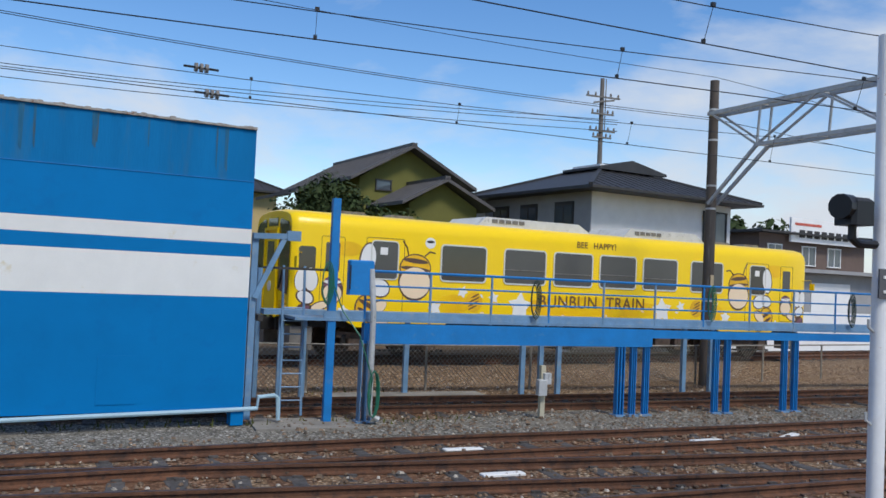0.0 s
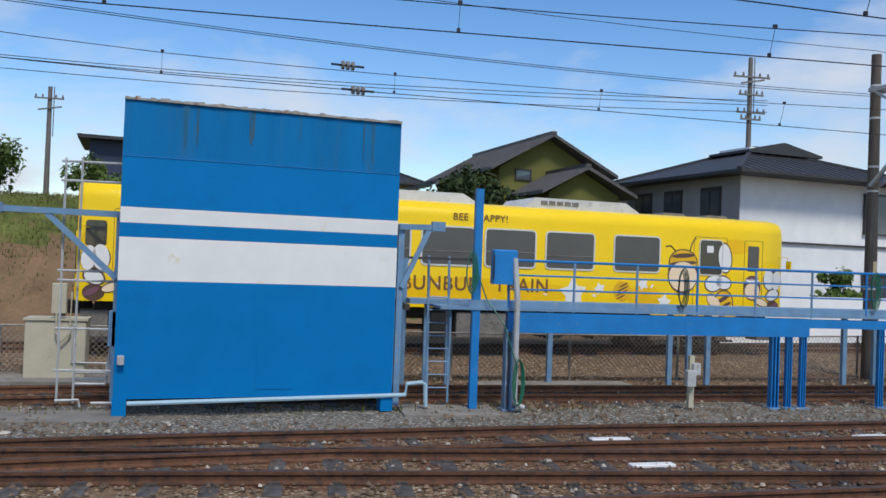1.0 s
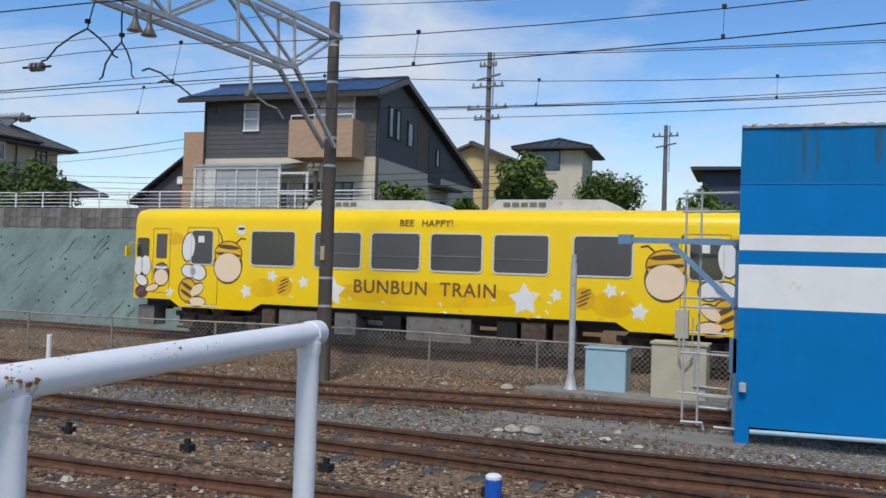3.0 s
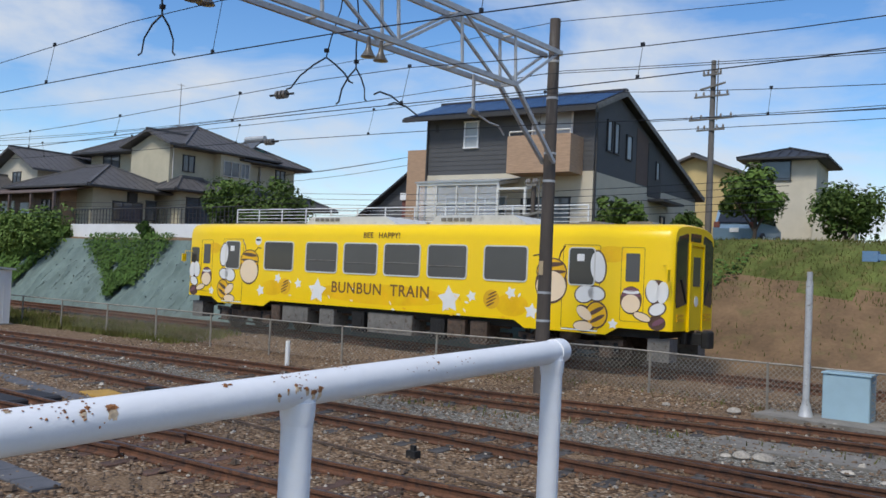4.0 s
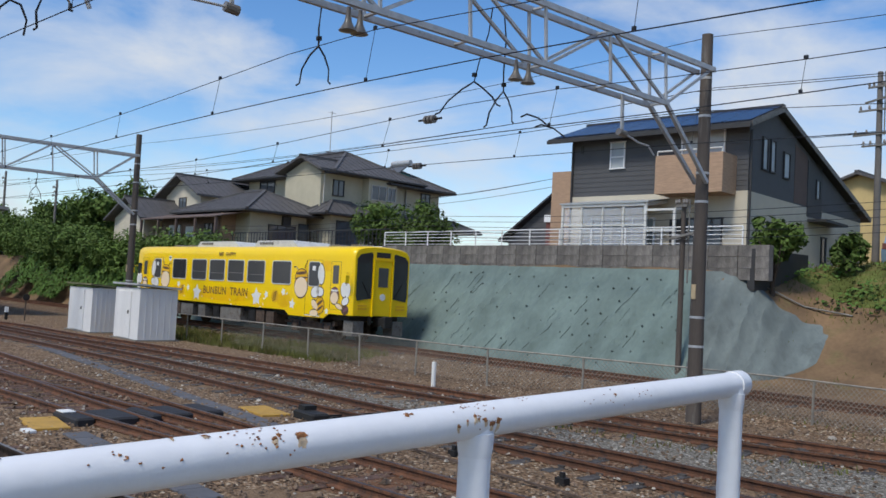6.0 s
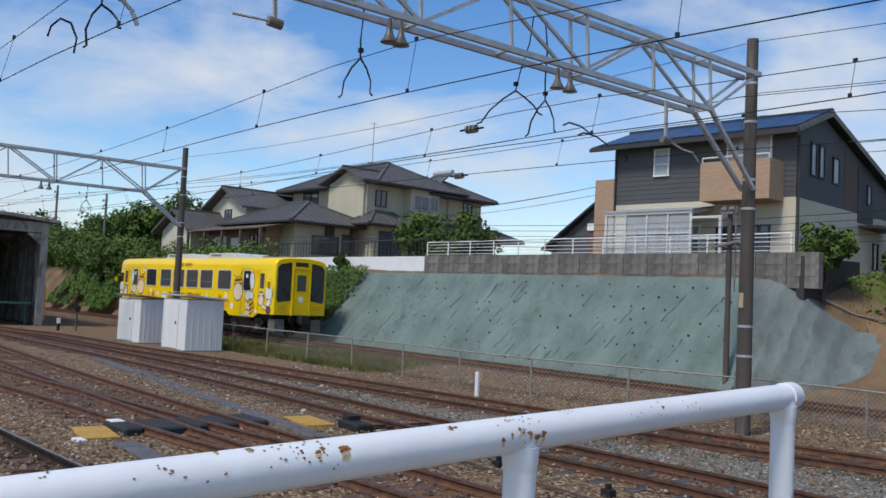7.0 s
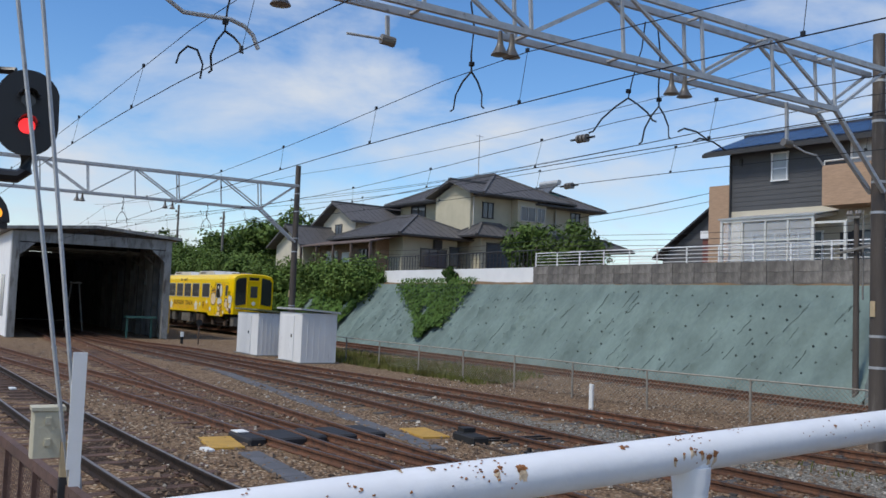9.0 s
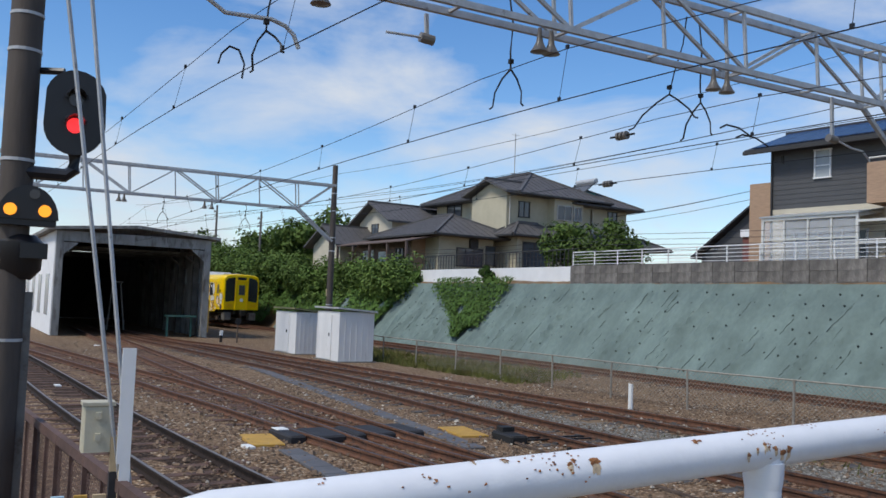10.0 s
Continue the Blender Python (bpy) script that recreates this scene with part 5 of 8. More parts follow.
    part("heater_tank", Mesh().rod((-2.6, 7.55, 6.6), (-0.9, 7.55, 6.6), 0.17, 12), GALV, s)
    part("heater_stand", Mesh().box(-1.75, 7.2, 5.2, 1.5, 0.9, 0.65), STEEL_GREEN, s)
    part("aerial", Mesh().rod((-4.6, 4.0, 6.5), (-4.6, 4.0, 9.6), 0.03, 6).rod((-4.6, 3.7, 9.5), (-4.6, 4.3, 9.5), 0.015, 4).rod((-4.6, 3.7, 7.0), (-4.6, 4.3, 7.0), 0.05, 6), GALV, h)
    g = thing("garden_fence", "dark metal garden fence on the white wall", "fence", kind="structure")
    x = -47.0
    part("rail", Mesh().tube([(-47 + i * 1.4, main_y(-47 + i * 1.4) + 5.0, 5.1) for i in range(11)], 0.03, 6), TRIM, g)
    post = Mesh().rod((0, 0, 0), (0, 0, 0.85), 0.02, 5).data("post", TRIM)
    for i in range(48):
        x = -47 + 0.29 * i
        o = new("post", post)
        o.parent = g
        o.matrix_basis = pose(x, main_y(x) + 5.0, 4.28)


H_BRICK_PALE = mat("faded_red_boards", (0.3, 0.19, 0.15), 0.9, var=0.35, scale=3, stretch=(4, 4, 1), bump=0.2, second=(0.42, 0.33, 0.27), amount=0.55)
STEEL_GREEN = mat("green_steel", (0.05, 0.14, 0.11), 0.6, var=0.2)
beige_house()


def left_house():
    h = thing("gabled_house", "cream house with a grey tiled gable roof", "house", -64.2, 24.2, 3.9, 6)
    part("wall", Mesh().box(3.2, 4.5, 0, 5.0, 9.0, 4.4), H_CREAM, h)
    pent([(0.7, 0.0, 4.4), (5.7, 0.0, 4.4), (3.2, 0.0, 5.75)], (0, 9.0, 0), H_CREAM, h, "gable")
    gable_roof(h, 0.7, 5.7, 0, 9.0, 4.2, 5.75, 0.7, TILE_GREY, "y", 3.2)
    part("porch_wall", Mesh().box(1.6, -1.6, 0, 4.6, 3.2, 2.5), H_CREAM, h)
    pent([(-0.7, -3.2, 2.5), (3.9, -3.2, 2.5), (1.9, -3.2, 3.8)], (0, 3.2, 0), H_CREAM, h, "porch_gable")
    gable_roof(h, -0.7, 3.9, -3.2, 0.0, 2.3, 3.85, 0.6, TILE_GREY, "y", 1.9)
    win(h, 3.2, 0, 3.5, 1.0, 0.7, "front")


left_house()


def white_house():
    h = thing("white_house", "white two-storey house with a dark hipped roof", "house", 16.5, 28.5, 0.2, 10.6)
    part("wall", Mesh().box(3.8, 3.6, 0, 7.6, 7.1, 5.8), H_WHITE, h)
    # Grey sheet over the white wall: the side's shade is put into its colour.
    part("side_wall", Mesh().box(-0.015, 3.6, 0, 0.03, 7.1, 5.8), H_GREY, h, "grey panels with this side's shade put into the colour")
    hip_roof(h, 0, 7.6, 0, 7.1, 5.85, 1.5, 0.85, TILE_DARK, "x", "black tiled hip roof")
    part("roof_lantern", Mesh().box(4.0, 3.4, 6.4, 3.0, 1.8, 0.85), H_WHITE, h)
    part("lantern_roof", Mesh().prism([(2.2, 2.2, 7.1), (4.0, 2.2, 7.5), (6.0, 2.2, 7.1), (6.0, 2.2, 7.0), (2.2, 2.2, 7.0)], (0, 2.4, 0)), TILE_DARK, h)
    win(h, 6.6, 0, 3.9, 1.3, 1.5, "front", PANE, 1)
    win(h, 6.6, 0, 1.0, 1.3, 1.3, "front", PANE, 1)
    part("string_course", Mesh().box(3.8, -0.02, 3.35, 7.7, 0.05, 0.07), TRIM, h)
    for y in (1.6, 3.9, 5.9):
        f = part("side_window", Mesh().box(-0.05, y, 3.7, 0.06, 1.15, 1.7), TRIM, h)
        part("pane", Mesh().box(-0.09, y, 3.8, 0.02, 1.0, 1.45), PANE, f)
        part("mullion", Mesh().box(-0.1, y, 3.8, 0.03, 0.05, 1.45), TRIM, f)
    part("low_wall", Mesh().box(5.5, -3.0, 0, 18.0, 0.3, 1.5), H_WHITE, h, "white garden wall")
    part("carport", Mesh().box(12.5, 0.5, 0, 7.5, 5.0, 3.1).box(12.5, 0.3, 3.1, 7.9, 5.6, 0.15), H_GREY, h)
    part("carport_door", Mesh().box(11.5, -2.02, 0.2, 2.6, 0.05, 2.5), H_WHITE, h)


white_house()


def olive_house():
    h = thing("olive_house", "olive rendered house with two grey tiled gables", "house", 8.0, 35.2, 0.3, 8)
    part("wall", Mesh().box(3.65, 4.0, 0, 4.7, 8.0, 6.2), H_OLIVE, h)
    pent([(1.3, 0.0, 6.2), (6.0, 0.0, 6.2), (3.5, 0.0, 7.6)], (0, 8.0, 0), H_OLIVE, h, "gable")
    gable_roof(h, 1.3, 6.0, 0, 8.0, 6.0, 7.6, 0.65, TILE_GREY, "y", 3.5)
    part("front_wing", Mesh().box(3.75, -1.5, 0, 3.1, 3.0, 5.0), H_OLIVE, h)
    pent([(2.2, -3.0, 5.0), (5.3, -3.0, 5.0), (3.6, -3.0, 5.95)], (0, 3.0, 0), H_OLIVE, h, "front_gable")
    gable_roof(h, 2.2, 5.3, -3.0, 0.0, 4.9, 5.95, 0.55, TILE_GREY, "y", 3.6)
    win(h, 2.4, 0, 5.75, 0.7, 0.4, "front", PANE, 0)
    part("side_roof", Mesh().prism([(-0.8, 2.0, 5.5), (1.3, 2.0, 6.1), (1.3, 2.0, 6.25), (-0.8, 2.0, 5.65)], (0, 6.0, 0)), TILE_GREY, h)


olive_house()


def far_house(name, label, x, y, z, rz, w, d, hh, rise, wall, roof, kind="hip"):
    h = thing(name, label, "house", x, y, z, rz)
    part("wall", Mesh().box(w / 2, d / 2, 0, w, d, hh), wall, h)
    if kind == "hip":
        hip_roof(h, 0, w, 0, d, hh, rise, 0.55, roof, "x")
    else:
        pent([(0, 0, hh), (w, 0, hh), (w / 2, 0, hh + rise)], (0, d, 0), wall, h, "gable")
        gable_roof(h, 0, w, 0, d, hh - 0.15, hh + rise, 0.5, roof, "y")
    return h


a = far_house("small_white_house", "tall cream house with a small dark hipped roof", -18.6, 44.6, 3.5, 10, 3.3, 4.0, 5.75, 0.8, H_CREAM, TILE_DARK)
win(a, 1.3, 0, 4.6, 1.5, 1.2, "front", PANE, 0)
part("porch_roof", Mesh().prism([(3.2, -1.2, 2.9), (5.4, -1.2, 2.9), (4.3, -1.2, 3.7)], (0, 2.0, 0)), TILE_DARK, a)
part("porch_wall", Mesh().box(4.3, -0.3, 0, 1.9, 1.6, 2.95), H_CREAM, a)
a = far_house("yellow_house", "yellow house with a grey sloping roof behind the dark house", -27.0, 46.0, 3.5, 5, 9, 8, 4.6, 1.7, H_YELLOW, TILE_GREY, "gable")
a = far_house("navy_house", "navy blue flat-topped house with a chimney", -9.4, 47.5, 3.4, 8, 5.2, 5, 4.8, 0.35, mat("navy_cladding", (0.03, 0.045, 0.085), 0.6, var=0.1), TILE_DARK)
part("chimney", Mesh().rod((3.0, 2.0, 5.0), (3.0, 2.0, 6.5), 0.16, 10), TRIM, a)
win(a, 3.0, 0, 3.9, 1.6, 0.5, "front", CURTAIN, 0)
a = far_house("orange_gable_house", "house with an orange-brown gable and dark roof", -5.6, 41.0, 3.2, 10, 6.0, 6.0, 3.2, 1.5, mat("orange_boards", (0.36, 0.15, 0.055), 0.8, var=0.2), TILE_GREY, "gable")
a = far_house("grey_gable_house", "grey house with a dark steep roof and brick extension", -42.5, 39.5, 3.4, 12, 7.5, 6, 2.6, 3.0, H_DARK, TILE_DARK, "gable")
part("extension", Mesh().box(6.2, -1.2, 0, 3.6, 2.4, 3.5), H_BRICK, a, "red brick extension")
part("extension_roof", Mesh().box(6.2, -1.2, 3.5, 3.8, 2.6, 0.45), H_WHITE, a)
a = far_house("blue_roof_house", "pale house with a blue-grey tiled roof", 15.2, 46.0, 0.3, 10, 7, 6, 6.2, 1.6, H_GREY, mat("blue_roof_tile", (0.07, 0.09, 0.13), 0.55, var=0.2, scale=3))
a = far_house("pale_yellow_house", "pale yellow house with a dark roof and aerials", 2.2, 48.0, 0.3, 10, 6, 6, 6.5, 1.6, H_YELLOW, TILE_DARK)
part("aerial", Mesh().rod((2.0, 3.0, 7.0), (2.0, 3.0, 10.5), 0.03, 5).rod((1.4, 3.0, 10.3), (2.6, 3.0, 10.3), 0.02, 4).rod((1.5, 3.0, 9.8), (2.5, 3.0, 9.8), 0.02, 4), GALV, a)
a = far_house("brown_building", "dark brown two-storey building with a rooftop sign", 31.5, 37.0, 0.3, 10, 9, 7, 5.4, 0.3, H_BROWN, TILE_DARK)
for x in (1.2, 4.0, 6.2):
    win(a, x, 0, 3.7, 1.1, 1.0, "front", PANE, 1, H_WHITE)
s = part("sign_board", Mesh().box(4.9, -0.35, 4.9, 5.8, 0.12, 1.3), H_WHITE, a, "white sign board")
for i in range(7):
    part("sign_bar", Mesh().box(2.9 + i * 0.62, -0.42, 5.15, 0.46, 0.012, 0.42), TRIM, s)
part("sign_rule", Mesh().box(3.4, -0.42, 5.8, 2.2, 0.012, 0.14), mat("red_print", (0.6, 0.12, 0.08), 0.6), s)
a = far_house("grey_roof_house", "low house with a grey roof", 25.6, 40.0, 0.3, 10, 4.5, 5, 3.3, 1.6, H_GREY, TILE_GREY)
a = far_house("storage_building", "long pale grey flat-roofed storage building", 26.0, 29.5, 0.2, 12, 16, 5, 3.0, 0.25, H_GREY, SOFFIT)
for i in range(3):
    part("shutter", Mesh().box(2.2 + i * 4.5, -0.03, 0.2, 3.0, 0.06, 2.3), H_WHITE, a)
a = far_house("hill_house", "distant grey-roofed house among trees", -92.0, 30.0, 6.5, 10, 9, 7, 2.6, 1.9, H_GREY, TILE_GREY)


# ---- engine shed and huts ----
def engine_shed():
    h = thing("engine_shed", "old grey engine shed with a wide dark open end", "shed", -50.0, 6.1, -0.05, 3)
    W, L, H = 7.9, 30.0, 5.45
    y0, y1 = -W / 2, W / 2
    part("left_wall", Mesh().box(-L / 2, y0, 0, L, 0.2, H), H_WHITE, h, "white rendered side wall")
    part("right_wall", Mesh().box(-L / 2, y1, 0, L, 0.2, H), SHED_GREY, h)
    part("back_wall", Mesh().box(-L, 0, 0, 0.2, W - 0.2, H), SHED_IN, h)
    part("roof", Mesh().prism([(0.5, y0 - 0.5, H), (0.5, 0, H + 0.35), (0.5, y1 + 0.5, H), (0.5, y1 + 0.5, H + 0.16), (0.5, 0, H + 0.52), (0.5, y0 - 0.5, H + 0.16)], (-L - 0.8, 0, 0)), SHED_GREY, h, "shallow sheeted roof")
    part("lintel", Mesh().box(0.05, 0, H - 0.55, 0.25, W - 0.4, 0.55), SHED_GREY, h, "stained concrete beam")
    for y in (y0 + 0.12, y1 - 0.12):
        part("portal_post", Mesh().box(0.05, y, 0, 0.32, 0.34, H - 0.02), SHED_GREY, h)
        s = 1 if y > 0 else -1
        part("haunch", Mesh().prism([(0.0, y - s * 0.1, H - 0.6), (0.0, y - s * 0.9, H - 0.6), (0.0, y - s * 0.1, H - 1.3)], (0.2, 0, 0)), SHED_GREY, h)
    for i in range(5):
        part("side_window", Mesh().box(-2.5 - i * 4, y0 - 0.115, 1.0, 1.6, 0.03, 2.2), CURTAIN, h)
        part("inner_window", Mesh().box(-2.0 - i * 3.2, y1 - 0.115, 3.0, 1.4, 0.03, 0.9), CURTAIN, h)
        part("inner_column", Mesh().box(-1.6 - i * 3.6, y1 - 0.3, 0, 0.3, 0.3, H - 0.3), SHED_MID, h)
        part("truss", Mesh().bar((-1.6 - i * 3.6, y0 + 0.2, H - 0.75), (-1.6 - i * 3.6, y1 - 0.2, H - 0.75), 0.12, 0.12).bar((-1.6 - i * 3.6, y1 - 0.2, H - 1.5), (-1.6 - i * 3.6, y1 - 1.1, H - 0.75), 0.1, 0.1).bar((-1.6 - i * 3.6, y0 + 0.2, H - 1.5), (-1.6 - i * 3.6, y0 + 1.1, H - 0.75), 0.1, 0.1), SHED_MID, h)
    part("ladder", Mesh().rod((-5.0, -0.5, 0), (-5.4, -0.2, 3.0), 0.05).rod((-5.0, 0.5, 0), (-5.4, 0.2, 3.0), 0.05).box(-5.2, 0, 2.9, 0.6, 0.6, 0.08), GREY_BOX, h)
    part("work_bench", Mesh().box(-0.4, y1 - 1.3, 1.1, 0.8, 1.6, 0.1).box(-0.4, y1 - 2.0, 0, 0.1, 0.1, 1.1).box(-0.4, y1 - 0.7, 0, 0.1, 0.1, 1.1), STEEL_GREEN, h)
    part("striped_post", Mesh().box(0.1, y1 + 0.02, 0.3, 0.2, 0.22, 1.8), AMBER_PLATE, h)


engine_shed()


def hut(x, y, rz, w, d, hh, label, roof):
    h = thing("relay_hut", label, "hut", x, y, -0.06, rz, "relay huts beside the track")
    part("cabin", Mesh().box(0, 0, 0, w, d, hh), KIOSK, h)
    part("door", Mesh().box(-w * 0.1, -d / 2 - 0.015, 0.06, w * 0.55, 0.03, hh - 0.2), KIOSK, h, "white panelled door")
    part("handle", Mesh().box(w * 0.1, -d / 2 - 0.05, hh * 0.5, 0.03, 0.04, 0.12), DARK, h)
    part("roof", Mesh().prism([(-w / 2 - 0.1, -d / 2 - 0.12, hh + 0.12), (w / 2 + 0.1, -d / 2 - 0.12, hh + 0.12), (w / 2 + 0.1, d / 2 + 0.1, hh - 0.0), (-w / 2 - 0.1, d / 2 + 0.1, hh - 0.0)], (0, 0, 0.07)), roof, h, "thin sloping roof sheet")
    b = Mesh()
    for i in range(1, 6):
        b.box(w / 2 + 0.006, -d / 2 + d * i / 6, 0.03, 0.014, 0.012, hh - 0.06)
    part("board_joints", b, KIOSK, h)
    part("base", Mesh().box(0, 0, -0.05, w + 0.2, d + 0.2, 0.08), CONC, h)


hut(-33.75, 12.2, 4, 2.2, 1.5, 1.95, "white boarded relay hut with a grey sheet roof", GALV)
hut(-38.1, 11.6, 4, 2.5, 1.15, 1.82, "cream boarded relay hut with a mossy roof", mat("mossy_sheet", (0.2, 0.2, 0.1), 0.9, var=0.3))


# ---- railing and camera platform ----
def platform():
    p = thing("platform", "concrete station platform end", "platform", kind="structure")
    part("slab", Mesh().box(8.0, -1.6, -0.07, 20.3, 5.6, 0.95, c=0.02), CONC, p)
    part("edge_coping", Mesh().box(8.0, 1.3, 0.882, 20.3, 0.4, 0.03), CONC, p)


platform()


def railing():
    r = thing("pipe_railing", "white painted pipe railing with flaking rust spots", "railing", kind="structure")
    E = Vector((-1.905, 2.22, 2.158))
    J = Vector((-1.776, 1.03, 2.128))
    K = Vector((-1.655, -0.08, 2.101))
    R = 0.038
    pts = [E.lerp(K, i / 16) for i in range(17)]
    pts += [K + Vector((0.004, -0.03, -0.006)), K + Vector((0.006, -0.055, -0.022)), K + Vector((0.007, -0.068, -0.05)), K + Vector((0.007, -0.07, -1.2))]
    part("top_rail", Mesh().tube(pts, R, 20), PIPE_WHITE, r, smooth=True)
    part("end_cap", Mesh().rod(E + Vector((-0.01, 0.035, 0)), E + Vector((0.004, -0.03, 0)), R + 0.003, 20), PIPE_WHITE, r, smooth=True)
    for q in (E + Vector((0.008, -0.035, 0)), J):
        part("post", Mesh().rod((q.x, q.y, 0.0), (q.x, q.y, q.z - 0.01), R * 0.92, 18), PIPE_WHITE, r, smooth=True)
        part("weld_collar", Mesh().lathe(q.x, q.y, q.z - 0.075, [(R * 0.94, 0), (R * 1.02, 0.02), (R * 1.05, 0.05)], 18), PIPE_WHITE, r, smooth=True)
        part("base_plate", Mesh().box(q.x, q.y, -0.08, 0.25, 0.25, 0.12), CONC, r)
    # flakes of rust lying on the pipe's face
    d = (J - E).normalized()
    up = Vector((0, 0, 1))
    side = d.cross(up).normalized()
    if side.x < 0:
        side = -side

    def patch(base, a, l, w, lift, k=11):
        ring = []
        for u in range(k):
            th = 6.2832 * u / k
            q = random.uniform(0.45, 1.15)
            aa = a + w * math.sin(th) * q
            ring.append(base + d * (l * math.cos(th) * q) + (side * math.cos(aa) + up * math.sin(aa)) * (R + lift))
        mid = base + (side * math.cos(a) + up * math.sin(a)) * (R + lift + 0.0012)
        return Mesh().add(ring + [mid], [[u, (u + 1) % k, k] for u in range(k)])

    total = 0
    while total < 23:
        s = random.triangular(0.1, 2.3, 2.0)
        a0 = random.uniform(0.0, 1.5)
        near = 0.5 + 0.2 * (s / 2.3)
        big = random.random() < 0.45
        for c in range(random.randint(3, 8)):
            sc = s + random.gauss(0, 0.03)
            base = E + d * sc if sc < (J - E).length else J + (K - J).normalized() * (sc - (J - E).length)
            if base.y < -0.1 or sc < 0.02:
                continue
            a = a0 + random.gauss(0, 0.3)
            l = random.uniform(0.003, 0.018 if big else 0.006) * near
            w = l / R * random.uniform(0.35, 0.9)
            if l > 0.004 and random.random() < 0.7:
                part("rust_stain", patch(base, a - w * 1.3, l * 0.8, w * random.uniform(1.8, 3.2), 0.0006, 13), RUN, r)
            part("rust_flake", patch(base, a, l, w, 0.0011), PIPE_RUST, r)
        total += 1


RUN = mat("rust_run_stain", (0.76, 0.58, 0.38), 0.7, var=0.5, scale=30)
railing()


# ---- fence along the main line ----
FENCE_LINE = [(-48, 12.6), (-31.3, 13.95), (-26.9, 14.45), (-21.9, 14.95), (-18.4, 15.2), (-14.0, 16.4), (-10.5, 17.3), (-7.8, 17.2), (-2.0, 17.6), (5.8, 17.75), (12.0, 18.6), (30.0, 22.5)]


def fence():
    f = thing("chain_link_fence", "low rusty chain-link fence along the main line", "fence", kind="structure")
    top = [(x * 0.5, line_y(FENCE_LINE, x * 0.5), 0.93) for x in range(-90, 50)]
    part("top_rail", Mesh().tube(top, 0.022, 6), FENCE, f)
    post = Mesh().rod((0, 0, -0.1), (0, 0, 0.95), 0.028, 6).data("post", FENCE)
    x = -44.0
    while x < 24:
        o = new("post", post)
        o.parent = f
        o.matrix_basis = pose(x, line_y(FENCE_LINE, x), 0, random.uniform(-1, 1), random.uniform(-1, 1), 0)
        x += 2.65
    mesh = Mesh()
    step = 0.11
    n = int((16 + 30) / step)
    h = 0.86
    for i in range(n):
        for s in (1, -1):
            a = -30 + i * step
            b = a + s * h
            pa, pb = (a, line_y(FENCE_LINE, a), 0.04), (b, line_y(FENCE_LINE, b), 0.04 + h)
            w = 0.007
            mesh.add([(pa[0] - w, pa[1], pa[2]), (pa[0] + w, pa[1], pa[2]), (pb[0] + w, pb[1], pb[2]), (pb[0] - w, pb[1], pb[2])], [[0, 1, 2, 3]])
    tagged(part("wire_mesh", mesh, FENCE, f), kind="stuff")


fence()


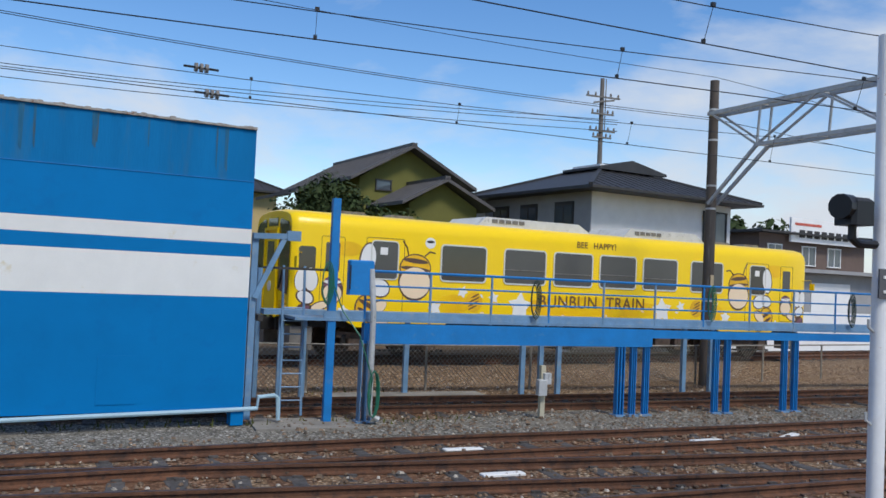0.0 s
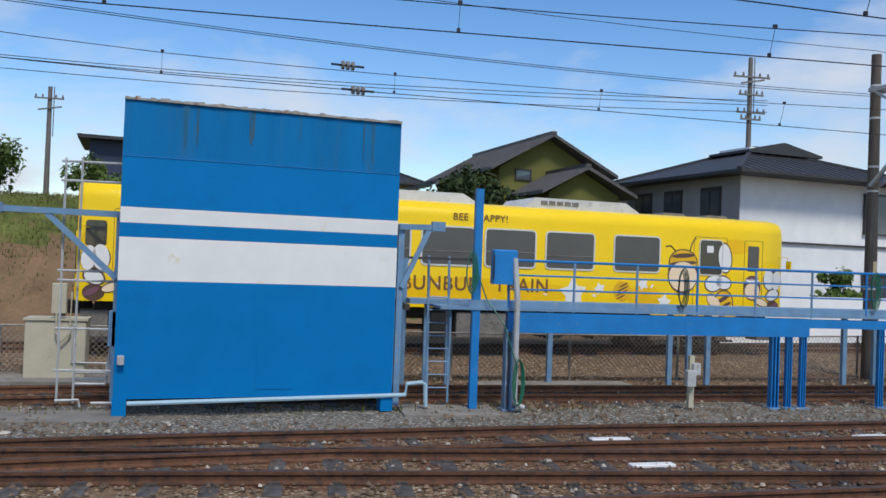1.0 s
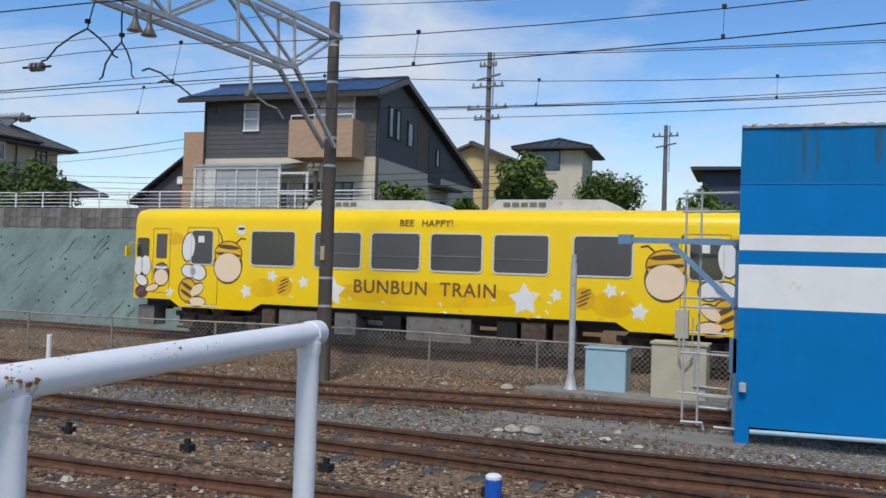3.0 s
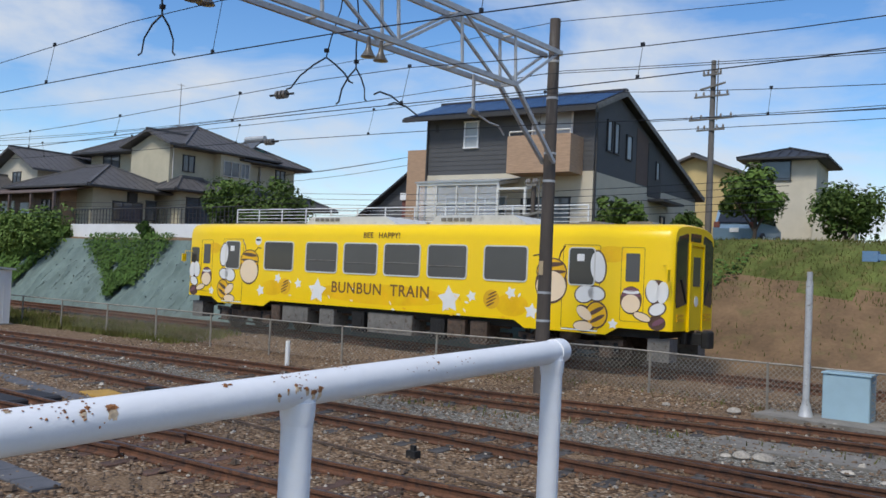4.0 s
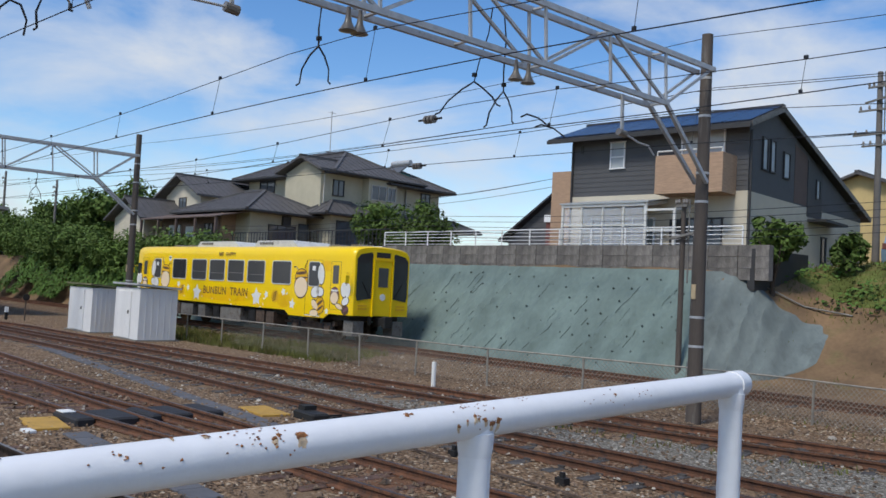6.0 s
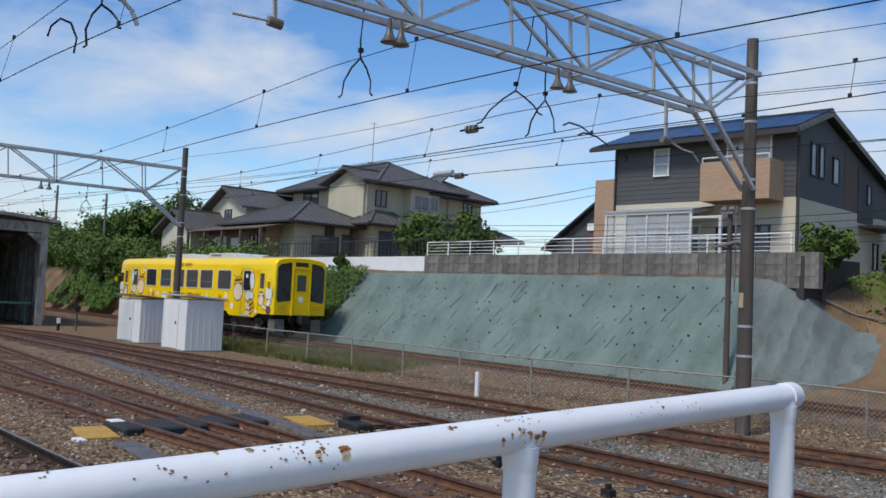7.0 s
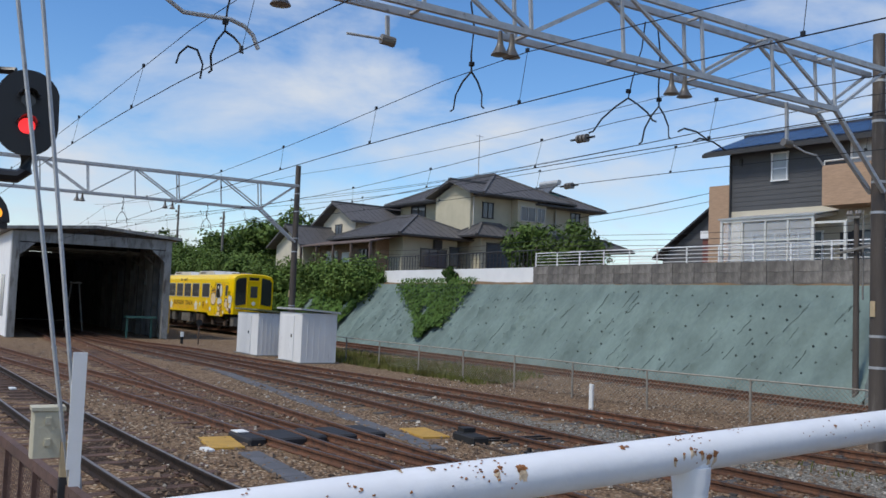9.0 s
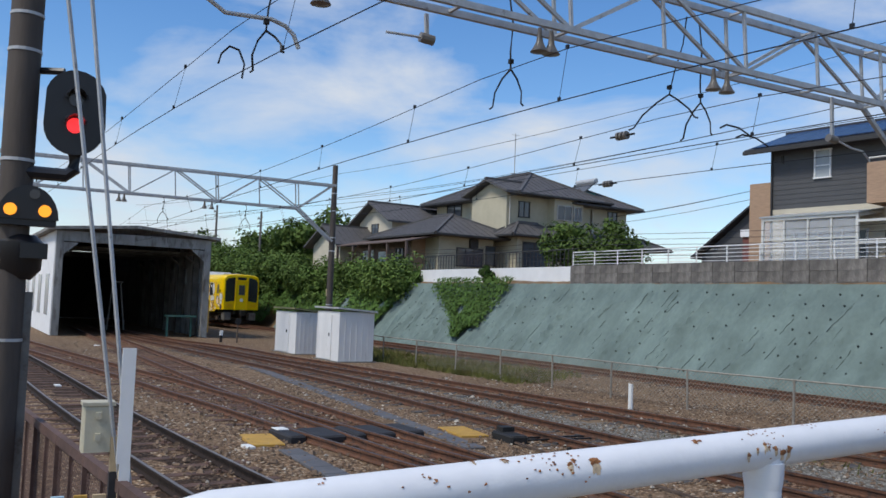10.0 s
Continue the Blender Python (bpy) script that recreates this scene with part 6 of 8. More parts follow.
# ---- inspection walkway and wash equipment ----
def walkway():
    w = thing("inspection_walkway", "blue steel inspection walkway with handrails beside the yard track", "walkway")
    nY = lambda x: 14.15 + (x - 3.3) * 0.045
    part("girder", Mesh().bar((3.9, nY(3.9), 1.42), (9.75, nY(9.75), 1.42), 0.16, 0.34), STEEL_VIVID, w, "deep blue girder")
    part("thin_girder", Mesh().bar((9.75, nY(9.75), 1.50), (23.0, nY(23.0), 1.50), 0.12, 0.16), STEEL_VIVID, w)
    part("deck", Mesh().bar((2.7, nY(2.7) + 0.35, 1.64), (23.0, nY(23.0) + 0.35, 1.64), 0.85, 0.05), STEEL_BLUE, w, "chequered steel deck")
    part("toe_board", Mesh().bar((3.2, nY(3.2) - 0.05, 1.70), (23.0, nY(23.0) - 0.05, 1.70), 0.02, 0.16), STEEL_BLUE, w)
    for z in (2.47, 2.22, 1.98):
        part("handrail", Mesh().rod((3.9, nY(3.9) - 0.05, z), (23.0, nY(23) - 0.05, z), 0.024 if z > 2.4 else 0.016, 6), STEEL_VIVID, w)
    for i in range(17):
        x = 3.9 + i * 1.18
        part("stanchion", Mesh().rod((x, nY(x) - 0.05, 1.6), (x, nY(x) - 0.05, 2.47), 0.022, 6), STEEL_BLUE if i % 3 else STEEL_VIVID, w)
    for x, wd, hh in ((3.98, 0.2, 1.3), (9.06, 0.13, 1.25), (9.36, 0.09, 1.3), (9.66, 0.09, 1.35), (11.35, 0.09, 1.42), (11.64, 0.09, 1.42), (13.15, 0.09, 1.42), (13.45, 0.09, 1.42), (15.9, 0.12, 1.42), (16.3, 0.12, 1.42), (18.8, 0.12, 1.42), (21.4, 0.12, 1.42)):
        c = part("column", Mesh().box(x, nY(x) - 0.02, -0.07, wd * 0.2, wd, hh + 0.07).box(x - wd / 2, nY(x) - 0.02, -0.07, 0.02, wd, hh + 0.07).box(x + wd / 2, nY(x) - 0.02, -0.07, 0.02, wd, hh + 0.07), STEEL_BLUE if wd == 0.2 else STEEL_VIVID, w)
        part("foot_plate", Mesh().box(x, nY(x) - 0.02, -0.08, wd + 0.12, wd + 0.12, 0.04), STEEL_BLUE, c)
    for x in (8.3, 8.75, 9.2, 12.6, 13.4, 16.0, 3.0, 3.45, 5.6):
        part("far_column", Mesh().box(x, nY(x) + 2.7, -0.07, 0.1, 0.1, 1.65), STEEL_BLUE, w)
    part("far_deck", Mesh().bar((2.6, nY(2.6) + 2.7, 1.62), (23, nY(23) + 2.7, 1.62), 0.5, 0.1), STEEL_BLUE, w)
    part("tall_post", Mesh().box(3.34, 14.16, -0.07, 0.13, 0.13, 3.72), STEEL_VIVID, w, "tall bright blue post")
    b = part("switch_box", Mesh().box(3.78, 14.05, 2.06, 0.42, 0.2, 0.58, c=0.02), STEEL_VIVID, w, "blue switch box")
    part("hinge", Mesh().box(3.58, 13.94, 2.15, 0.02, 0.02, 0.4), DARK, b)
    part("cable_duct", Mesh().tube([(3.95, 13.98, 2.5), (3.99, 13.9, 1.8), (3.99, 13.88, 0.1), (4.15, 13.86, 0.02)], 0.05, 8), GALV, w, "white conduit")
    # ladder
    for x in (2.62, 2.98):
        part("ladder_rail", Mesh().rod((x, 14.5, 0), (x, 14.75, 2.5), 0.022, 6), STEEL_BLUE, w)
    for i in range(8):
        part("rung", Mesh().rod((2.62, 14.52 + i * 0.02, 0.25 + i * 0.22), (2.98, 14.52 + i * 0.02, 0.25 + i * 0.22), 0.013, 5), STEEL_BLUE, w)
    for x in (2.35, 2.55, 2.2):
        part("frame_post", Mesh().rod((x, 16.9, -0.07), (x, 16.9, 2.45), 0.05, 6), STEEL_BLUE, w)
    part("cross_frame", Mesh().bar((2.2, 14.3, 1.62), (2.2, 17.0, 1.62), 0.08, 0.1).bar((2.2, 14.3, 2.45), (3.3, 14.3, 2.45), 0.04, 0.04), TRIM, w)
    for k, (x, z) in enumerate(((3.2, 2.3), (7.1, 2.15), (11.1, 2.2), (14.9, 2.15))):
        m = Mesh()
        for j in range(4):
            a = 0.06 + 0.012 * j
            m.tube([(x + a * math.cos(u * 0.5236) + 0.01 * j, nY(x) - 0.10 - 0.012 * j, z - 0.06 + (0.27 + 0.03 * j) * math.sin(u * 0.5236)) for u in range(13)], 0.011, 5)
        if k == 0:
            m.tube([(x + 0.1, nY(x) - 0.1, z), (x + 0.3, nY(x) - 0.1, z - 0.5), (x + 0.55, 13.8, 1.4), (x + 0.8, 13.82, 0.7), (x + 0.78, 13.82, 0.2)], 0.012, 5)
        tagged(part("garden_hose", m, HOSE if k in (0, 2) else mat("dark_hose", (0.02, 0.05, 0.04), 0.5)), "coiled green hose hung over the handrail", "hose", "hoses on the walkway")
    m = Mesh()
    for j in range(5):
        m.tube([(4.02 + 0.09 * math.cos(u * 0.5236) * (0.7 + 0.1 * j), 13.8 - 0.01 * j, 0.45 + 0.38 * math.sin(u * 0.5236)) for u in range(13)], 0.011, 5)
    tagged(part("garden_hose", m, HOSE), "coiled green hose hung on a conduit", "hose", "hoses on the walkway")


walkway()


def wash_gear():
    g = thing("spray_frame", "pale blue steel spray arms of the train wash", "train wash")
    for s, x0, x1 in ((-1, -2.35, -4.2), (1, 2.0, 2.65)):
        part("arm", Mesh().bar((x0, 14.15, 2.95), (x1, 14.15, 2.97), 0.1, 0.09), STEEL_BLUE, g)
        xb = x0 + s * 0.06
        part("brace", Mesh().bar((xb, 14.15, 1.95), (x0 + s * (1.1 if s < 0 else 0.5), 14.15, 2.92), 0.08, 0.08), STEEL_BLUE, g)
        part("mast", Mesh().bar((x0 + s * 0.04, 14.2, 0.0), (x0 + s * 0.04, 14.2, 3.0), 0.1, 0.1), STEEL_BLUE, g)
        part("nozzle_box", Mesh().box(x1, 14.15, 2.9, 0.22, 0.14, 0.16), STEEL_BLUE, g)
    for x in (-3.24, -3.0):
        part("riser", Mesh().rod((x, 14.3, 0.0), (x, 14.3, 3.8), 0.02, 6), GALV, g)
    for z in (0.5, 1.15, 1.9, 2.05, 3.45, 3.75):
        part("cross_pipe", Mesh().rod((-3.3, 14.3, z), (-2.3, 14.3, z), 0.02, 6), GALV, g)
    for k, z in enumerate((0.28, 0.36, 0.46)):
        part("supply_pipe", Mesh().tube([(-3.0, 14.4, z), (-2.55, 14.4, z), (-2.5, 14.4, z + 0.3), (-2.42, 14.4, 1.0 + 0.1 * k)], 0.025, 6), GALV, g)
    part("floor_pipe", Mesh().tube([(-3.24, 14.2, 0.05), (-2.9, 14.2, 0.06), (-2.88, 14.2, -0.05)], 0.025, 6).tube([(-2.7, 14.1, 0.03), (-2.3, 14.1, 0.03)], 0.025, 6), GALV, g)
    part("valve_box", Mesh().box(-2.42, 14.3, 0.9, 0.16, 0.3, 0.55, c=0.01), STEEL_BLUE, g)
    part("slab", Mesh().box(-4.2, 13.4, -0.09, 4.2, 0.9, 0.05), CONC, g)
    part("slab", Mesh().box(2.9, 14.0, -0.09, 1.6, 1.0, 0.05), CONC, g)
    part("slab", Mesh().box(-4.7, 17.2, -0.12, 4.4, 1.5, 0.13), CONC, g)
    c = thing("control_cabinet", "weathered cream control cabinet beside the wash", "cabinet", -3.9, 17.1, 0.0, 4)
    part("body", Mesh().box(0, 0.2, 0, 1.05, 0.6, 1.06, c=0.02), CREAM_BOX, c)
    part("lid", Mesh().box(0, 0.2, 1.06, 1.1, 0.66, 0.04), CREAM_BOX, c)
    part("upper_box", Mesh().box(0.05, -0.1, 1.2, 0.25, 0.16, 0.55, c=0.01), CREAM_BOX, c)
    part("cable", Mesh().tube([(0.02, -0.2, 1.2), (0.02, -0.2, 0.85), (0.12, -0.2, 0.68), (0.26, -0.2, 0.85), (0.27, -0.2, 1.6)], 0.022, 6), CREAM_BOX, c)
    part("conduit", Mesh().tube([(0.3, -0.13, 1.0), (0.3, -0.13, 0.3), (0.9, -0.13, 0.28)], 0.02, 6), GALV, c)
    t = thing("storage_tank", "pale blue sheet steel tank box", "tank", -5.42, 17.45, 0.0, 4)
    part("body", Mesh().box(0, 0, 0, 0.84, 0.55, 0.86, c=0.02), SKYBOX, t)
    part("lid", Mesh().box(0, 0, 0.86, 0.88, 0.6, 0.03), SKYBOX, t)
    l = thing("marker_post", "grey steel post with a flared foot", "post", -6.07, 17.02, 0.0)
    part("pole", Mesh().rod((0, 0, 0), (0, 0, 2.6), 0.065, 12), GALV, l, smooth=True)
    part("flared_foot", Mesh().lathe(0, 0, -0.02, [(0.16, 0), (0.14, 0.03), (0.075, 0.3)], 12), GALV, l, smooth=True)
    part("cap", Mesh().rod((0, 0, 2.6), (0, 0, 2.78), 0.05, 10), GALV, l)
    j = thing("junction_post", "grey junction box on a short post", "junction box", 7.32, 14.2, -0.05)
    part("post", Mesh().box(0, 0, 0, 0.09, 0.09, 0.95), CREAM_BOX, j)
    part("box", Mesh().box(-0.05, -0.08, 0.42, 0.17, 0.14, 0.28, c=0.01), GALV, j)
    part("meter", Mesh().box(0.06, -0.06, 0.62, 0.14, 0.12, 0.2, c=0.01), GALV, j)
    d = thing("marker_drum", "small blue plastic drum with a white lid", "drum", -4.02, 8.55, -0.1)
    part("body", Mesh().lathe(0, 0, 0, [(0.09, 0), (0.095, 0.06), (0.09, 0.1), (0.095, 0.2), (0.09, 0.24)], 14), BLUE_DRUM, d, smooth=True)
    part("lid", Mesh().lathe(0, 0, 0.24, [(0.09, 0), (0.09, 0.03), (0.06, 0.05)], 14), WHITE_PAINT, d, smooth=True)
    part("ring", Mesh().lathe(0, 0, 0.0, [(0.1, -0.04), (0.1, 0.0)], 14), AMBER_PLATE, d)


wash_gear()


# ---- small yard things ----
def flat_box(name, label, cat, x, y, z, sx, sy, sz, rz, material, group=""):
    tagged(part(name, Mesh().box(x, y, z, sx, sy, sz, radians(rz), c=min(sx, sy, sz) * 0.2), material), label, cat, group)


for x, y in ((-15.25, 7.7), (-15.15, 3.77)):
    flat_box("yellow_plate", "worn yellow metal plate between the rails", "plate", x, y, -0.07, 1.15, 0.56, 0.045, -4, AMBER_PLATE, "yellow plates")
for x, y, wide in ((-15.3, 4.26, 0.32), (-15.2, 4.86, 0.6), (-15.3, 5.42, 0.2), (-15.3, 5.88, 0.42), (-15.4, 6.5, 0.4)):
    flat_box("crossing_pad", "black rubber crossing pad between the rails", "crossing pad", x, y, -0.1, 1.0, wide, 0.16, 5, BLACKPLATE, "crossing pads")
flat_box("white_plate", "small white painted metal plate between rails", "plate", -15.6, 4.22, 0.062, 0.3, 0.22, 0.015, 5, WHITE_PAINT)
for x, y in ((-14.6, 3.4), (-24.5, 1.1), (-14.0, 12.7), (4.7, 10.1), (4.78, 11.66), (9.1, 11.8), (11.0, 12.0), (-41.5, 3.6)):
    flat_box("white_marker", "white painted marker slab on the ballast", "marker", x, y, -0.08, 0.3 if x < 4 else 0.6, 0.15, 0.05, random.uniform(-20, 30), WHITE_PAINT, "white markers")
for i in range(9):
    x = -13.9 + i * 0.52
    y = 3.95 + i * 0.012
    flat_box("trough_lid", "grey concrete cable trough lid", "trough lid", x, y, -0.1, 0.5, 0.36, 0.07, 1, TROUGH, "cable trough lids")
for i in range(34):
    x = -31 + i * 0.52
    flat_box("trough_lid", "grey concrete cable trough lid", "trough lid", x, 7.6 - (x + 31) * 0.03, -0.1, 0.5, 0.36, 0.06, -2, TROUGH, "cable trough lids")
for x, y, r in ((-5.35, 12.25, 0.13), (-5.05, 12.3, 0.14), (-5.55, 12.15, 0.07), (-3.95, 12.45, 0.07), (-7.3, 16.6, 0.14), (-5.4, 16.6, 0.1), (-8.6, 16.3, 0.09), (-3.4, 12.2, 0.06)):
    m = Mesh().lathe(0, 0, 0, [(r * 0.9, 0), (r * 1.1, r * 0.35), (r * 0.85, r * 0.75), (r * 0.3, r * 0.95)], 9)
    o = part("boulder", m, PALE_STONE, smooth=True)
    o.matrix_basis = pose(x, y, -0.07, 0, 0, random.uniform(0, 180)) @ Matrix.Diagonal((1.3, 0.9, 0.9, 1))
    tagged(o, "pale rounded stone lying on the gravel", "stone", "pale stones")
flat_box("timber_strip", "pale concrete strip beside the yard track", "slab", 5.6, 16.75, -0.09, 3.4, 0.7, 0.12, 3, CONC)
for x in (-17.9, 21.0):
    tagged(part("short_post", Mesh().rod((x, 13.9 if x < 0 else 19, -0.1), (x, 13.9 if x < 0 else 19, 0.55), 0.06, 10), WHITE_PAINT), "short white marker post", "post")
p = thing("point_machine", "black point machine with rods beside the turnout", "point machine", -14.2, 8.1, -0.08, -3)
part("case", Mesh().box(0, 0, 0, 0.8, 0.35, 0.16, c=0.03).box(-0.25, 0.05, 0.16, 0.25, 0.25, 0.08), DARK, p)
part("rod", Mesh().bar((0.0, 0.1, 0.06), (0.0, 1.6, 0.06), 0.04, 0.03).bar((0.25, 0.1, 0.06), (0.25, 1.6, 0.06), 0.04, 0.03), DARK, p)
part("point_wire", Mesh().bar((0.4, -0.1, 0.05), (9.5, 0.35, 0.05), 0.03, 0.03), BOGIE, p)
for i in range(5):
    x = -12.5 + i * 2.1
    tagged(part("wire_stake", Mesh().box(x, 8.15 + (x + 14) * 0.05, -0.1, 0.16, 0.12, 0.12).box(x, 8.15 + (x + 14) * 0.05, 0.02, 0.07, 0.05, 0.07), DARK), "black iron point-rod roller", "rod roller", "rod rollers")
g = thing("ground_signal", "small dark ground signal on a post", "ground signal", -45.0, 10.6, -0.05)
part("post", Mesh().rod((0, 0, 0), (0, 0, 1.0), 0.04, 8), BOGIE, g)
part("disc", Mesh().rod((0.02, 0, 1.1), (0.06, 0, 1.1), 0.16, 14), DARK, g)
g = thing("ground_lamp", "small white and black ground lamp", "ground signal", -45.5, 9.9, -0.05)
part("post", Mesh().box(0, 0, 0, 0.12, 0.12, 0.35), DARK, g)
part("head", Mesh().box(0, 0, 0.35, 0.16, 0.14, 0.25), WHITE_PAINT, g)


# ---- colour light signal, screen fence, stays ----
def signal():
    s = thing("signal_mast", "dark steel mast with a round red signal and twin amber lamps", "railway signal", -8.34, -0.28, -0.05)
    z = 0.05
    part("mast", Mesh().rod((0, 0, 0), (0, 0, 6.2), 0.125, 16), POLE, s, smooth=True)
    for h in (2.0, 2.62, 3.45, 4.35, 4.65):
        part("band", Mesh().lathe(0, 0, h, [(0.131, 0), (0.131, 0.025)], 16), GALV, s)
    part("bracket", Mesh().tube([(0, 0.1, 4.17 + z), (0.1, 0.3, 4.17 + z)], 0.03, 6), BLACK_GLOSS, s, smooth=True)
    part("bracket", Mesh().tube([(0.05, 0, 3.32 + z), (0.05, 0.36, 3.32 + z), (0.06, 0.42, 3.37 + z), (0.06, 0.42, 3.5 + z)], 0.055, 8), BLACK_GLOSS, s, smooth=True)
    ring = []
    for i in range(24):
        a = 6.2832 * i / 24
        ring.append((0.14, 0.40 + 0.235 * math.cos(a), 3.83 + z + 0.24 * math.sin(a) + (0.11 if math.sin(a) > 0 else -0.11)))
    hd = part("backboard", Mesh().prism(ring, (0.03, 0, 0)), BLACK_GLOSS, s, "black rounded backboard")
    part("lamp_case", Mesh().box(0.05, 0.40, 3.55 + z, 0.2, 0.24, 0.56, c=0.02), BLACK_GLOSS, hd)
    part("red_lens", Mesh().rod((0.17, 0.40, 3.72 + z), (0.19, 0.40, 3.72 + z), 0.062, 18), RED_LAMP, hd, "lit red lens")
    part("green_lens", Mesh().rod((0.17, 0.40, 3.93 + z), (0.19, 0.40, 3.93 + z), 0.055, 18), GLASS_DARK, hd)
    for h in (3.72, 3.93):
        part("visor", Mesh().tube([(0.24, 0.40 + 0.08 * math.cos(u), h + z + 0.085 * math.sin(u)) for u in (0.1, 0.6, 1.1, 1.57, 2.0, 2.5, 3.04)], 0.012, 5).prism([(0.17, 0.40 + 0.08 * math.cos(u), h + z + 0.085 * math.sin(u)) for u in (0.3, 0.8, 1.3, 1.8, 2.3, 2.8)] + [(0.17, 0.40 + 0.07 * math.cos(u), h + z + 0.075 * math.sin(u)) for u in (2.8, 2.3, 1.8, 1.3, 0.8, 0.3)], (0.16, 0, 0)), BLACK_GLOSS, hd)
    ring = [(0.16, 0.10 + 0.225 * math.cos(a), 2.93 + z + 0.27 * math.sin(a)) for a in [math.pi * i / 12 for i in range(13)]]
    sub = part("lower_board", Mesh().prism(ring, (0.03, 0, 0)).box(0.1, 0.1, 2.88 + z, 0.14, 0.42, 0.08), BLACK_GLOSS, s, "black half-round lamp board")
    for y in (-0.03, 0.22):
        part("amber_lens", Mesh().rod((0.19, y, 3.0 + z), (0.21, y, 3.0 + z), 0.048, 16), AMBER_LAMP, sub, "lit amber lens")
    part("top_lens", Mesh().rod((0.19, 0.14, 3.13 + z), (0.21, 0.14, 3.13 + z), 0.04, 16), GLASS_DARK, sub)
    part("rear_case", Mesh().lathe(0.0, 0.06, 2.45 + z, [(0.1, 0), (0.17, 0.08), (0.18, 0.3), (0.12, 0.36)], 14).box(0.1, 0.16, 2.62 + z, 0.2, 0.2, 0.12), BLACK_GLOSS, s, smooth=True)
    part("cable_trunk", Mesh().box(-0.02, 0.15, 0, 0.08, 0.06, 2.4), GREY_BOX, s)
    part("footing", Mesh().box(0, 0, -0.05, 0.6, 0.6, 0.12), CONC, s)


signal()


def screen_fence():
    f = thing("screen_fence", "brown framed mesh screen fence beside the near track", "fence", kind="structure")
    a, b = Vector((-9.45, -0.11, 0)), Vector((-4.9, 0.47, 0))
    n = 5
    for i in range(n):
        p, q = a.lerp(b, i / n), a.lerp(b, (i + 1) / n)
        m = Mesh().bar((p.x, p.y, 1.27), (q.x, q.y, 1.27), 0.05, 0.07).bar((p.x, p.y, 0.2), (q.x, q.y, 0.2), 0.05, 0.06).bar((p.x, p.y, -0.08), (p.x, p.y, 1.27), 0.05, 0.05).bar(((p.x + q.x) / 2, (p.y + q.y) / 2, 0.2), ((p.x + q.x) / 2, (p.y + q.y) / 2, 1.27), 0.03, 0.03)
        fr = part("frame", m, MESH_BROWN, f, "brown angle-iron frame")
        g = Mesh()
        L = (q - p).length
        d = (q - p) / L
        for k in range(int((L + 1.05) / 0.05)):
            for s in (1, -1):
                x0 = k * 0.05 - (1.05 if s > 0 else 0)
                pts = []
                for u, h in ((x0, 0.22), (x0 + s * 1.03, 1.25)):
                    pts.append((u, h))
                (u0, h0), (u1, h1) = pts
                def clip(u, h, other):
                    lim = min(max(u, 0.0), L)
                    if u == other[0]:
                        return lim, h
                    return lim, h + (other[1] - h) * (lim - u) / (other[0] - u)
                if max(u0, u1) < 0 or min(u0, u1) > L:
                    continue
                A, B = clip(u0, h0, (u1, h1)), clip(u1, h1, (u0, h0))
                pa, pb = p + d * A[0], p + d * B[0]
                g.add([(pa.x, pa.y, A[1] - 0.01), (pa.x, pa.y, A[1] + 0.01), (pb.x, pb.y, B[1] + 0.01), (pb.x, pb.y, B[1] - 0.01)], [[0, 1, 2, 3]])
        tagged(part("expanded_mesh", g, MESH_BROWN, fr), kind="stuff")
    c = thing("cable_box", "cream plastic cable box on a striped post", "junction box", -5.9, 0.25, -0.05)
    part("box", Mesh().box(-0.05, -0.04, 1.51, 0.13, 0.165, 0.27, c=0.012).box(-0.05, -0.04, 1.775, 0.145, 0.18, 0.02), CREAM_BOX, c)
    for z in (1.58, 1.7):
        part("hasp", Mesh().box(0.025, -0.04, z, 0.02, 0.03, 0.04), CREAM_BOX, c)
    for i in range(8):
        part("stripe", Mesh().box(0, 0.06, i * 0.2, 0.05, 0.05, 0.198), (BLACKPLATE, AMBER_PALE)[i % 2], c)
    p = thing("white_stake", "white painted timber stake with a paper tag", "stake", -5.86, 0.36, -0.05)
    part("stake", Mesh().box(0, 0, 0, 0.05, 0.06, 1.4), AMBER_PALE, p)
    part("tag", Mesh().box(0.03, -0.01, 1.45, 0.02, 0.075, 0.66).box(0.03, 0, 1.2, 0.02, 0.06, 0.25), WHITE, p)
    for k, (y0, z0, y1, z1) in enumerate(((-0.434, 5.0, 0.555, 0.0), (-0.248, 5.0, 0.578, 0.0))):
        tagged(part("stay_wire", Mesh().rod((-5.9, y0, z0 + 1.2), (-5.88, y1, -0.08), 0.013, 6), GALV), "pale sheathed stay wire", "stay wire", "stay wires")
    for y, mt in ((0.02, SKYBOX), (0.14, AMBER_PLATE), (0.24, AMBER_PALE)):
        tagged(part("tag_plate", Mesh().box(-5.9, y, 0.0, 0.03, 0.07, 1.22), mt), "small coloured marker tag by the fence", "tag", "marker tags")


AMBER_PALE = mat("faded_yellow_paint", (0.55, 0.42, 0.25), 0.7, var=0.2)
screen_fence()


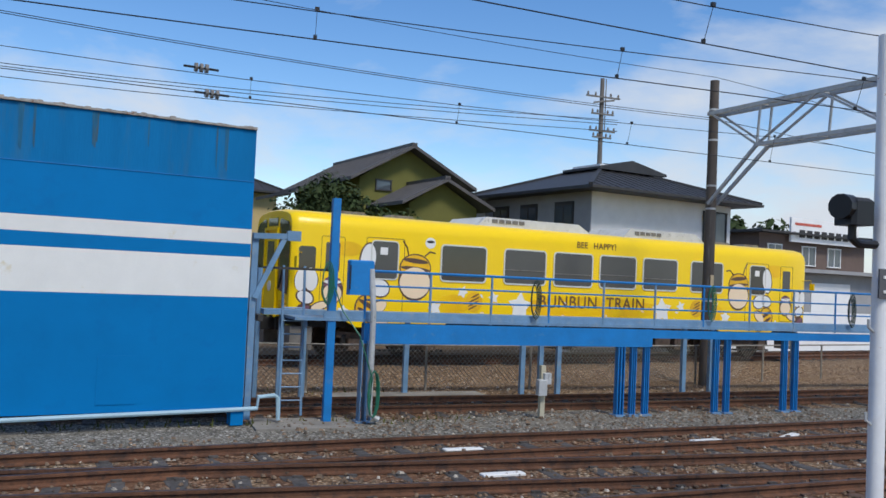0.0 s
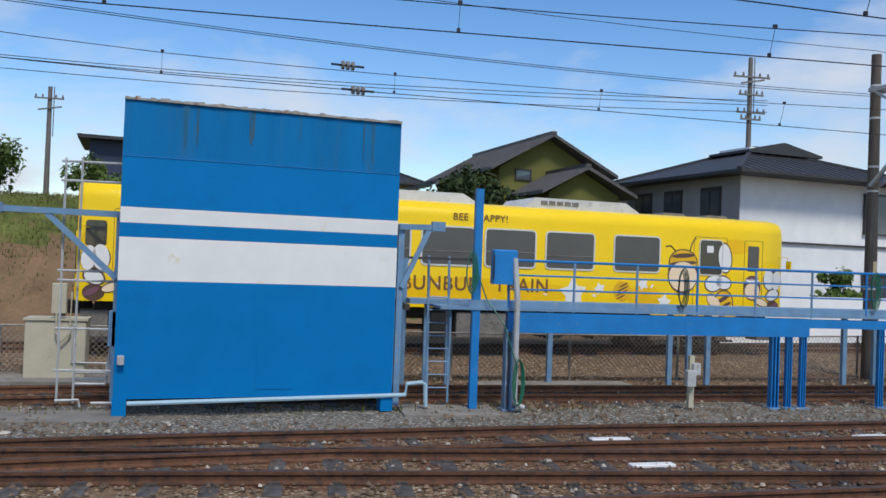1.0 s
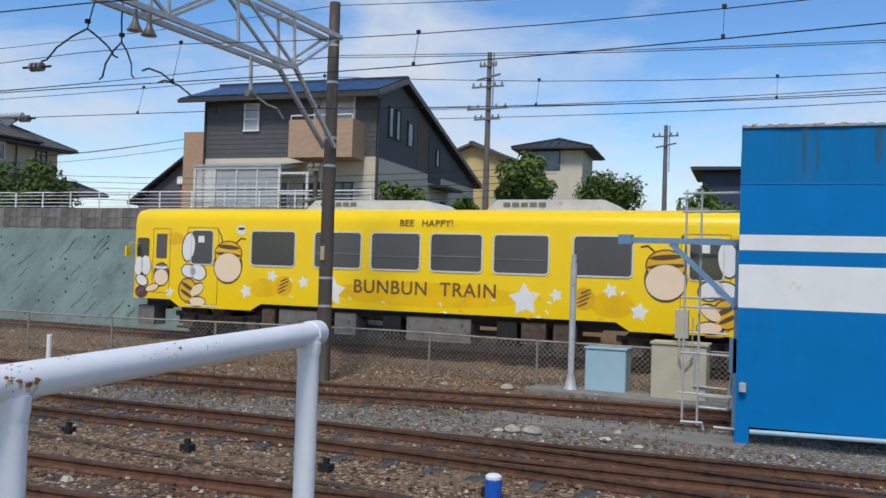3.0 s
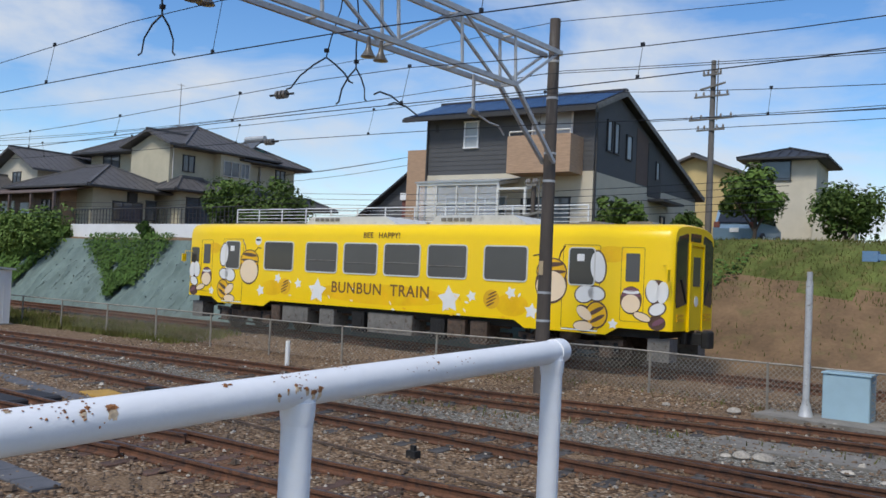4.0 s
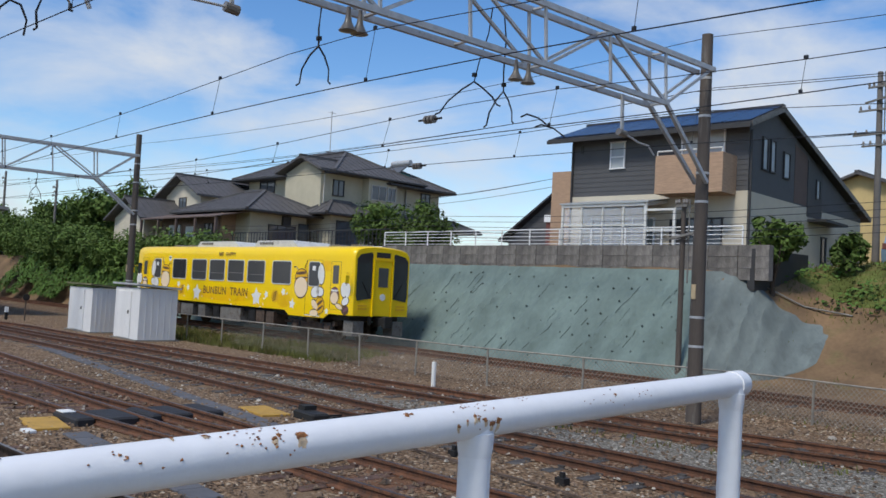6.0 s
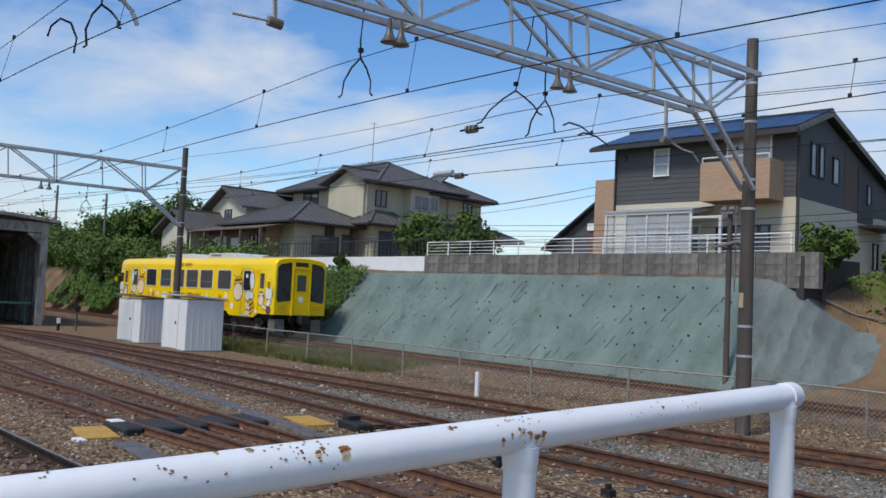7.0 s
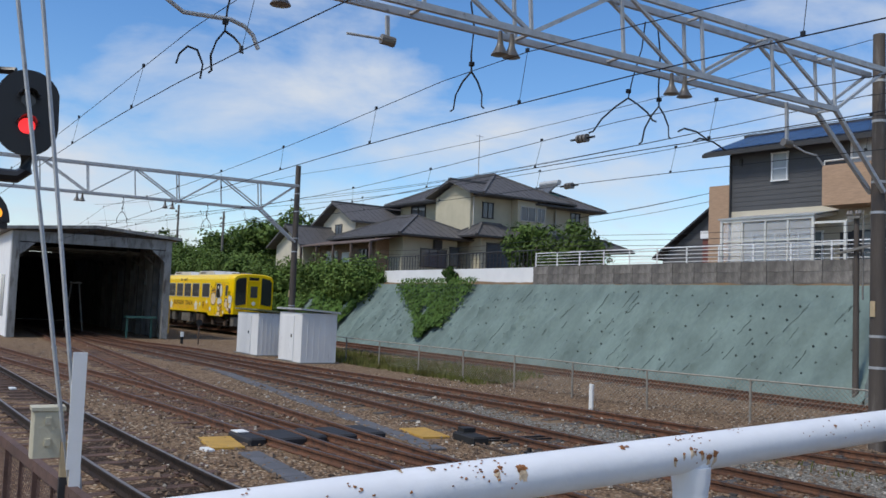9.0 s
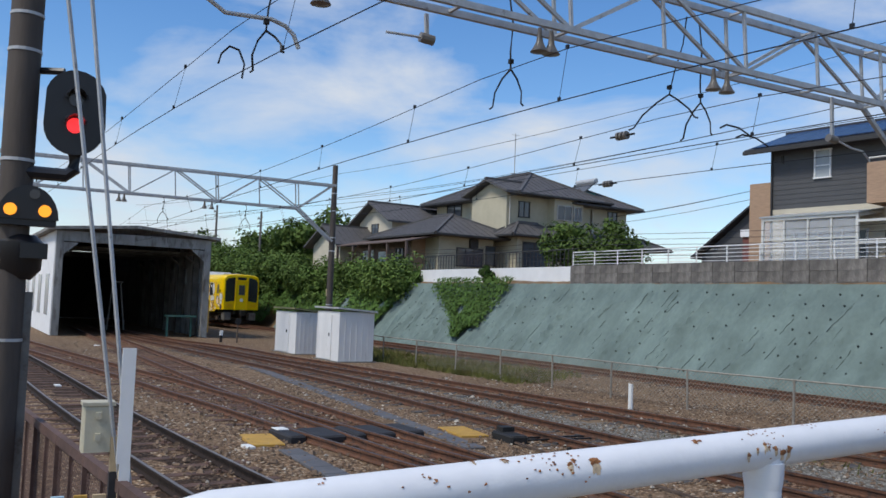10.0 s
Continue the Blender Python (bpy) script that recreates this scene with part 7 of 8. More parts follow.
def right_post():
    s = thing("camera_mast", "white tubular mast with a black hooded signal head and number plate", "signal mast", 7.4, 6.85, -0.05)
    part("mast", Mesh().rod((0, 0, 0), (0, 0, 5.2), 0.085, 14), PIPE_WHITE, s, smooth=True)
    for z in (1.15, 2.1):
        part("step", Mesh().tube([(-0.08, 0, z), (-0.2, -0.05, z + 0.05), (-0.2, -0.05, z + 0.13)], 0.015, 5), GALV, s)
    part("arm", Mesh().tube([(0, 0, 3.0), (-0.3, 0.02, 3.0), (-0.38, 0.02, 3.05), (-0.38, 0.02, 3.2)], 0.045, 8), BLACK_GLOSS, s, smooth=True)
    h = part("signal_head", Mesh().box(-0.38, 0, 3.18, 0.3, 0.3, 0.28, c=0.04), BLACK_GLOSS, s)
    part("hood", Mesh().rod((-0.62, -0.05, 3.36), (-0.44, 0, 3.36), 0.13, 12), BLACK_GLOSS, h)
    n = part("number_plate", Mesh().box(-0.03, -0.1, 2.45, 0.2, 0.02, 0.3), TROUGH, s, "grey plate with pale marks")
    part("plate_bar", Mesh().box(-0.03, -0.115, 2.5, 0.1, 0.01, 0.03).box(-0.03, -0.115, 2.65, 0.1, 0.01, 0.03), WHITE, n)


right_post()


def car():
    c = thing("parked_car", "blue-grey hatchback parked on the bank", "car", -14.2, 33.9, 3.95, 97)
    body = [(-1.9, 0.3), (-1.95, 0.75), (-1.7, 0.95), (-1.35, 1.5), (0.4, 1.55), (1.1, 1.02), (1.85, 0.85), (1.95, 0.4), (1.9, 0.28)]
    part("body", Mesh().prism([(x, -0.82, z) for x, z in body], (0, 1.64, 0)), CAR_BLUE, c)
    part("windscreen", Mesh().prism([(-1.74, -0.7, 0.98), (-1.42, -0.66, 1.44), (-1.42, 0.66, 1.44), (-1.74, 0.7, 0.98)], (-0.03, 0, 0.01)), GLASS_DARK, c)
    part("side_glass", Mesh().prism([(-1.3, -0.835, 1.0), (-1.1, -0.835, 1.45), (0.35, -0.835, 1.48), (0.95, -0.835, 1.03)], (0, 0.02, 0)), GLASS_DARK, c)
    for x in (-1.2, 1.2):
        for y in (-0.82, 0.82):
            w = part("wheel", Mesh().rod((x, y - 0.1, 0.31), (x, y + 0.1, 0.31), 0.31, 18), BLACKPLATE, c)
            part("rim", Mesh().rod((x, y - 0.11, 0.31), (x, y + 0.11, 0.31), 0.19, 14), ALU, w)
    for y in (-0.68, 0.68):
        part("tail_lamp", Mesh().box(-1.9, y, 0.78, 0.08, 0.22, 0.22), H_BRICK, c)
    part("plate", Mesh().box(-1.96, 0, 0.6, 0.02, 0.34, 0.17), WHITE, c)


car()


# ---- poles, gantries and overhead wires ----
def mast(x, y, top, r, label, bands=True):
    p = thing("gantry_mast", label, "overhead line mast", x, y, -0.1, 0, "overhead line masts")
    part("shaft", Mesh().rod((0, 0, 0), (0, 0, top + 0.1), r * 0.95, 16, r * 0.68), POLE, p, smooth=True)
    for z in (1.6, 2.2, 4.6, 5.2, 6.4, 7.2):
        if z < top - 0.2:
            part("clamp_band", Mesh().lathe(0, 0, z, [(r * (0.98 - 0.27 * z / top), 0), (r * (0.98 - 0.27 * z / top), 0.05)], 16), GALV, p)
    part("tag", Mesh().box(0.0, -r * 0.92, 2.6, 0.1, 0.02, 0.3), AMBER_PALE, p)
    return p


def gantry(x, y, top, length, z_low, z_top, slope=0.05, r=0.17, label=""):
    """A mast with a lattice beam that spans the tracks towards -y."""
    mast(x, y, top, r, label or "weathered brown steel overhead line mast")
    g = thing("gantry_beam", "galvanised lattice beam across the tracks", "overhead line beam", group="overhead line beams")
    u = Vector((slope, -1, 0)).normalized()
    o = Vector((x, y, 0))
    half = 0.19
    side = Vector((0, 0, 1)).cross(u)
    at = lambda s, z, k=0.0: o + u * s + side * k + Vector((0, 0, z))
    for k in (-half, half):
        part("upper_chord", Mesh().bar(at(0.0, z_top, k), at(length, z_top, k), 0.07, 0.1), GALV, g)
        part("lower_chord", Mesh().bar(at(1.7, z_low, k), at(length - 1.7, z_low, k), 0.07, 0.09), GALV, g)
        part("end_brace", Mesh().bar(at(1.7, z_low, k), at(0.05, z_low - 1.35, k * 0.7), 0.07, 0.08), GALV, g)
        part("end_diagonal", Mesh().bar(at(1.7, z_low, k), at(0.1, z_top, k), 0.05, 0.05), GALV, g)
    n = int((length - 3.4) / 1.75)
    for i in range(n + 1):
        s = 1.7 + (length - 3.4) * i / n
        for k in (-half, half):
            if i % 2 == 0 or k > 0:
                part("web", Mesh().bar(at(s, z_low, k), at(s + 0.08, z_top, k), 0.045, 0.045), GALV, g)
            if i < n:
                part("diagonal", Mesh().bar(at(s, z_low if i % 2 == 0 else z_top, k), at(s + (length - 3.4) / n, z_top if i % 2 == 0 else z_low, k), 0.05, 0.05), GALV, g)
        part("tie", Mesh().bar(at(s, z_low, -half), at(s, z_low, half), 0.05, 0.03).bar(at(s, z_top, -half), at(s, z_top, half), 0.05, 0.03), GALV, g)
    for s in (5.45, 5.75, 8.95, 9.15, 12.4):
        if s < length - 2:
            i = part("insulator", Mesh().lathe(*at(s, z_low - 0.36), [(0.02, 0), (0.13, 0.02), (0.09, 0.08), (0.05, 0.16), (0.03, 0.3), (0.03, 0.36)], 12), PORCELAIN, g, smooth=True)
    return g


gantry(-11.02, 15.27, 8.06, 17.5, 6.27, 7.28)
gantry(-37.5, 12.8, 8.4, 17.5, 6.3, 7.47, 0.03)
gantry(14.4, 18.8, 7.9, 14.0, 6.0, 7.0, 0.1)


def wire(name, label, pts, r, group="overhead wires"):
    tagged(part(name, Mesh().tube(pts, r, 4), WIRE), label, "overhead wire", group)


SPANS = (-60, -37.4, -10.8, 15.2, 45)


def catenary(pts, contact, messenger, off, r=0.0078, shift=0.0):
    """A contact wire under a sagging carrier wire, with droppers."""
    xs = [-60 + i * 2.0 for i in range(53)]
    low = [(x, line_y(pts, x) + off + 0.15 * math.sin(x * 0.14), contact + 0.05 * math.sin(x * 0.05)) for x in xs]
    wire("contact_wire", "dark contact wire over a track", low, r)
    up = []
    for x in xs:
        k = max(j for j in range(len(SPANS) - 1) if SPANS[j] <= x or j == 0)
        s = (x - SPANS[k]) / (SPANS[k + 1] - SPANS[k])
        sag = 4 * s * (1 - s)
        up.append((x, line_y(pts, x) + off * 0.6, messenger - (messenger - contact - 0.22) * 0.75 * sag))
    wire("carrier_wire", "dark carrier wire above the contact wire", up, r * 0.85)
    for i in range(1, len(xs) - 1, 2):
        tagged(part("dropper", Mesh().rod(low[i], up[i], 0.004, 4).box(low[i][0], low[i][1], low[i][2], 0.04, 0.03, 0.05).box(up[i][0], up[i][1], up[i][2], 0.05, 0.035, 0.05), WIRE), "thin wire dropper with clips", "dropper", "droppers")


catenary(YARD, 5.4, 6.05, 0.0)
catenary(LOOP, 5.12, 5.75, 0.0)
catenary(MIDDLE, 5.15, 5.9, 0.1)
catenary(NEAR, 5.2, 6.0, 0.0)
for dy, z in ((0.35, 7.0), (0.0, 8.0), (-0.5, 6.75)):
    a = [(-60, 7.2), (-37.5, 12.8), (-11.0, 15.27), (14.4, 18.8), (45, 23.0)]
    pts = []
    for (x0, y0), (x1, y1) in zip(a, a[1:]):
        for i in range(12):
            s = i / 12
            pts.append((x0 + (x1 - x0) * s, y0 + (y1 - y0) * s + dy, z - 0.3 * 4 * s * (1 - s)))
    wire("feeder_wire", "dark feeder wire along the masts", pts, 0.0075)
# insulator strings in the yard line and jumper loops
for x, y, z in ((1.35, 15.5, 5.42), (1.15, 15.5, 5.85), (-17.5, 12.7, 5.45), (-13.2, 9.7, 5.6)):
    i = thing("section_insulator", "brown section insulator in the wire", "insulator", x, y, z, 8, "section insulators")
    part("rod", Mesh().rod((-0.3, 0, 0), (0.3, 0, 0), 0.02, 6), DARK, i)
    for k in (-0.09, 0.0, 0.09):
        part("shed", Mesh().rod((k - 0.025, 0, 0), (k + 0.025, 0, 0), 0.08, 10), PORCELAIN, i)
def forked_jumper(top, fork, ends):
    """A cable that drops from the beam and splits to two clips on the wires."""
    t, k = Vector(top), Vector(fork)
    wire("jumper_cable", "dark jumper cable dropping from the beam", [t, t.lerp(k, 0.35) + Vector((0, 0.05, 0)), t.lerp(k, 0.75), k], 0.014, "jumper cables")
    tagged(part("cable_clamp", Mesh().box(k.x, k.y, k.z + 0.08, 0.06, 0.06, 0.06), DARK), "black clamp where a jumper cable forks", "clamp", "cable clamps")
    for sgn, e in zip((-1, 1), ends):
        e = Vector(e)
        wire("jumper_cable", "dark forked jumper cable ending on a wire", [k, k.lerp(e, 0.25) + Vector((0, sgn * 0.05, 0)), k.lerp(e, 0.6) + Vector((0, sgn * 0.05, 0)), k.lerp(e, 0.9) + Vector((0, -sgn * 0.02, -0.02)), e], 0.014, "jumper cables")


forked_jumper((-10.95, 5.86, 6.75), (-10.95, 5.91, 5.74), ((-11.15, 5.7, 5.17), (-10.8, 6.05, 5.2)))
forked_jumper((-10.95, 9.14, 7.1), (-10.95, 8.82, 5.8), ((-11.4, 8.4, 5.25), (-10.6, 9.1, 5.4)))
forked_jumper((-10.95, 9.4, 7.1), (-10.95, 9.47, 5.76), ((-11.1, 9.2, 5.13), (-10.8, 9.6, 5.22)))
forked_jumper((-10.6, 2.35, 6.6), (-10.6, 2.29, 5.55), ((-10.8, 2.17, 5.07), (-10.4, 2.47, 5.27)))
forked_jumper((-37.4, 8.8, 6.3), (-37.4, 8.8, 5.7), ((-37.6, 8.6, 5.2), (-37.2, 9.0, 5.2)))
forked_jumper((-37.4, 5.4, 6.3), (-37.4, 5.4, 5.7), ((-37.6, 5.2, 5.2), (-37.2, 5.6, 5.2)))
wire("jumper_cable", "dark looped cable between two wires", [(-10.7, 1.77, 5.09), (-10.65, 1.79, 5.2), (-10.6, 1.87, 5.29), (-10.55, 1.97, 5.25), (-10.5, 2.03, 5.08), (-10.5, 2.01, 4.91)], 0.014, "jumper cables")
for k, (y, z, dy) in enumerate(((9.95, 5.42, 0.7), (10.3, 5.3, 0.75))):
    wire("jumper_cable", "dark slack cable lying along a wire", [(-11.0, y, z), (-11.0, y + 0.2 * dy, z + 0.07), (-11.0, y + 0.6 * dy, z + 0.05), (-11.0, y + dy, z - 0.06)], 0.016, "jumper cables")
# pull-off arms with their insulators
k = thing("registration_arm", "curved galvanised arm holding the contact wire", "registration arm", -10.6, 1.3, 5.7, 0, "registration arms")
part("arm", Mesh().tube([(0, 0, 0.28), (0, 0.5, -0.02), (0, 1.05, 0.0), (0, 1.22, -0.05), (0, 1.33, -0.14), (0, 1.4, -0.3)], 0.028, 8), GALV, k, smooth=True)
part("drop_stem", Mesh().rod((0, 0, 0.28), (0, 0, 0.72), 0.025, 6), GALV, k)
for y, z, y2 in ((12.6, 5.55, 14.2), (4.6, 5.95, 5.6)):
    k = thing("registration_arm", "thin pull-off arm with a brown insulator", "registration arm", -11.0, y, z, 0, "registration arms")
    part("arm", Mesh().tube([(0, 0.12, 0), (0, 0.5, -0.1), (0, 0.8, -0.12), (0, 1.0, -0.28)] if y > 8 else [(0, 0.0, 0.02), (0, -0.6, 0.0)], 0.018, 6), GALV, k)
    part("insulator", Mesh().rod((0, -0.1, 0.02), (0, 0.1, 0.0), 0.07, 10), PORCELAIN, k)
    part("stem", Mesh().bar((0, 0.0, 0.0), (0, -0.02, 6.3 - z), 0.05, 0.05), GALV, k)


def utility_pole(x, y, z, top, arms, label):
    p = thing("utility_pole", label, "utility pole", x, y, z, 0, "utility poles")
    part("shaft", Mesh().rod((0, 0, -0.2), (0, 0, top - z), 0.15 if top > 6 else 0.09, 12, 0.1 if top > 6 else 0.07), CONC_DARK if top > 6 else POLE, p, smooth=True)
    for h, w in arms:
        a = part("crossarm", Mesh().bar((-w, -0.12, h - z), (w, -0.12, h - z), 0.07, 0.07), GREY_BOX, p)
        for k in (-0.9, -0.45, 0.45, 0.9):
            part("pin_insulator", Mesh().lathe(k * w, -0.12, h - z + 0.05, [(0.035, 0), (0.055, 0.05), (0.03, 0.15)], 8), PORCELAIN, a)
    part("stay", Mesh().rod((0.2, 0, top - z - 2.5), (0.2, 0, top - z), 0.025, 5).bar((-0.5, -0.15, top - z - 1.2), (0.6, -0.15, top - z - 1.0), 0.07, 0.07), GREY_BOX, p)
    return p


CONC_DARK = mat("pole_concrete", (0.17, 0.155, 0.14), 0.9, var=0.2, scale=2)
utility_pole(-15.85, 33.8, 3.5, 11.8, ((11.2, 0.4), (10.3, 0.75), (9.35, 0.95), (8.9, 0.6)), "concrete utility pole with crossarms behind the houses")
utility_pole(20.8, 35.45, 0.2, 12.1, ((11.2, 0.9), (10.4, 0.6), (9.6, 0.7), (9.3, 0.5)), "concrete utility pole with many insulators behind the white house")
utility_pole(-11.2, 46.6, 3.4, 10.5, ((9.9, 0.7),), "plain utility pole on the bank")
utility_pole(-16.0, 21.65, 0.4, 5.5, ((5.3, 0.2),), "short dark utility pole at the foot of the slope")
utility_pole(-62.0, 44.0, 3.9, 13.5, ((12.8, 0.8), (12.0, 0.8)), "utility pole behind the tiled house")
utility_pole(-88.0, 23.0, 3.0, 11.0, ((10.3, 0.9), (9.5, 0.9)), "far utility pole in the cutting")
utility_pole(-95.0, 20.0, 3.0, 12.0, ((11.3, 0.9),), "far utility pole in the cutting")
for k, (za, zb) in enumerate(((9.4, 9.9), (9.5, 9.7), (8.95, 9.4))):
    pts = [(-62 + (82.8) * i / 24, 40 - 6 * smooth(0, 12, i), za + (zb - za) * i / 24 - 0.5 * math.sin(3.1416 * ((i % 12) / 12))) for i in range(25)]
    wire("power_line", "thin power line behind the houses", pts, 0.014, "power lines")
for k in range(5):
    pts = [(-47 + 2.4 * i, main_y(-47 + 2.4 * i) + 2.6, 4.55 + 0.2 * k - 0.22 * math.sin(3.1416 * ((i % 8) / 8))) for i in range(17)]
    wire("telephone_line", "thin black line low along the cutting", pts, 0.008, "telephone lines")


# ---- planting ----
def leaf_cloud(m, centre, radius, count, size, squash=0.8):
    """Small flat leaves round clumps inside an uneven ball."""
    clumps = []
    for _ in range(max(6, count // 90)):
        v = Vector((random.gauss(0, 1), random.gauss(0, 1), random.gauss(0, 1))).normalized() * radius * random.uniform(0.35, 1.0)
        clumps.append((Vector(centre) + Vector((v.x, v.y, v.z * squash)), radius * random.uniform(0.22, 0.42)))
    for _ in range(count):
        c, r = random.choice(clumps)
        v = Vector((random.gauss(0, 1), random.gauss(0, 1), random.gauss(0, 1))).normalized() * r * random.uniform(0.6, 1.05)
        p = c + v
        a = (v.normalized() + Vector((random.uniform(-0.8, 0.8), random.uniform(-0.8, 0.8), random.uniform(-0.2, 1)))).normalized()
        u = a.orthogonal().normalized()
        u = (Matrix.Rotation(random.random() * 6.28, 3, a) @ u)
        w = a.cross(u)
        s = size * random.uniform(0.6, 1.3)
        m.add([p - u * s, p + w * s * 0.5, p + u * s, p - w * s * 0.5], [[0, 1, 2, 3]])


def leafy(name, mesh_in, material, parent=None):
    me = bpy.data.meshes.new(name)
    me.from_pydata(mesh_in.v, [], mesh_in.f)
    me.materials.append(material)
    o = new(name, me)
    o.parent = parent
    return o


def tree(x, y, z, h, r, count, label, material, size=0.11, trunk=0.09):
    t = thing("tree", label, "tree", x, y, z)
    m = Mesh().rod((0, 0, -0.2), (0.05, 0, h * 0.45), trunk, 8, trunk * 0.7)
    for i in range(6):
        a = i * 1.05 + random.random()
        q = (r * 0.65 * math.cos(a), r * 0.65 * math.sin(a), h * random.uniform(0.6, 0.85))
        m.rod((0.02, 0, h * random.uniform(0.15, 0.42)), q, trunk * 0.5, 6, trunk * 0.15)
    part("trunk", m, BARK, t)
    c = Mesh()
    leaf_cloud(c, (0, 0, h * 0.68), r, count, size)
    leafy("crown", c, material, t)


tree(-12.6, 30.5, 3.8, 2.75, 1.15, 4200, "broad round garden tree on the bank", LEAF)
tree(-12.4, 40.1, 3.9, 3.1, 1.6, 4200, "low rounded tree on the bank", LEAF)
tree(-14.95, 24.9, 2.7, 2.7, 0.85, 2200, "slender shrub in front of the cream wall", LEAF)
tree(-13.9, 27.6, 3.2, 1.7, 0.7, 1100, "thin grey-green shrub on the bank", LEAF)
tree(-8.2, 42.0, 3.8, 2.6, 1.2, 1500, "small pale tree behind the bank", LEAF)
tree(7.0, 31.0, 0.2, 5.7, 1.9, 5600, "dark broad tree before the olive house", LEAF_DARK)
tree(9.6, 31.4, 0.2, 4.9, 1.6, 3600, "dark tree before the olive house", LEAF_DARK)
tree(4.0, 38.0, 0.2, 5.6, 1.3, 1600, "small green tree between houses", LEAF)
tree(-35.5, 24.2, 3.6, 2.4, 1.5, 3400, "bushy garden trellis plants", LEAF)
tree(-32.6, 24.6, 3.6, 2.3, 1.5, 3200, "bushy garden plants by the wall", LEAF)
tree(-39.3, 21.9, 3.2, 1.1, 0.55, 900, "bush hanging over the wall", IVY)
tree(19.6, 27.0, 0.2, 2.6, 0.9, 1200, "garden shrub by the white wall", LEAF)
for i in range(13):
    x = -48.2 - i * 3.4 + random.uniform(-0.6, 0.6)
    up = smooth(58, 90, -x)
    tree(x, main_y(x) + 3.9 + up * 1.5 + random.uniform(0, 0.8), 1.5 + up, 2.95 + 1.2 * up + random.uniform(0, 0.4), 1.85 + 0.7 * up, 5600, "dense green roadside thicket on the cutting", LEAF, 0.12)
for i in range(14):
    x = -66 - i * 3.6
    tree(x, main_y(x) + 9 + random.uniform(0, 6), 3.6, 4.4 + random.uniform(0, 1.6), 2.8, 3600, "bright green woodland tree on the hill", LEAF, 0.22, 0.16)
for i in range(10):
    x = -84 - i * 7
    tree(x, main_y(-85) + 24 + random.uniform(0, 14), 3.2, 5.0 + random.uniform(0, 2), 3.6, 2300, "dark woodland tree on the hill crest", LEAF_DARK, 0.32, 0.16)
for i in range(7):
    x = 24 + i * 7
    tree(x, 62 + random.uniform(0, 8), 0.3, 8.0, 4.0, 1600, "woodland tree behind the houses", LEAF_DARK, 0.4, 0.2)


def ivy(x0, x1, f0, f1, count, name, label, size=0.09, taper=0.0):
    m = Mesh()
    for _ in range(count):
        f = random.uniform(f0, f1)
        x = random.uniform(x0, x1)
        if taper:
            # a tongue that narrows downwards
            q = smooth(f0, f1, f)
            x = taper + (x - taper) * (0.16 + 0.84 * q) + random.gauss(0, 0.28)
        else:
            x -= (1 - f) * 1.3
        if noise.noise((x * 0.6, f * 2.5, 3)) < -0.32 - 0.5 * (f - 0.5):
            continue
        p = Vector((x, main_y(x) + 1.9 + 2.45 * f - random.uniform(0, 0.22), 0.15 + 3.4 * f + random.uniform(0, 0.1)))
        a = Vector((random.uniform(-0.5, 0.5), -1, random.uniform(0.1, 1))).normalized()
        u = Matrix.Rotation(random.random() * 6.28, 3, a) @ a.orthogonal().normalized()
        w = a.cross(u)
        s = size * random.uniform(0.6, 1.4)
        m.add([p - u * s, p + w * s * 0.6, p + u * s, p - w * s * 0.6], [[0, 1, 2, 3]])
    o = leafy(name, m, IVY)
    tagged(o, label, "ivy", kind="stuff")


ivy(-44.0, -37.0, 0.18, 1.06, 6500, "ivy", "green ivy hanging down the cutting", 0.08, -38.0)
ivy(-76.0, -46.8, 0.1, 1.15, 19000, "ivy", "dense green creepers over the cutting", 0.13)


def tufts(name, label, zone, count, h, material=None):
    m = Mesh()
    for _ in range(count):
        x, y = zone()
        z = bank(x, y)
        a = random.random() * 6.28
        q = h * random.uniform(0.5, 1.4)
        w = 0.018
        lx, ly = random.uniform(-0.5, 0.5) * q, random.uniform(-0.5, 0.5) * q
        m.add([(x - w * math.cos(a), y - w * math.sin(a), z), (x + w * math.cos(a), y + w * math.sin(a), z), (x + lx, y + ly, z + q)], [[0, 1, 2]])
    tagged(leafy(name, m, material or GRASS), label, "grass", kind="stuff")


def fence_zone():
    x = random.uniform(-44, -24)
    return x, line_y(FENCE_LINE, x) + random.uniform(-0.5, 2.2)


def bank_zone():
    while True:
        x = random.uniform(-15.5, -1)
        d = random.uniform(6.0, 12) if random.random() < 0.92 else random.uniform(3.5, 6)
        if noise.noise((x * 0.5, d * 0.5, 9)) > -0.25 - 0.5 * smooth(5, 9, d):
            return x, main_y(x) + d


def yard_zone():
    x = random.uniform(-14, 6)
    return x, random.choice((line_y(FENCE_LINE, x) + random.uniform(-0.3, 0.3), line_y(YARD, x) - random.uniform(1.0, 1.6)))


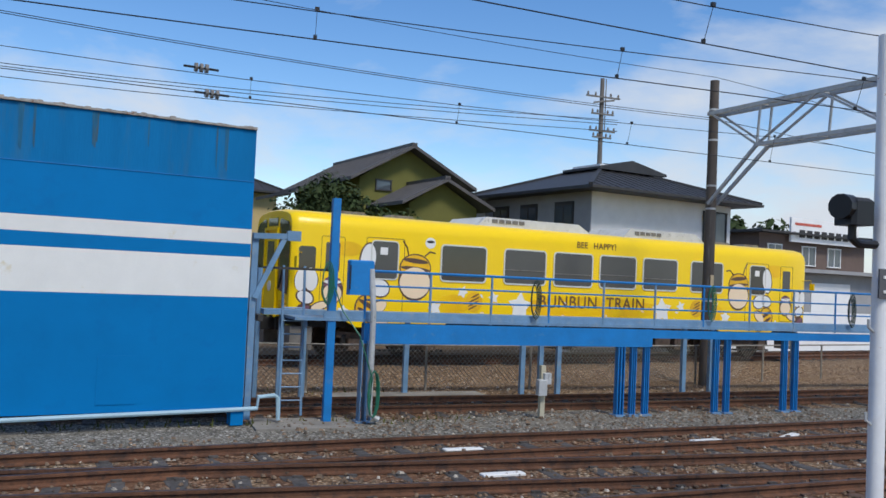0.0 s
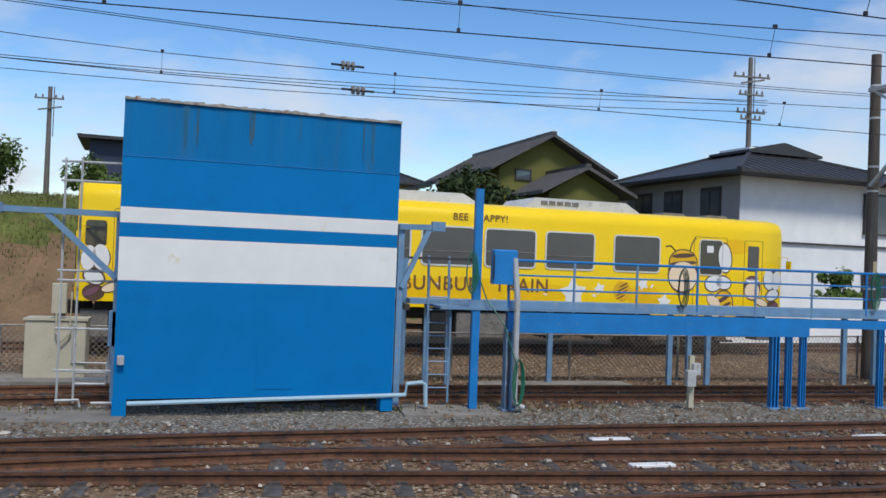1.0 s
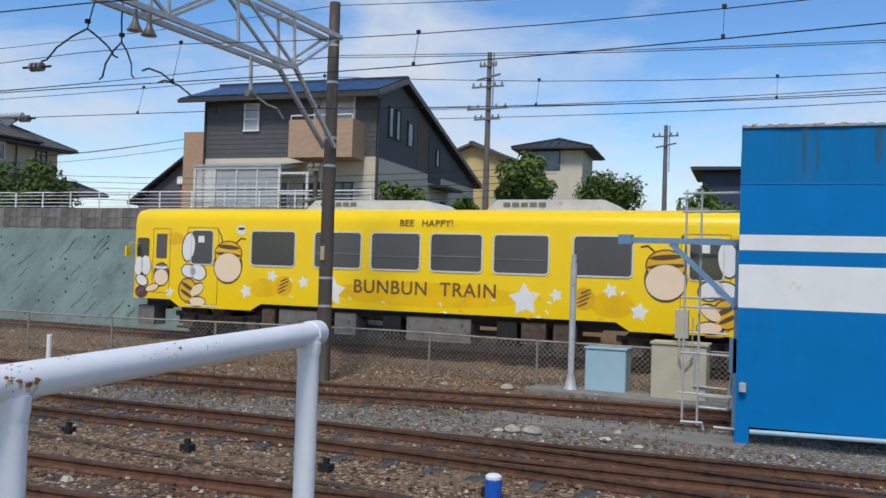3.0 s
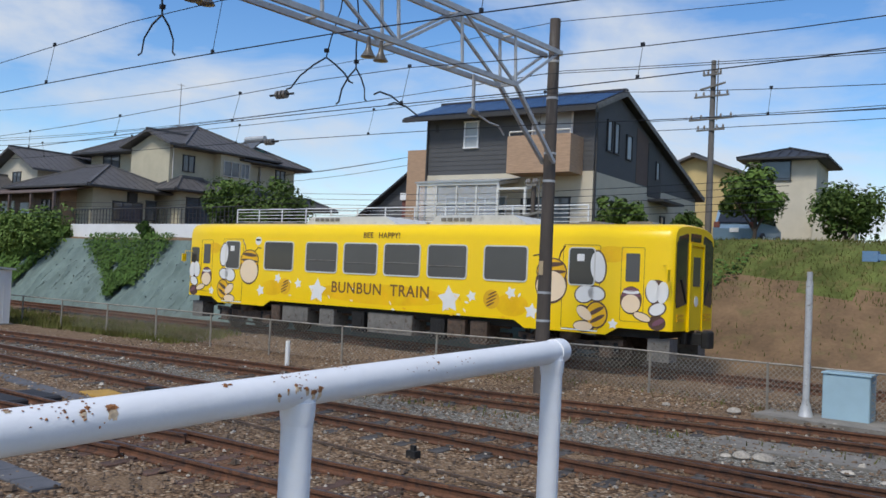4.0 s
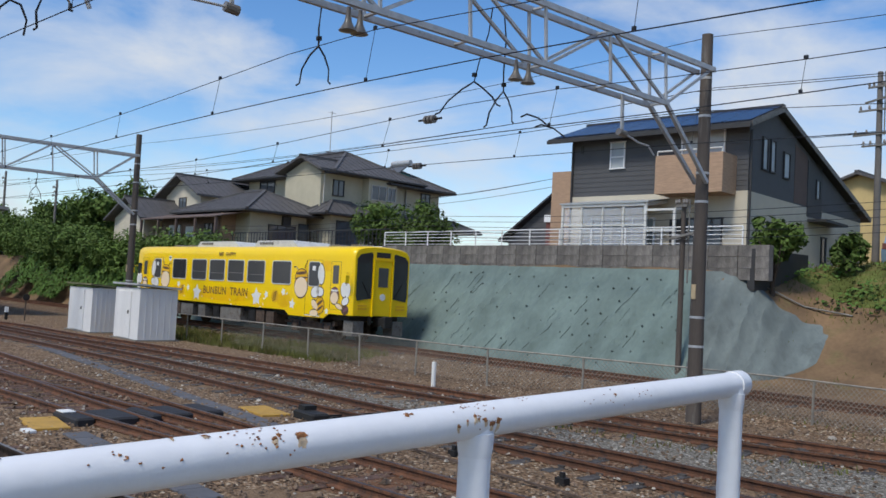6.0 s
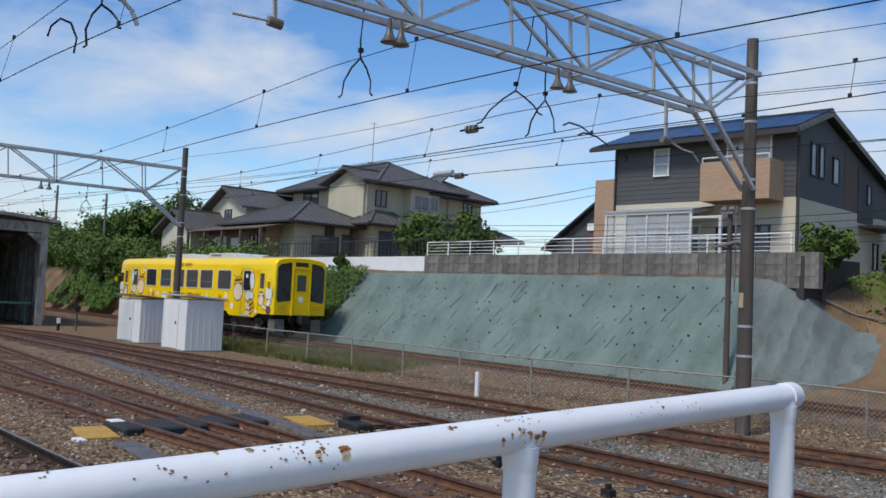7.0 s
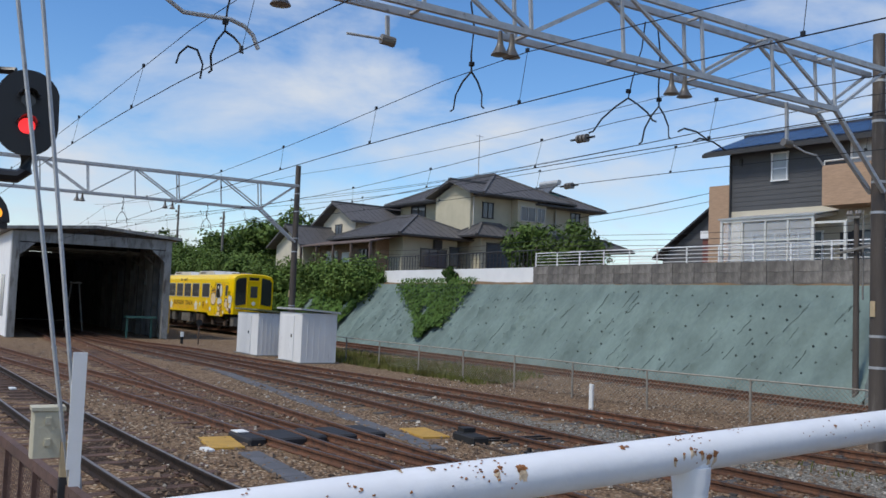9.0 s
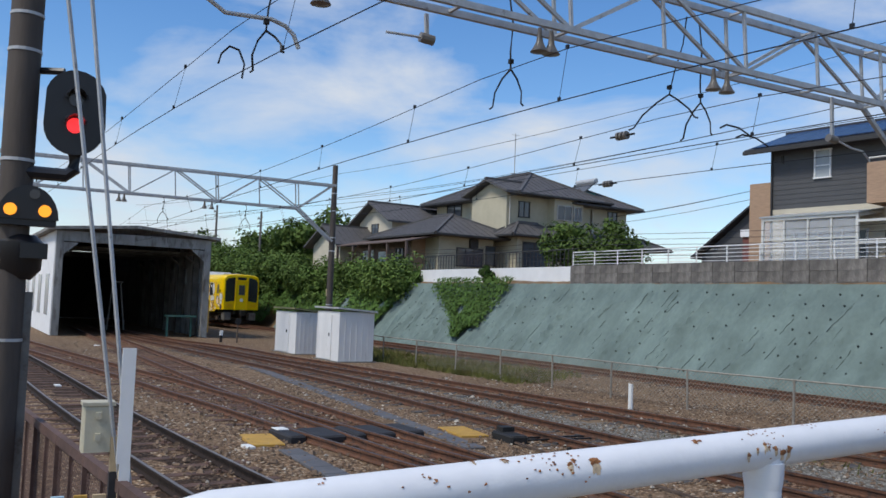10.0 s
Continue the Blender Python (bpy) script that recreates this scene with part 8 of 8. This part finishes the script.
tufts("grass", "yellow-green grass along the fence", fence_zone, 9000, 0.22)
tufts("grass", "rough grass and weeds on the earth bank", bank_zone, 9000, 0.11)
tufts("weeds", "sparse dry weeds along the yard", yard_zone, 700, 0.1)
m = Mesh()
for _ in range(620):
    x = random.uniform(-15.6, -11.5)
    y = main_y(x) + random.uniform(6.2, 8.4)
    if noise.noise((x * 1.1, y * 1.1, 8)) < 0.02:
        continue
    leaf_p = Vector((x, y, bank(x, y) + random.uniform(0.03, 0.26)))
    a = Vector((random.uniform(-1, 1), random.uniform(-1, 0), 1)).normalized()
    u = Matrix.Rotation(random.random() * 6.28, 3, a) @ a.orthogonal().normalized()
    w = a.cross(u)
    m.add([leaf_p - u * 0.09, leaf_p + w * 0.05, leaf_p + u * 0.09, leaf_p - w * 0.05], [[0, 1, 2, 3]])
tagged(leafy("weeds", m, IVY), "leafy weeds below the house", "weeds", kind="stuff")


def far_hill():
    xs = [-340 + 9 * i for i in range(82)]
    vs, fs = [], []
    for j, (y, k) in enumerate(((150, 0), (175, 0.7), (205, 1.0), (260, 0.8))):
        for x in xs:
            lump = (noise.noise((x * 0.011, 2, 0)) + 0.6) * 9 + 3.5 * noise.noise((x * 0.07, y, 1)) + 9 * smooth(60, 200, -x)
            vs.append((x, y + 4 * noise.noise((x * 0.1, y, 3)), max(0, lump) * k))
    n = len(xs)
    for j in range(3):
        fs += [[j * n + i, j * n + i + 1, (j + 1) * n + i + 1, (j + 1) * n + i] for i in range(n - 1)]
    o = part("backdrop", Mesh().add(vs, fs), HILL, smooth=True)
    tagged(o, "distant wooded hills", "hill", kind="structure")


far_hill()


# ---- what moves ----
def motions():
    rows = []
    for t, x in CAR_ROWS:
        s = (main_y(x + 6) - main_y(x - 6)) / 12
        rows.append((t, pose(x, main_y(x), LINE_Z, 0, 0, math.degrees(math.atan(s)))))
    walk(CAR, rows)
    for o, wx in WHEELS:
        spin = []
        n = 200
        for i in range(n + 1):
            t = 10.0 * i / n
            k = max(j for j in range(len(CAR_ROWS) - 1) if CAR_ROWS[j][0] <= t)
            (ta, xa), (tb, xb) = CAR_ROWS[k], CAR_ROWS[k + 1]
            x = xa + (xb - xa) * (t - ta) / (tb - ta)
            spin.append((t, pose(wx, 0, 0.43) @ Matrix.Rotation((x - CAR_ROWS[0][1]) / 0.43, 4, "Y")))
        walk(o, spin)


motions()
